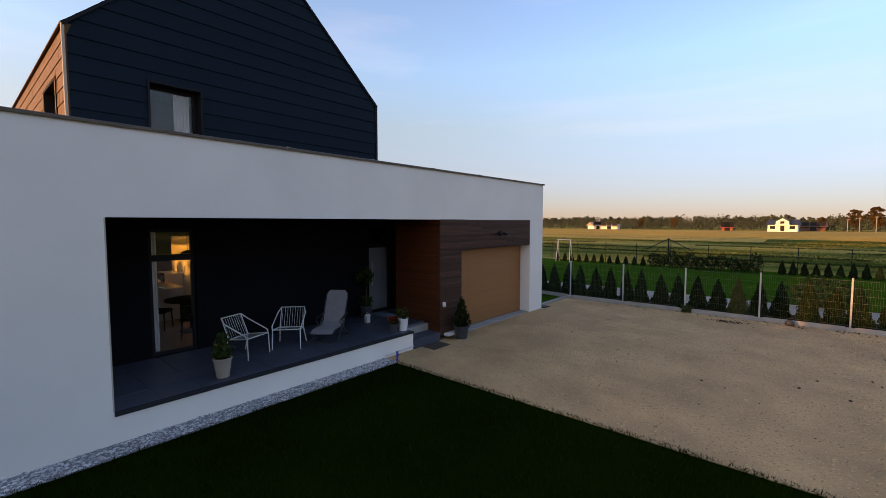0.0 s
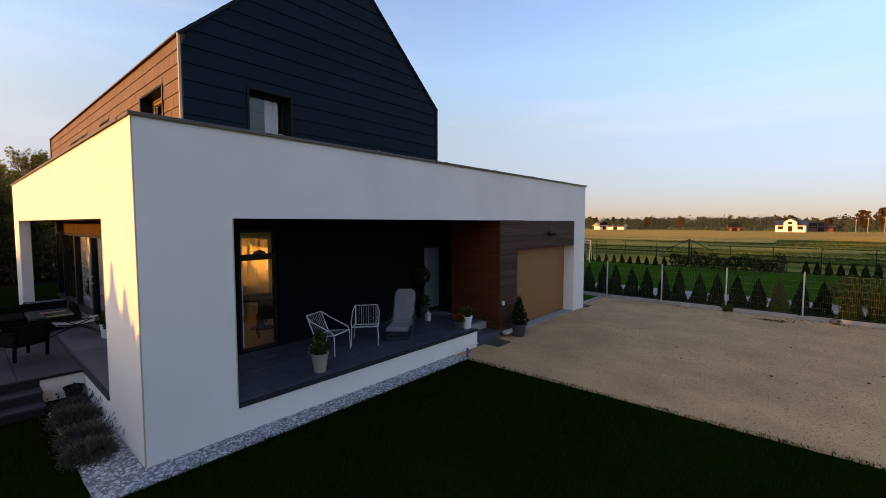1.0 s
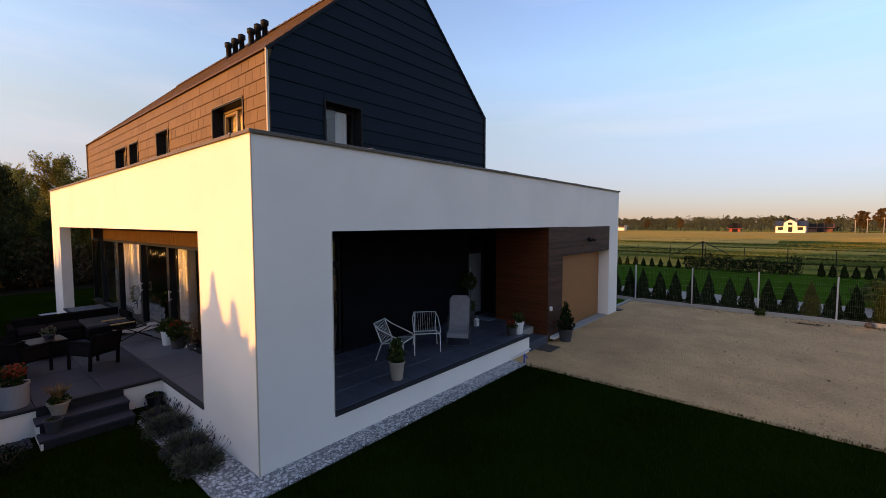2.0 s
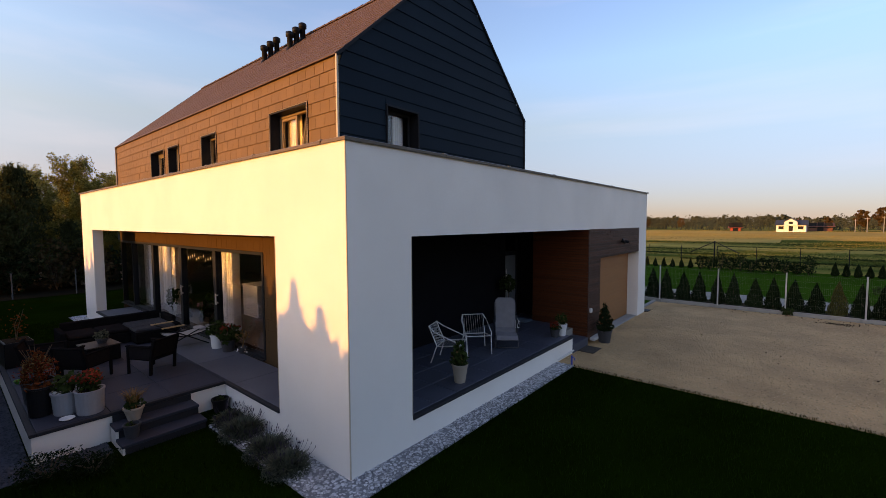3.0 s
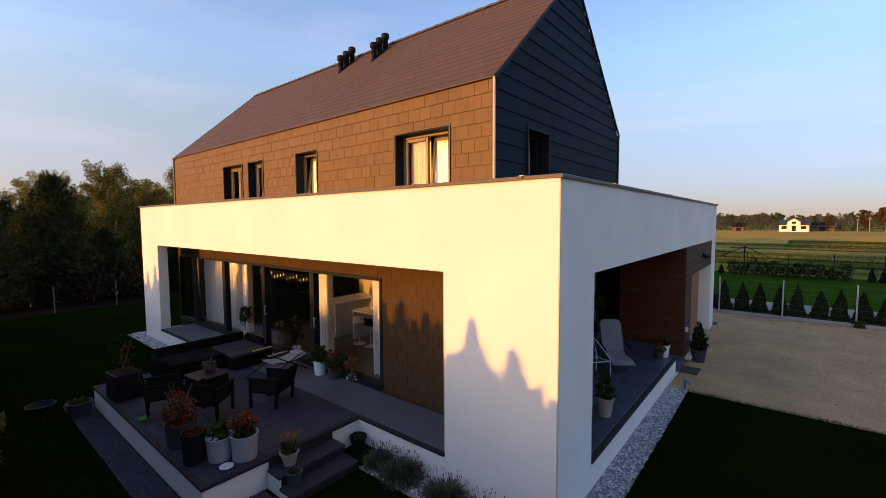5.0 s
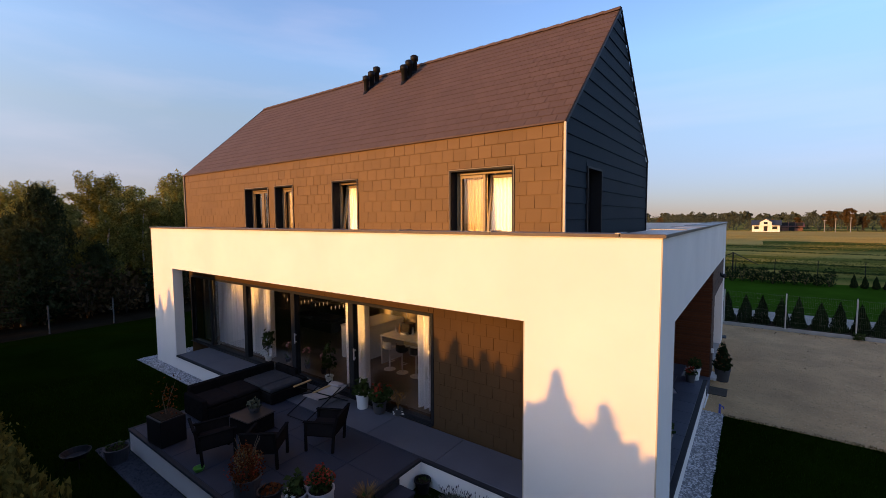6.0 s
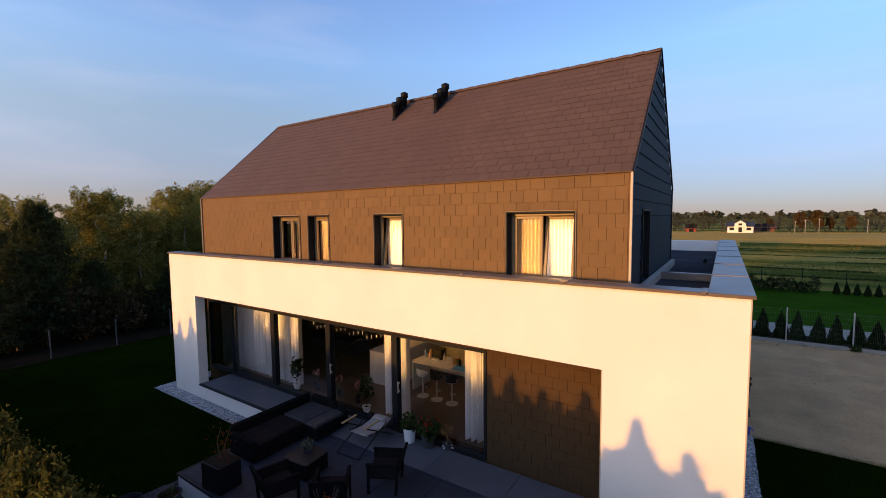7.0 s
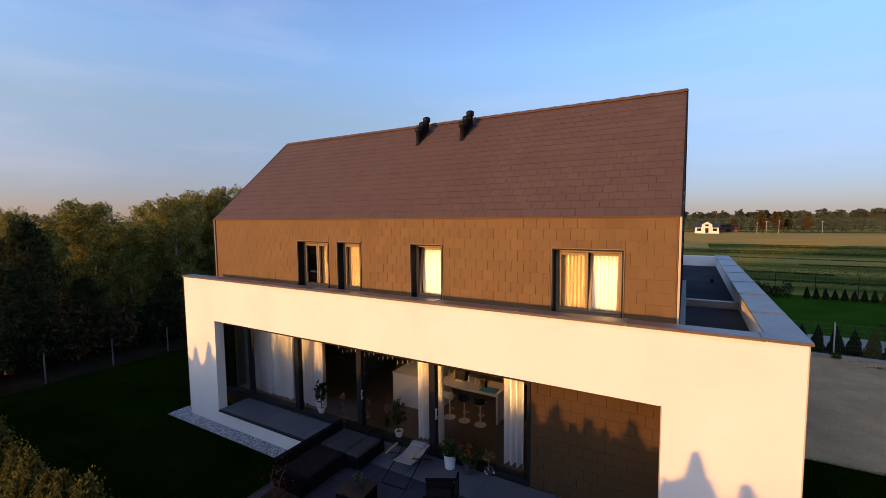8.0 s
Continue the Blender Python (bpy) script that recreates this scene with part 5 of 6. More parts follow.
part("handle", Mesh().tube([(-0.03, 0, 0.21), (-0.02, 0, 0.27), (0.02, 0, 0.27), (0.03, 0, 0.21)], 0.005, 5), STEEL, lt)
dm = tagged(part("doormat", Mesh().box(-2.2, -1.6, 7.4, 7.84, ZT, ZT + 0.015, 0.004), mat("pale_blue_mat", (0.10, 0.16, 0.20), 0.95, 0.2, 20, 0.4, 200)), "pale blue doormat before the front door", "doormat")
m2 = tagged(part("foot_grate", Mesh().box(0.02, 0.42, 7.18, 7.76, -0.01, 0.018, 0.004), mat("brown_coir", (0.06, 0.042, 0.03), 0.95, 0.3, 30, 0.6, 180)), "brown coir mat on the gravel", "doormat")
tagged(part("edging_strip", Mesh().tube([(0.03, 6.0, 0.07), (0.05, 6.85, 0.10)], 0.018, 6), WHITEMETAL), "white plastic pipe along the plinth", "pipe")
sp = thing("garden_tap", "short blue plastic tap post beside the pebbles", "tap", pose(0.34, 6.05, 0))
part("post", Mesh().tube([(0, 0, 0), (0, 0, 0.22)], 0.022, 8), BLUEPL, sp)
part("spout", Mesh().tube([(0, 0, 0.19), (0.07, -0.02, 0.18), (0.08, -0.02, 0.13)], 0.013, 6), BLUEPL, sp)

# terrace pots
P = lambda x, y, z=ZT: pose(x, y, z)
pot("potted_shrub", "white pot with a dark green plant beside the glazing", "potted plant", 0.115, 0.135, 0.31, WHITEPOT, P(-5.92, 0.79),
    [("stem", BARK, 0.3, 0.14, 0.3, 5, 0.008, 1), ball(LEAF, 0.27, 0.18, 0.28, 200, 0.09, 21), ball(LEAF, 0.42, 0.13, 0.24, 70, 0.09, 22)])
pot("potted_flower", "dark pot with red-flowering green plant beside the glazing", "potted plant", 0.12, 0.15, 0.26, DARKPOT, P(-5.45, 0.84),
    [ball(LEAF, 0.2, 0.24, 0.38, 300, 0.10, 23), ball(RED, 0.42, 0.20, 0.22, 60, 0.07, 24)])
pot("potted_flower", "small dark pot with pale dried flowers by the sliding door", "potted plant", 0.07, 0.09, 0.14, DARKPOT, P(-5.05, 0.98),
    [("stem", STRAW, 0.12, 0.12, 0.34, 7, 0.004, 2), ball(STRAW, 0.30, 0.15, 0.2, 50, 0.06, 25), ball(WHITEPOT, 0.02, 0.13, 0.1, 16, 0.06, 26)])
pot("flower_tub", "pale grey tub with red and orange flowers on the terrace", "flower tub", 0.165, 0.18, 0.36, GREYPOT, P(-3.91, -1.86),
    [ball(LEAF, 0.32, 0.13, 0.26, 240, 0.07, 31), ball(RED, 0.46, 0.19, 0.18, 260, 0.045, 32), ball(LEAF, 0.44, 0.17, 0.2, 140, 0.06, 38)])
pot("flower_tub", "pale blue-grey tub with white pebbles and a sparse plant", "flower tub", 0.15, 0.17, 0.34, GREYPOT, P(-4.16, -2.10),
    [ball(LEAF, 0.30, 0.14, 0.3, 130, 0.09, 33), ball(WHITEPOT, 0.29, 0.15, 0.07, 40, 0.05, 34)])
pot("potted_shrub", "dark pot with a rust-red autumn shrub on the terrace", "potted plant", 0.17, 0.2, 0.36, DARKPOT, P(-5.04, -2.31),
    [("stem", BARK, 0.3, 0.2, 0.6, 8, 0.008, 5), ball(ORANGE, 0.16, 0.23, 0.56, 1300, 0.038, 35), ball(ORANGE, 0.50, 0.13, 0.36, 300, 0.036, 45), ball(STRAW, 0.46, 0.19, 0.30, 380, 0.033, 36), ball(RED, 0.30, 0.25, 0.42, 260, 0.033, 39)])
pot("planter", "tall black planter with trailing autumn leaves", "planter", 0.14, 0.155, 0.44, BLACKPLASTIC, P(-4.36, -2.36),
    [ball(ORANGE, 0.38, 0.15, 0.12, 60, 0.07, 37)])
pot("grass_pot", "pale pot with straw-coloured ornamental grass on the step", "potted plant", 0.085, 0.13, 0.20, TERRACOTTA, P(-3.48, -1.42, 0.295),
    [("blades", STRAW, 0.17, 0.24, 0.36, 170, 0.014, 41), ball(LEAF, 0.17, 0.13, 0.15, 80, 0.07, 42)])
pot("small_pot", "small dark pot on the lower step", "pot", 0.085, 0.105, 0.20, DARKPOT, P(-3.20, -1.52, 0.147), [ball(LEAF, 0.14, 0.07, 0.08, 30, 0.05, 43)])
pot("garden_bucket", "black plastic bucket beside the steps", "bucket", 0.10, 0.13, 0.22, BLACKPLASTIC, P(-3.46, -0.17, 0.0), [ball(LEAF, 0.15, 0.1, 0.1, 30, 0.05, 44)])
pl = tagged(part("plate", Mesh().lathe([(0, 0.0), (0.06, 0.0), (0.095, 0.018), (0.09, 0.022), (0.05, 0.008), (0, 0.008)], 24, (-3.86, -2.14, ZT)), WHITEPOT), "white ceramic saucer on the terrace floor", "saucer")
gb = tagged(part("watering_bowl", Mesh().lathe([(0, 0.0), (0.065, 0.0), (0.09, 0.055), (0.082, 0.055), (0.058, 0.010), (0, 0.010)], 20, (-6.38, -2.40, ZT)), GREENPL), "bright green plastic bowl on the terrace floor", "bowl")

bx = thing("planter_box", "large black square planter with a sparse reddish plant", "planter", pose(-7.87, -2.30, ZT, 0, 0, 4))
part("box", Mesh().box(-0.27, 0.27, -0.22, 0.22, 0, 0.50, 0.012), BLACKPLASTIC, bx)
part("soil", Mesh().box(-0.24, 0.24, -0.19, 0.19, 0.495, 0.512), SOIL, bx)
g = rng_of(77)
c = g.normal(size=(110, 3)) * np.array([0.12, 0.10, 0.18]) + np.array([0.05, 0.02, 0.76])
part("foliage", quads(Mesh(), c, None, 0.055, g, 1.7), ORANGE, bx, kind="stuff")
part("stems", Mesh().tube([(0, 0, 0.5), (0.08, 0.03, 0.8), (0.2, 0.1, 1.15)], [0.01, 0.008, 0.004], 5).tube([(0, 0, 0.5), (-0.1, 0.0, 0.8), (-0.12, 0.1, 1.05)], [0.01, 0.008, 0.004], 5), BARK, bx, kind="stuff")
pot("garden_pot", "dark pot on the grass behind the terrace", "pot", 0.16, 0.2, 0.3, DARKPOT, P(-8.7, -2.85, 0.0), [ball(LEAF, 0.22, 0.15, 0.16, 60, 0.07, 45)])
fp = thing("fire_bowl", "dark metal fire bowl on the lawn", "fire bowl", pose(-9.15, -3.35, 0) @ Matrix.Scale(0.68, 4))
part("bowl", Mesh().lathe([(0, 0.26), (0.22, 0.30), (0.33, 0.42), (0.35, 0.42), (0.24, 0.27), (0, 0.23)], 18), BLACKPLASTIC, fp)
for k in range(3):
    part("leg", Mesh().tube([(0.2 * math.cos(k * 2.1), 0.2 * math.sin(k * 2.1), 0.28), (0.28 * math.cos(k * 2.1), 0.28 * math.sin(k * 2.1), 0)], 0.015, 5), BLACKPLASTIC, fp)
bush(81, 0.34, 0.30, 1800, 0.030, THUJADK, "low_shrub", "low dark evergreen shrub below the terrace wall", place=pose(-3.10, -2.45, 0))
bush(82, 0.26, 0.24, 1200, 0.030, THUJADK, "low_shrub", "low dark evergreen shrub below the terrace wall", place=pose(-2.80, -2.05, 0))


def lavender(seed, x, y, r, h):
    g = rng_of(seed)
    t = thing("lavender", "grey-green lavender bush with faded flower spikes", "lavender", pose(x, y, 0), "lavender bed")
    lv, sp_ = Mesh(), Mesh()
    for i in range(330):
        a, q = g.random() * 6.283, math.sqrt(g.random())
        b = Vector((math.cos(a), math.sin(a), 0))
        top = b * r * q * (0.9 + 0.3 * g.random()) + Vector((0, 0, h * (1.02 - 0.45 * q * q) * (0.75 + 0.35 * g.random())))
        s = Vector((-math.sin(a), math.cos(a), 0)) * 0.006
        low_ = b * r * q * 0.35
        mid = low_.lerp(top, 0.6) + Vector((0, 0, 0.04))
        lv.add([low_ - s * 1.5, low_ + s * 1.5, mid + s * 2, mid - s * 2, top], [(0, 1, 2, 3), (3, 2, 4)])
        if i % 5 == 0:
            up = top + (b * 0.06 * q + Vector((0, 0, 0.07))) * (0.6 + 0.7 * g.random())
            sp_.tube([top, up], [0.002, 0.002], 3, False)
            sp_.tube([up, up + Vector((0, 0, 0.03)) + b * 0.008], [0.008, 0.003], 4, False)
    d = g.normal(size=(4200, 3)); d /= np.linalg.norm(d, axis=1)[:, None]
    c = d * (0.45 + 0.55 * g.random(4200))[:, None] * np.array([r, r, h * 0.8]); c[:, 2] = np.abs(c[:, 2]) * 0.95
    quads(lv, c, None, 0.036, g, 2.8, 0.5)
    part("leaves", lv, LAVENDER, t)
    part("flower_spray", sp_, LAVFLOWER, t, kind="stuff")


for k, (x, y, r, h) in enumerate(((-2.80, -0.30, 0.26, 0.24), (-2.28, -0.34, 0.35, 0.28), (-1.45, -0.36, 0.34, 0.27), (-0.85, -0.40, 0.33, 0.27))):
    lavender(400 + k, x, y, r, h)


# ---- furniture ----
def wire_chair(x, y, turn):
    """A white lounge chair of bent bars: frame loops, arms, four legs, wire seat and back."""
    t = thing("wire_chair", "white metal garden chair with a wire seat and back", "chair", pose(x, y, ZT, 0, 0, turn), "porch chairs")
    w, r = 0.27, 0.0115
    for s in (-1, 1):
        part("arm", Mesh().tube([(s * w, 0.34, 0.40), (s * (w + 0.02), 0.30, 0.46), (s * (w + 0.02), -0.18, 0.64), (s * (w - 0.03), -0.32, 0.74)], r, 6), WHITEMETAL, t)
        part("leg", Mesh().tube([(s * w, 0.34, 0.41), (s * (w + 0.01), 0.36, 0.0)], r, 6), WHITEMETAL, t)
        part("leg", Mesh().tube([(s * (w - 0.03), -0.14, 0.36), (s * (w + 0.01), -0.26, 0.0)], r, 6), WHITEMETAL, t)
    part("seat_frame", Mesh().tube([(-w, 0.34, 0.40), (w, 0.34, 0.40), (w - 0.02, -0.14, 0.34), (-w + 0.02, -0.14, 0.34), (-w, 0.34, 0.40)], r, 6), WHITEMETAL, t)
    part("back_frame", Mesh().tube([(-w + 0.03, -0.14, 0.34), (-w + 0.03, -0.32, 0.74), (w - 0.03, -0.32, 0.74), (w - 0.03, -0.14, 0.34)], r, 6), WHITEMETAL, t)
    for k in range(9):
        q = -w + 0.06 + (2 * w - 0.12) * k / 8
        part("back_wire", Mesh().tube([(q, -0.14, 0.34), (q, -0.32, 0.735)], 0.0028, 4), STEEL, t)
    for k in range(9):
        q = -w + 0.05 + (2 * w - 0.10) * k / 8
        part("seat_wire", Mesh().tube([(q, 0.33, 0.40), (q, -0.14, 0.345)], 0.0028, 4), STEEL, t)


wire_chair(-1.26, 3.47, -69)
wire_chair(-1.22, 4.42, -132)


def recliner():
    t = thing("recliner", "grey mesh folding sun recliner with raised back on the porch", "recliner", pose(-0.96, 5.28, ZT, 0, 0, -145) @ Matrix.Scale(0.9, 4))
    path = [(0, 0.70, 0.29), (0, 0.55, 0.35), (0, 0.05, 0.33), (0, -0.12, 0.40), (0, -0.30, 0.78), (0, -0.42, 1.02)]
    for name, a, b in (("seat", 0, 3), ("backrest", 3, 5)):
        m = Mesh()
        for i in range(a, b):
            p, q = path[i], path[i + 1]
            m.add([(-0.26, p[1], p[2]), (0.26, p[1], p[2]), (0.26, q[1], q[2]), (-0.26, q[1], q[2]),
                   (-0.26, p[1] - 0.01, p[2] - 0.018), (0.26, p[1] - 0.01, p[2] - 0.018), (0.26, q[1] - 0.01, q[2] - 0.018), (-0.26, q[1] - 0.01, q[2] - 0.018)],
                  [(0, 1, 2, 3), (7, 6, 5, 4), (0, 4, 5, 1), (1, 5, 6, 2), (2, 6, 7, 3), (3, 7, 4, 0)])
        part(name, m, GREYFABRIC, t)
    part("headrest", Mesh().add([(x, y - k * 0.02, z) for k in (0, 1) for x, y, z in ((-0.26, -0.42, 1.02), (0.26, -0.42, 1.02), (0.26, -0.44, 1.06), (0.19, -0.47, 1.13), (-0.19, -0.47, 1.13), (-0.26, -0.44, 1.06))],
                                [(0, 1, 2, 3, 4, 5), (11, 10, 9, 8, 7, 6)] + [(i, (i + 1) % 6, 6 + (i + 1) % 6, 6 + i) for i in range(6)]), GREYFABRIC, t)
    for s in (-1, 1):
        part("side_rail", Mesh().tube([(s * 0.28,) + p[1:] for p in path], 0.013, 6), DARKPOT, t)
        part("armrest", Mesh().tube([(s * 0.31, 0.25, 0.52), (s * 0.31, -0.25, 0.58)], 0.018, 6), BLACKPLASTIC, t)
        part("leg", Mesh().tube([(s * 0.29, 0.42, 0.02), (s * 0.29, -0.28, 0.62)], 0.012, 6), DARKPOT, t)
        part("leg", Mesh().tube([(s * 0.29, -0.42, 0.02), (s * 0.29, 0.30, 0.50)], 0.012, 6), DARKPOT, t)
    part("foot_bar", Mesh().tube([(-0.29, 0.42, 0.015), (0.29, 0.42, 0.015)], 0.013, 6), DARKPOT, t)
    part("foot_bar", Mesh().tube([(-0.29, -0.42, 0.015), (0.29, -0.42, 0.015)], 0.013, 6), DARKPOT, t)


recliner()


def sofa():
    t = thing("corner_sofa", "dark brown woven corner sofa with grey-brown cushions", "sofa", pose(0, 0, ZT))
    part("base", Mesh().box(-8.80, -7.98, -1.50, -0.36, 0.02, 0.26, 0.015), RATTAN, t)
    part("base", Mesh().box(-8.80, -7.60, -0.35, 0.50, 0.02, 0.26, 0.015), RATTAN, t)
    part("backrest", Mesh().box(-8.94, -8.81, -1.50, 0.50, 0.02, 0.54, 0.02), RATTAN, t)
    part("armrest", Mesh().box(-8.80, -7.98, -1.62, -1.51, 0.02, 0.46, 0.015), RATTAN, t)
    for a, b, c_, d in ((-8.78, -8.0, -1.49, -0.93), (-8.78, -8.0, -0.92, -0.36), (-8.78, -8.0, -0.34, 0.49), (-7.99, -7.62, -0.34, 0.49)):
        part("seat_cushion", Mesh().box(a, b, c_, d, 0.265, 0.36, 0.03), CUSHION if d < 0 else GREYDARK, t)
    part("backrest", Mesh().box(-8.80, -7.98, 0.51, 0.62, 0.02, 0.50, 0.02), RATTAN, t)
    part("side_panel", Mesh().box(-7.97, -7.60, 0.51, 0.60, 0.02, 0.38, 0.02), RATTAN, t)


sofa()
ct = thing("coffee_table", "square dark brown woven coffee table", "table", pose(-6.93, -1.16, ZT, 0, 0, 6) @ Matrix.Scale(0.86, 4))
part("body", Mesh().box(-0.34, 0.34, -0.33, 0.33, 0.02, 0.37, 0.012), RATTAN, ct)
part("tabletop", Mesh().box(-0.36, 0.36, -0.35, 0.35, 0.375, 0.40, 0.008), mat("brown_table_glass", (0.024, 0.020, 0.019), 0.5, 0.15, 4, spec=0.2), ct)
pot("heather_bowl", "dark bowl with dried heather on the coffee table", "potted plant", 0.08, 0.10, 0.10, DARKPOT, pose(-6.95, -1.10, ZT + 0.344), [ball(LAVENDER, 0.07, 0.13, 0.2, 160, 0.06, 51)])


def armchair(x, y, turn):
    """A low wooden armchair with woven back and seat; it faces +y before the turn."""
    t = thing("armchair", "dark brown garden armchair with woven seat and back", "armchair", pose(x, y, ZT, 0, 0, turn) @ Matrix.Scale(0.87, 4), "terrace armchairs")
    for sx in (-1, 1):
        part("front_leg", Mesh().box(sx * 0.31 - 0.025, sx * 0.31 + 0.025, 0.27, 0.32, 0, 0.60, 0.006), RATTAN, t)
        part("rear_leg", Mesh().extrude([(-0.30, 0.0), (-0.25, 0.0), (-0.28, 0.4), (-0.37, 0.74), (-0.42, 0.74), (-0.33, 0.4)], 0, sx * 0.31 - 0.025, sx * 0.31 + 0.025), RATTAN, t)
        part("armrest", Mesh().box(sx * 0.31 - 0.035, sx * 0.31 + 0.035, -0.34, 0.34, 0.60, 0.63, 0.008), RATTAN, t)
        part("side_panel", Mesh().box(sx * 0.31 - 0.008, sx * 0.31 + 0.008, -0.30, 0.27, 0.34, 0.60, 0.003), CUSHION, t)
    part("seat", Mesh().box(-0.285, 0.285, -0.30, 0.32, 0.30, 0.36, 0.012), RATTAN, t)
    part("seat_cushion", Mesh().box(-0.27, 0.27, -0.27, 0.31, 0.362, 0.45, 0.03), CUSHION, t)
    b = Mesh()
    b.add([(-0.285, -0.29, 0.38), (0.285, -0.29, 0.38), (0.285, -0.385, 0.74), (-0.285, -0.385, 0.74),
           (-0.285, -0.32, 0.38), (0.285, -0.32, 0.38), (0.285, -0.415, 0.74), (-0.285, -0.415, 0.74)],
          [(0, 1, 2, 3), (7, 6, 5, 4), (0, 4, 5, 1), (1, 5, 6, 2), (2, 6, 7, 3), (3, 7, 4, 0)])
    part("backrest", b, CUSHION, t, "woven brown backrest")
    part("top_rail", Mesh().box(-0.34, 0.34, -0.425, -0.37, 0.735, 0.775, 0.008), RATTAN, t)


armchair(-5.34, -0.65, 118)
armchair(-5.72, -1.60, 38)
armchair(-6.60, -2.02, -16)

dc = thing("deck_chair", "low deck chair with pale canvas and wooden armrests", "deck chair", pose(-6.66, 0.16, ZT, 0, 0, 4))
m = Mesh()
cv = [(-0.18, 0.34), (0.02, 0.30), (0.25, 0.28), (0.50, 0.31), (0.66, 0.36)]
for (a, b), (c_, d) in zip(cv[:-1], cv[1:]):
    m.add([(-0.22, a, b), (0.22, a, b), (0.22, c_, d), (-0.22, c_, d), (-0.22, a, b - 0.03), (0.22, a, b - 0.03), (0.22, c_, d - 0.03), (-0.22, c_, d - 0.03)],
          [(0, 1, 2, 3), (7, 6, 5, 4), (0, 4, 5, 1), (1, 5, 6, 2), (2, 6, 7, 3), (3, 7, 4, 0)])
part("canvas", m, LIGHTFABRIC, dc)
part("pillow", Mesh().box(-0.17, 0.17, 0.46, 0.66, 0.335, 0.39, 0.025), LIGHTFABRIC, dc)
for s in (-1, 1):
    part("armrest", Mesh().box(s * 0.30 - 0.025, s * 0.30 + 0.025, -0.36, 0.10, 0.545, 0.57, 0.006), PALEWOOD, dc, "pale wooden armrest")
    part("leg", Mesh().tube([(s * 0.29, -0.55, 0.02), (s * 0.29, 0.42, 0.40)], 0.013, 6), BLACKPLASTIC, dc)
    part("leg", Mesh().tube([(s * 0.29, 0.62, 0.02), (s * 0.29, -0.30, 0.55)], 0.013, 6), BLACKPLASTIC, dc)
    part("side_rail", Mesh().tube([(s * 0.27, a, b) for a, b in cv], 0.013, 6), BLACKPLASTIC, dc)
part("foot_bar", Mesh().tube([(-0.29, -0.55, 0.02), (0.29, -0.55, 0.02)], 0.013, 6), BLACKPLASTIC, dc)

# ---- rooms behind the glazing ----
isl = thing("kitchen_island", "plain white lacquered kitchen island", "kitchen island", pose(-8.55, 3.5, ZT))
part("body", Mesh().box(-0.46, 0.46, -0.66, 1.1, 0.0, 0.94, 0.006), LACQUER, isl)
part("worktop", Mesh().box(-0.48, 0.48, -0.68, 1.12, 0.942, 0.98, 0.006), LACQUER, isl)
bt = thing("bar_table", "white bar table with slab legs", "table", pose(-6.66, 3.40, ZT))
part("tabletop", Mesh().box(-0.94, 0.94, -0.35, 0.50, 0.80, 0.84, 0.006), LACQUER, bt)
for x in (-0.94, 0.89):
    part("leg", Mesh().box(x, x + 0.05, -0.33, 0.48, 0, 0.80, 0.005), LACQUER, bt)
for k, (x, mm) in enumerate(((-7.08, LACQUER), (-6.62, BLACKPLASTIC), (-6.14, LACQUER))):
    st = thing("bar_stool", ("white moulded bar stool on a chrome stem", "black moulded bar stool on a chrome stem", "white bar stool with a black backrest")[k], "bar stool", pose(x, 2.88, ZT, 0, 0, 10 * k - 12) @ Matrix.Scale(0.86, 4), "bar stools")
    part("base", Mesh().lathe([(0, 0.035), (0.06, 0.03), (0.19, 0.012), (0.19, 0), (0, 0)], 16), STEEL, st)
    part("stem", Mesh().tube([(0, 0, 0.02), (0, 0, 0.66)], 0.025, 8), STEEL, st)
    part("footrest", Mesh().tube([(0.03, 0, 0.25), (0.1, 0.12, 0.27), (-0.1, 0.12, 0.27), (-0.03, 0, 0.25)], 0.01, 5), STEEL, st)
    part("seat", Mesh().lathe([(0, 0.66), (0.16, 0.67), (0.20, 0.72), (0.19, 0.73), (0.15, 0.69), (0, 0.68)], 16), mm, st)
    part("backrest", Mesh().extrude([(0.20 * math.cos(a), 0.20 * math.sin(a)) for a in [math.radians(200 + 14 * j) for j in range(11)]]
                                    + [(0.185 * math.cos(a), 0.185 * math.sin(a)) for a in [math.radians(340 - 14 * j) for j in range(11)]], 2, 0.71, 0.92), BLACKPLASTIC if k else mm, st)
cl = tagged(part("table_runner", Mesh().box(-6.28, -5.80, 3.07, 3.42, ZT + 0.84, ZT + 0.865, 0.006), BLUECLOTH), "folded blue cloth on the bar table", "cloth")
gi = rng_of(61)
for k in range(7):
    x, y, h = -7.5 + 0.22 * k + 0.05 * gi.random(), 3.35 + 0.3 * gi.random(), 0.12 + 0.16 * gi.random()
    tagged(part("bottle", Mesh().lathe([(0, 0), (0.035, 0), (0.035, h * 0.6), (0.013, h * 0.8), (0.013, h), (0, h)], 10, (x, y, ZT + 0.84)), (STEEL, PALEWOOD, BLACKPLASTIC, LACQUER)[k % 4]),
           "small bottle among the clutter on the bar table", "bottle", "bottles on the bar table")
kt = thing("kitchen_counter", "pale kitchen counter along the rear wall", "counter", pose(-5.2, 6.35, ZT))
part("cabinet", Mesh().box(-2.4, 2.4, -0.3, 0.44, 0, 0.88, 0.006), LACQUER, kt)
part("worktop", Mesh().box(-2.42, 2.42, -0.33, 0.44, 0.88, 0.92, 0.006), PALEWOOD, kt)
part("wall_unit", Mesh().box(-2.4, 2.4, 0.08, 0.44, 1.45, 2.1, 0.006), GLOWGOLD, kt)
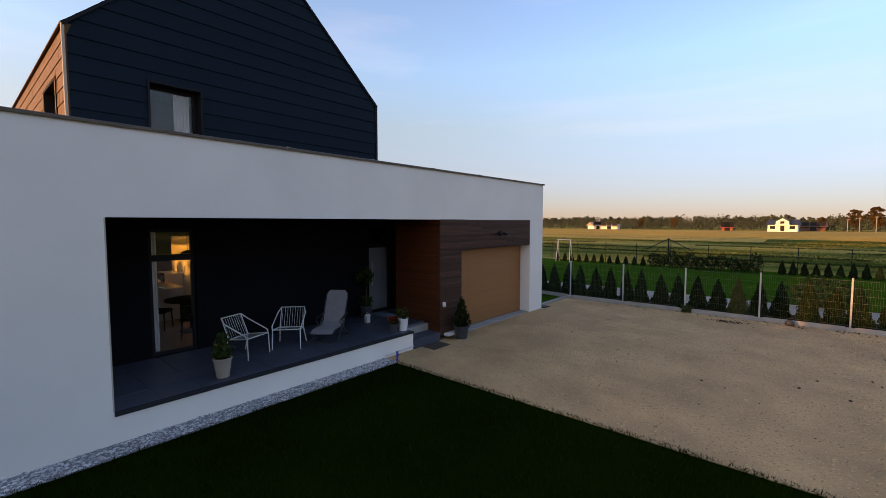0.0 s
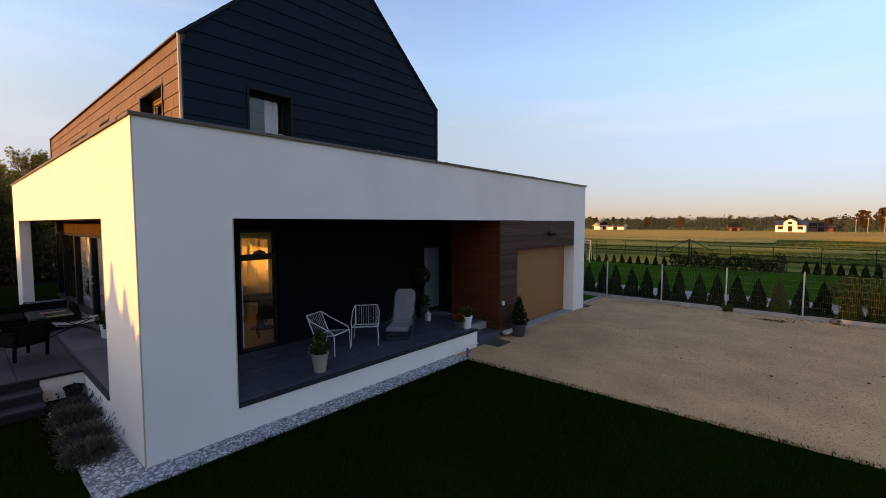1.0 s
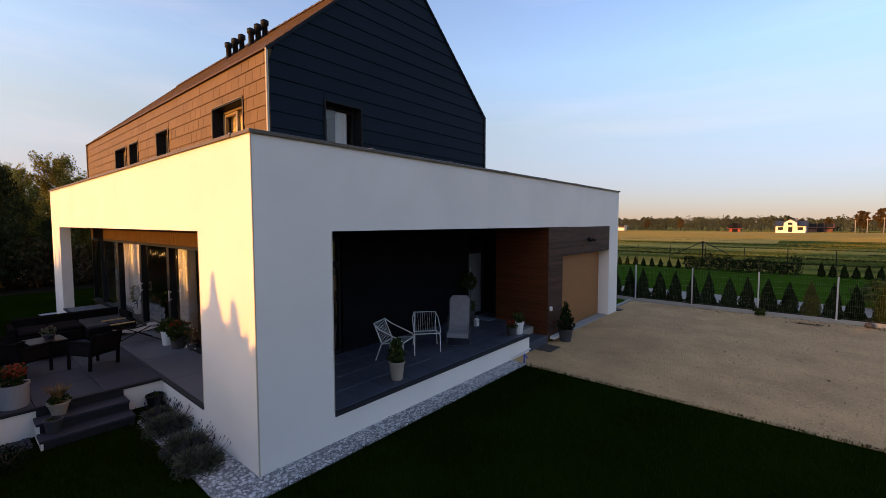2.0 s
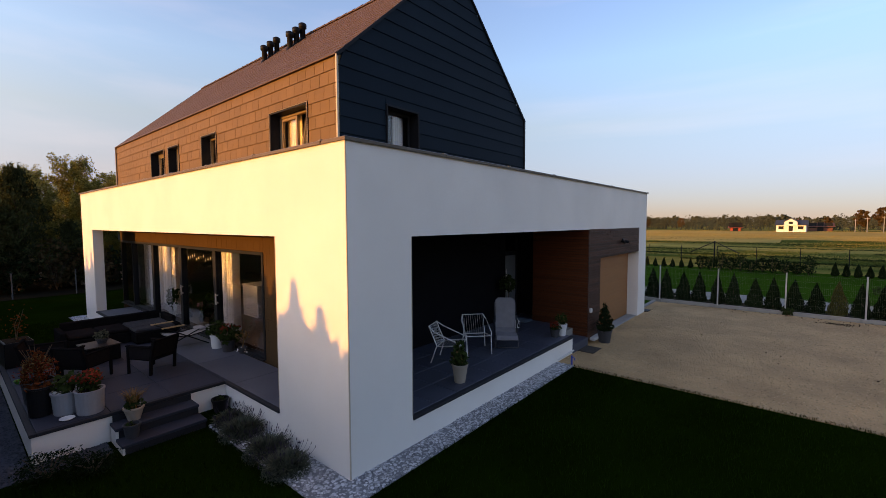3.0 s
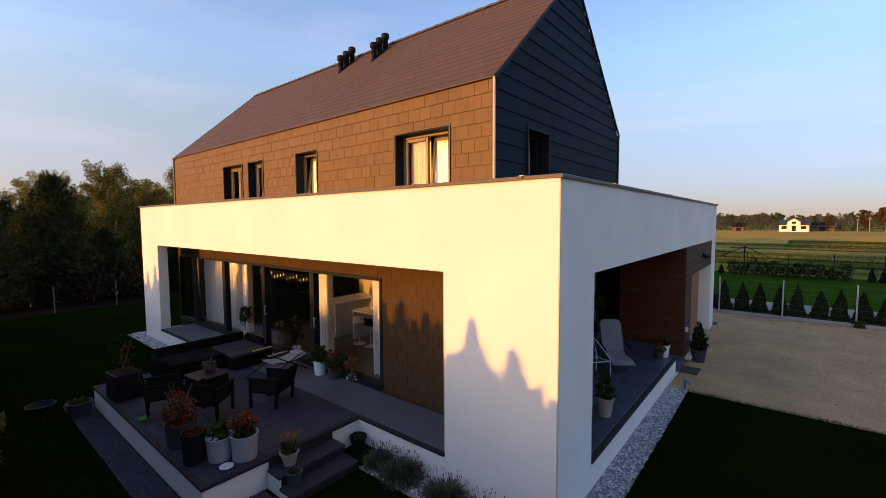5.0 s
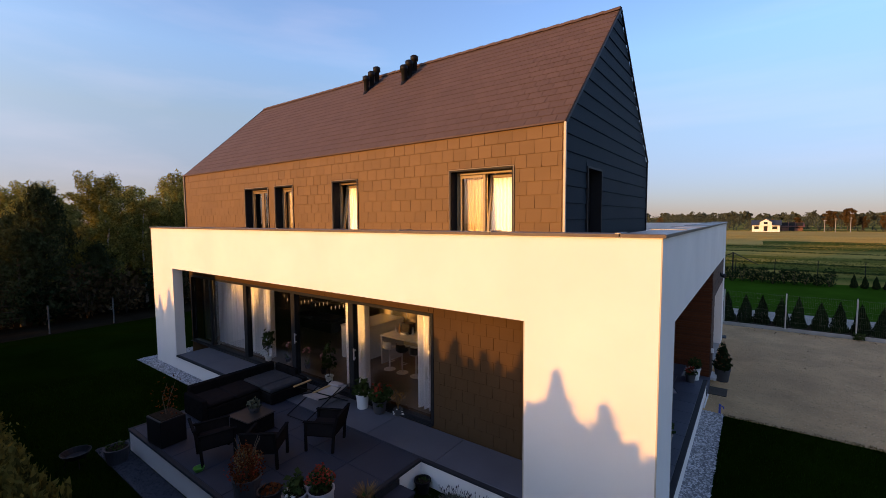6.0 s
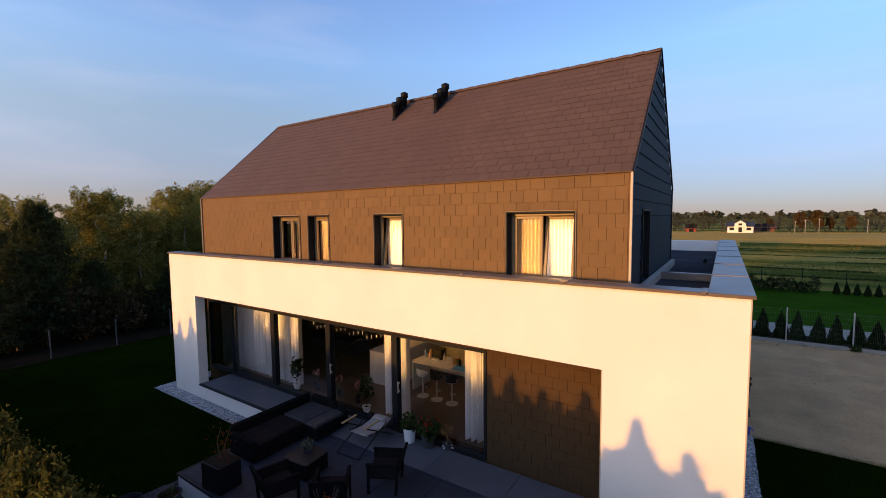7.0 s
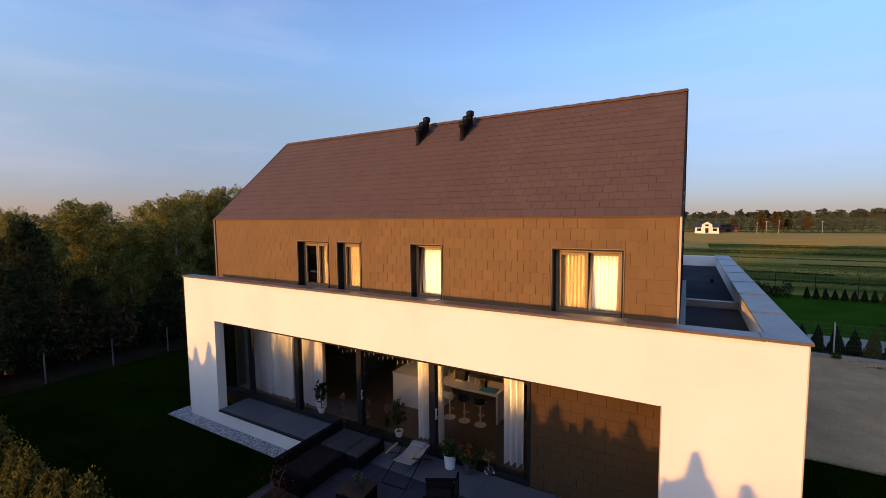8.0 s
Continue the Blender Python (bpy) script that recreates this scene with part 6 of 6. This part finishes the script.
part("oven", Mesh().box(-0.3, 0.3, -0.31, -0.29, 0.25, 0.8, 0.004), SCREEN, kt)
tu = thing("tall_cabinet", "row of tall cream kitchen cabinets", "cabinet", pose(-7.6, 4.66, ZT))
part("carcass", Mesh().box(-1.6, 1.6, 0.02, 0.6, 0, 2.12), LACQUER, tu)
for k in range(5):
    d = part("cabinet_door", Mesh().box(0.003, 0.637, -0.02, 0.018, 0.08, 2.10, 0.003), TALLUNIT, tu)
    d.location = (-1.6 + 0.64 * k, 0, 0)
    part("handle", Mesh().box(0.56, 0.58, -0.05, -0.02, 0.9, 1.2, 0.004), STEEL, d)
cm = thing("coffee_machine", "black coffee machine on the bar table", "coffee machine", pose(-7.05, 3.62, ZT + 0.84))
part("body", Mesh().box(-0.17, 0.17, -0.12, 0.14, 0, 0.30, 0.015), BLACKPLASTIC, cm)
part("drip_tray", Mesh().box(-0.12, 0.12, -0.20, -0.12, 0, 0.05, 0.008), STEEL, cm)
bk = thing("fruit_basket", "wicker basket of fruit on the bar table", "basket", pose(-6.35, 3.55, ZT + 0.84))
part("basket", Mesh().lathe([(0, 0), (0.11, 0), (0.16, 0.10), (0.15, 0.10), (0.10, 0.015), (0, 0.015)], 16), PALEWOOD, bk)
for k, (x, y) in enumerate(((-0.05, 0.03), (0.06, 0.02), (0.0, -0.06))):
    part("fruit", Mesh().lathe([(0, 0.02), (0.03, 0.03), (0.042, 0.06), (0.03, 0.095), (0, 0.10)], 10, (x, y, 0.02)), (RED, GLOWGOLD, GREENPL)[k], bk, smooth=True)
tv = thing("television", "flat black television on a stand", "television", pose(-10.3, 6.3, ZT, 0, 0, 5))
part("screen", Mesh().box(-0.42, 0.42, -0.02, 0.02, 1.15, 1.65, 0.006), SCREEN, tv)
part("stand", Mesh().box(-0.05, 0.05, -0.02, 0.02, 0, 1.15, 0.004).box(-0.25, 0.25, -0.12, 0.12, 0, 0.03, 0.006), BLACKPLASTIC, tv)
sf = thing("living_room_sofa", "dark grey sofa in the living room", "sofa", pose(-12.2, 4.6, ZT))
part("base", Mesh().box(-1.1, 1.1, -0.45, 0.45, 0.05, 0.42, 0.03), DARKPOT, sf)
part("backrest", Mesh().box(-1.1, 1.1, 0.28, 0.5, 0.42, 0.85, 0.04), DARKPOT, sf)
for k in (0, 1):
    part("seat_cushion", Mesh().box(-1.05 + 1.06 * k, -0.01 + 1.06 * k, -0.45, 0.27, 0.42, 0.54, 0.03), DARKPOT, sf)


def drape(x0, x1, y=1.52, z0=ZT + 0.02, z1=2.68, pitch=0.155):
    """A curtain that hangs in folds."""
    folds = max(3, round((x1 - x0) / pitch))
    g = rng_of(int(abs(x0) * 100))
    deep = 0.075 + 0.05 * g.random(folds + 1)
    n = folds * 8
    front = [(x0 + (x1 - x0) * j / n + 0.010 * math.sin(j * 0.9), y + 0.04 - deep[j // 8] * math.cos(j * math.pi / 4)) for j in range(n + 1)]
    m = Mesh().extrude(front + [(a, b + 0.008) for a, b in front[::-1]], 2, z0, z1)
    t = thing("curtain", "white floor-length curtain gathered behind the glazing", "curtain", group="curtains")
    part("cloth", m, CURTAIN, t)
    part("rail", Mesh().box(x0 - 0.05, x1 + 0.05, y + 0.0, y + 0.03, z1, z1 + 0.03), STEEL, t)


for a, b in ((-13.60, -11.76), (-11.62, -10.50), (-7.20, -6.88), (-6.84, -6.50), (-4.90, -4.45)):
    drape(a, b)
t = thing("curtain", "pale curtain strip beside the porch window", "curtain", group="curtains")
part("cloth", Mesh().extrude([(-2.72 + 0.03 * (j % 2), 2.26 + 0.03 * j) for j in range(7)] + [(-2.728 + 0.03 * (j % 2), 2.26 + 0.03 * j) for j in range(6, -1, -1)], 2, ZT + 0.02, 2.84), CURTAIN, t)
lc = thing("light_chain", "chain of small unlit glass drops under the ceiling", "light chain", pose(0, 1.62, 2.44))
part("cord", Mesh().tube([(-10.0 + 0.3 * k, 0, -0.04 * (k % 2)) for k in range(12)], 0.006, 4), BLACKPLASTIC, lc)
for k in range(22):
    d = part("glass_drop", Mesh().lathe([(0, 0.0), (0.010, -0.03), (0.012, -0.07), (0, -0.12)], 8), STEEL, lc)
    d.location = (-10.0 + 0.16 * k, 0, -0.02 - 0.035 * (k * 7 % 4))
for k, (x, h) in enumerate(((-10.46, 0.62), (-7.72, 0.66))):
    pot("house_plant", "small white pot with a tall leafy plant behind the glass", "potted plant", 0.08, 0.10, 0.16, WHITEPOT, P(x, 1.34),
        [("stem", BARK, 0.12, 0.06, h * 0.7, 3, 0.008, k), ball(LEAF, 0.3, 0.17, h, 120, 0.12, 61 + k)])
for k, x in enumerate((-9.9, -9.0, -8.3)):
    pot("orchid", "potted pink orchid behind the glass", "orchid", 0.06, 0.075, 0.13, DARKPOT, P(x, 1.62),
        [("stem", LEAF, 0.1, 0.10, 0.42, 3, 0.004, k), ball(PINK, 0.40, 0.12, 0.2, 26, 0.07, 71 + k), ("blades", LEAF, 0.1, 0.16, 0.18, 8, 0.04, k)])
tb = thing("dining_table", "dark round dining table beyond the porch window", "table", pose(-4.1, 3.5, ZT))
part("tabletop", Mesh().lathe([(0, 0.74), (0.55, 0.74), (0.56, 0.76), (0.55, 0.78), (0, 0.78)], 28), CUSHION, tb)
part("foot", Mesh().lathe([(0.28, 0), (0.28, 0.02), (0.05, 0.06), (0.05, 0.74)], 14), BLACKPLASTIC, tb)


def dining_chair(x, y, turn):
    t = thing("dining_chair", "dark upholstered dining chair at the round table", "chair", pose(x, y, ZT, 0, 0, turn), "dining chairs")
    part("seat", Mesh().box(-0.22, 0.22, -0.22, 0.22, 0.42, 0.49, 0.02), CUSHION, t)
    part("backrest", Mesh().box(-0.21, 0.21, -0.25, -0.20, 0.50, 0.92, 0.02), CUSHION, t)
    for sx in (-0.19, 0.19):
        for sy in (-0.19, 0.19):
            part("leg", Mesh().tube([(sx, sy, 0.42), (sx * 1.1, sy * 1.1, 0.0)], 0.016, 6), BLACKPLASTIC, t)


for x, y, turn in ((-3.35, 3.25, 70), (-4.75, 3.0, -40), (-4.6, 4.15, -140), (-3.5, 4.05, 140)):
    dining_chair(x, y, turn)
pendant = thing("pendant_lamp", "black dome pendant lamp over the dining table", "pendant lamp", pose(-4.0, 3.42, 2.16))
part("shade", Mesh().lathe([(0.03, 0.22), (0.12, 0.18), (0.22, 0.0), (0.21, 0.0), (0.11, 0.17), (0.02, 0.21)], 20), BLACKPLASTIC, pendant)
part("cord", Mesh().tube([(0, 0, 0.22), (0, 0, 0.79)], 0.005, 4), BLACKPLASTIC, pendant)

# ---- pebbles, gravel, grass ----
STONE_V = [(0, 0, 1), (0.9, 0, 0.25), (0.25, 0.85, 0.3), (-0.75, 0.5, 0.2), (-0.7, -0.55, 0.3), (0.3, -0.85, 0.2), (0, 0, -0.6)]
STONE_F = [(0, 1, 2), (0, 2, 3), (0, 3, 4), (0, 4, 5), (0, 5, 1), (6, 2, 1), (6, 3, 2), (6, 4, 3), (6, 5, 4), (6, 1, 5)]


def stones(name, rects, per_m2, r0, r1, material, label, category, seed, z=0.0):
    g, m = rng_of(seed), Mesh()
    base = np.array(STONE_V)
    for x0, x1, y0, y1 in rects:
        for i in range(int((x1 - x0) * (y1 - y0) * per_m2)):
            r = r0 + (r1 - r0) * g.random() ** 2
            a, c_, s_ = g.random() * 6.283, 0, 0
            c_, s_ = math.cos(a), math.sin(a)
            v = base * np.array([1, 0.7 + 0.3 * g.random(), 0.6]) * r
            p = (x0 + (x1 - x0) * g.random(), y0 + (y1 - y0) * g.random(), z + r * 0.15)
            m.add([(q[0] * c_ - q[1] * s_ + p[0], q[0] * s_ + q[1] * c_ + p[1], q[2] + p[2]) for q in v.tolist()], STONE_F)
    tagged(part(name, m, material, kind="stuff"), label, category)


LIGHT = [(0.0, 0.42, -0.55, 6.0), (-3.0, 0.0, -0.55, 0.0), (-15.3, -9.05, -0.40, 0.0), (-15.3, -14.75, 0.0, 1.5)]
DARK = [(-9.55, -3.25, -2.98, -2.57), (-3.61, -3.20, -2.57, -1.75), (-9.5, -9.02, -2.57, -0.40)]
for strips, mm, tone in ((LIGHT, PEBBLEBED, "white pebbles along the house wall"), (DARK, GREYGRAVEL, "grey gravel round the terrace")):
    for x0, x1, y0, y1 in strips:
        tagged(part("pebble_bed", Mesh().box(x0, x1, y0, y1, -0.05, 0.012), mm, kind="structure"), "strip of " + tone, "pebble bed")
stones("pebbles", LIGHT, 1000, 0.014, 0.034, PEBBLE, "loose white pebbles along the house wall", "pebbles", 501, 0.012)
stones("grey_pebbles", DARK, 900, 0.012, 0.03, GREYGRAVEL, "loose grey gravel round the terrace", "gravel", 504, 0.012)
stones("gravel_stones", [(0.0, 12.0, 6.0, 15.8)], 420, 0.006, 0.018, GRAVELSTONE, "loose stones on the beige gravel", "gravel", 502)
stones("gravel_clods", [(0.0, 9.5, 15.35, 15.85)] * 5 + [(1.0, 9.5, 14.6, 15.6)] * 2 + [(0.5, 9.0, 6.4, 15.0)], 0.6, 0.012, 0.04, SOIL, "dark clods and leaves on the gravel", "debris", 503)


bush(90, 0.16, 0.26, 260, 0.07, LEAF, "weed", "small green weed at the fence's foot", "weed", place=pose(4.05, 15.80, 0))
tagged(part("field_stone", Mesh().lathe([(0, 0.0), (0.08, 0.01), (0.12, 0.06), (0.10, 0.13), (0.04, 0.17), (0, 0.175)], 12, (6.75, 15.72, 0)), DARKPOT, smooth=True), "grey round stone beside the fence", "stone")
tagged(part("rubber_mat", Mesh().box(-0.25, 0.12, 13.36, 13.75, 0.0, 0.03, 0.008), BLACKPLASTIC), "black scrap of mat at the pillar's foot", "mat")
gw = rng_of(512)
m = Mesh()
c = np.stack([0.2 + 9.0 * gw.random(240), 15.82 - np.abs(gw.normal(size=240)) * 0.28, 0.01 + 0.015 * gw.random(240)], 1)
c[:90] = np.stack([5.3 + 0.22 * gw.normal(size=90), 15.05 + 0.10 * gw.normal(size=90), 0.012 + 0.02 * gw.random(90)], 1)
tagged(part("leaf_litter", quads(m, c, None, 0.05, gw, 1.5), SOIL, kind="stuff"), "dark fallen leaves along the fence on the gravel", "leaves")


def grass(name, rects, per_m2, h0, h1, material, label, seed, width=0.006):
    g = rng_of(seed)
    allv, n = [], 0
    for x0, x1, y0, y1 in rects:
        k = int((x1 - x0) * (y1 - y0) * per_m2)
        p = np.stack([x0 + (x1 - x0) * g.random(k), y0 + (y1 - y0) * g.random(k), np.zeros(k)], 1)
        a = g.random(k) * 6.283
        s = np.stack([np.cos(a), np.sin(a), 0 * a], 1) * width
        tip = p + np.stack([g.normal(size=k) * 0.02, g.normal(size=k) * 0.02, h0 + (h1 - h0) * g.random(k)], 1)
        allv.append(np.stack([p - s, p + s, tip], 1).reshape(-1, 3)); n += k
    v = np.concatenate(allv)
    me = bpy.data.meshes.new(name)
    me.from_pydata(v.tolist(), [], [(3 * i, 3 * i + 1, 3 * i + 2) for i in range(n)])
    me.materials.append(material)
    tagged(part(name, me, material, kind="stuff"), label, "grass")


grass("grass", [(0.42, 9.0, -3.2, 5.98), (-3.1, 0.42, -4.5, -0.55), (-15.0, -9.0, -4.5, -0.45), (-9.0, -3.1, -4.5, -3.0)], 420, 0.035, 0.075, BLADES, "mown grass, deep shade put into its near-black green", 601)
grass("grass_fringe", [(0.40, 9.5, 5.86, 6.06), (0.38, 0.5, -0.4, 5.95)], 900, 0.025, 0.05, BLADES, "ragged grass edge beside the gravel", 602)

# ---- single pieces of walls and roof ----
COURSE, WIDE = 0.222, 0.265


def wedge(material, name, t0=0.006, t1=0.022, e=0.006):
    """A tile of unit size in the plane x, z: thin at the top, thicker at its lower edge; its face towards -y."""
    v = [(e, 0, 0), (1 - e, 0, 0), (1 - e, 0, 1), (e, 0, 1), (e, -t1, 0.004), (1 - e, -t1, 0.004), (1 - e, -t0, 1), (e, -t0, 1)]
    return Mesh().add(v, [(3, 2, 1, 0), (4, 5, 6, 7), (0, 1, 5, 4), (1, 2, 6, 5), (2, 3, 7, 6), (3, 0, 4, 7)]).data(name, material)


def tiles(parent, name, me, x0, x1, z0, z1, holes, place, keep, rest_name, material, offset=0.5, gap=0.007):
    """Courses of staggered tiles; those past x = keep are joined into one mesh."""
    rest, row = Mesh(), 0
    z = z0
    while z < z1 - 0.02:
        zt = min(z + COURSE, z1)
        x = x0 - (WIDE * offset if row % 2 else 0.0) + random.uniform(-0.01, 0.01)
        while x < x1 - 0.01:
            for a, b, c, d in cut((max(x, x0), min(x + WIDE, x1), z, zt), holes):
                s = Matrix.Translation((a, random.uniform(-0.002, 0.0), c)) @ Matrix.Rotation(random.uniform(-0.004, 0.004), 4, "Y") @ Matrix.Diagonal((b - a - 0.003, 1, d - c - gap, 1))
                if a >= keep:
                    ob = part(name, me, material, parent)
                    ob.matrix_basis = place @ s
                else:
                    q = place @ s
                    rest.add([q @ v.co for v in me.vertices], [tuple(p.vertices) for p in me.polygons])
            x += WIDE
        z, row = zt, row + 1
    if rest.v:
        part(rest_name, rest, material, parent, kind="stuff")


shingle, shade_shingle, slate = wedge(SHINGLE, "shingle", 0.006, 0.016), wedge(SHADESHINGLE, "shingle", 0.006, 0.016), wedge(SLATE, "slate", 0.006, 0.014, 0.008)
upper = bpy.data.objects["upper_side_wall"]
tiles(upper, "shingle", shingle, HX0 + 0.05, HX1 - 0.05, 4.03, EAVE - 0.03,
      [(a - 0.03, b + 0.03, c - 0.2, d + 0.03) for a, b, c, d in SIDE_WINDOWS], Matrix.Translation((0, HY0 + 0.03, 0)), -9.3, "shingling", SHINGLE)
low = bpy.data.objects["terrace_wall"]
tiles(low, "shingle", shade_shingle, -4.13, -1.73, ZT, 3.10, [], Matrix.Translation((0, YG, 0)), -99, "shingling", SHADESHINGLE)
tiles(low, "shingle", shade_shingle, -14.58, -4.13, 2.72, 3.10, [], Matrix.Translation((0, YG, 0)), -99, "shingling", SHADESHINGLE)
slope_place = Matrix.Translation((0, HY0, EAVE)) @ Matrix.Rotation(SLOPE - math.pi / 2, 4, "X")
tiles(roof, "slate", slate, HX0, HX1, 0.0, LONG - 0.04, [], slope_place, -5.45, "slating", SLATE, gap=-0.004)

# boards of the gable
z, hole = 3.97, (GABLE_WINDOW[0] - 0.014, GABLE_WINDOW[1] + 0.014, 3.9, GABLE_WINDOW[3] + 0.014)
while z < RIDGE - 0.12:
    zt = min(z + 0.27, RIDGE - 0.04)

    def span(h):
        k = max(0.0, (h - EAVE) / (RIDGE - EAVE))
        return HY0 + 0.05 + k * (RY - HY0 - 0.05), HY1 - 0.05 - k * (HY1 - 0.05 - RY)
    for a, b, c, d in cut((HY0 + 0.05, HY1 - 0.05, z, zt), [hole]):
        lo, hi = span(c), span(d)
        p = [(max(a, lo[0]), c), (min(b, lo[1]), c), (min(b, hi[1]), d), (max(a, hi[0]), d)]
        v = [(HX1 - 0.03, y, h) for y, h in p] + [(HX1 - (0.001 if i < 2 else 0.018), y, h + (0.004 if i < 2 else 0)) for i, (y, h) in enumerate(p)]
        part("board", Mesh().add(v, [(0, 1, 2, 3), (7, 6, 5, 4), (0, 4, 5, 1), (1, 5, 6, 2), (2, 6, 7, 3), (3, 7, 4, 0)]), SIDING, gable)
    z = zt

# boards of the wood cladding
z = 0.12
while z < 3.07:
    y1 = 12.45 if z > 2.27 else 8.76
    if y1 > 9:
        cuts = sorted([7.875, y1] + [random.uniform(8.6, 11.8) for _ in range(2)])
    else:
        cuts = [7.875, y1]
    for a, b in zip(cuts[:-1], cuts[1:]):
        part("board", Mesh().box(-0.022, random.uniform(-0.004, 0.004), a + 0.002, b - 0.002, z, z + 0.062, 0.004), WOOD, clad)
    part("board", Mesh().box(-1.65, -0.02, 7.875, 7.902, z, z + 0.062, 0.004), WOODRED, clad)
    z += 0.068
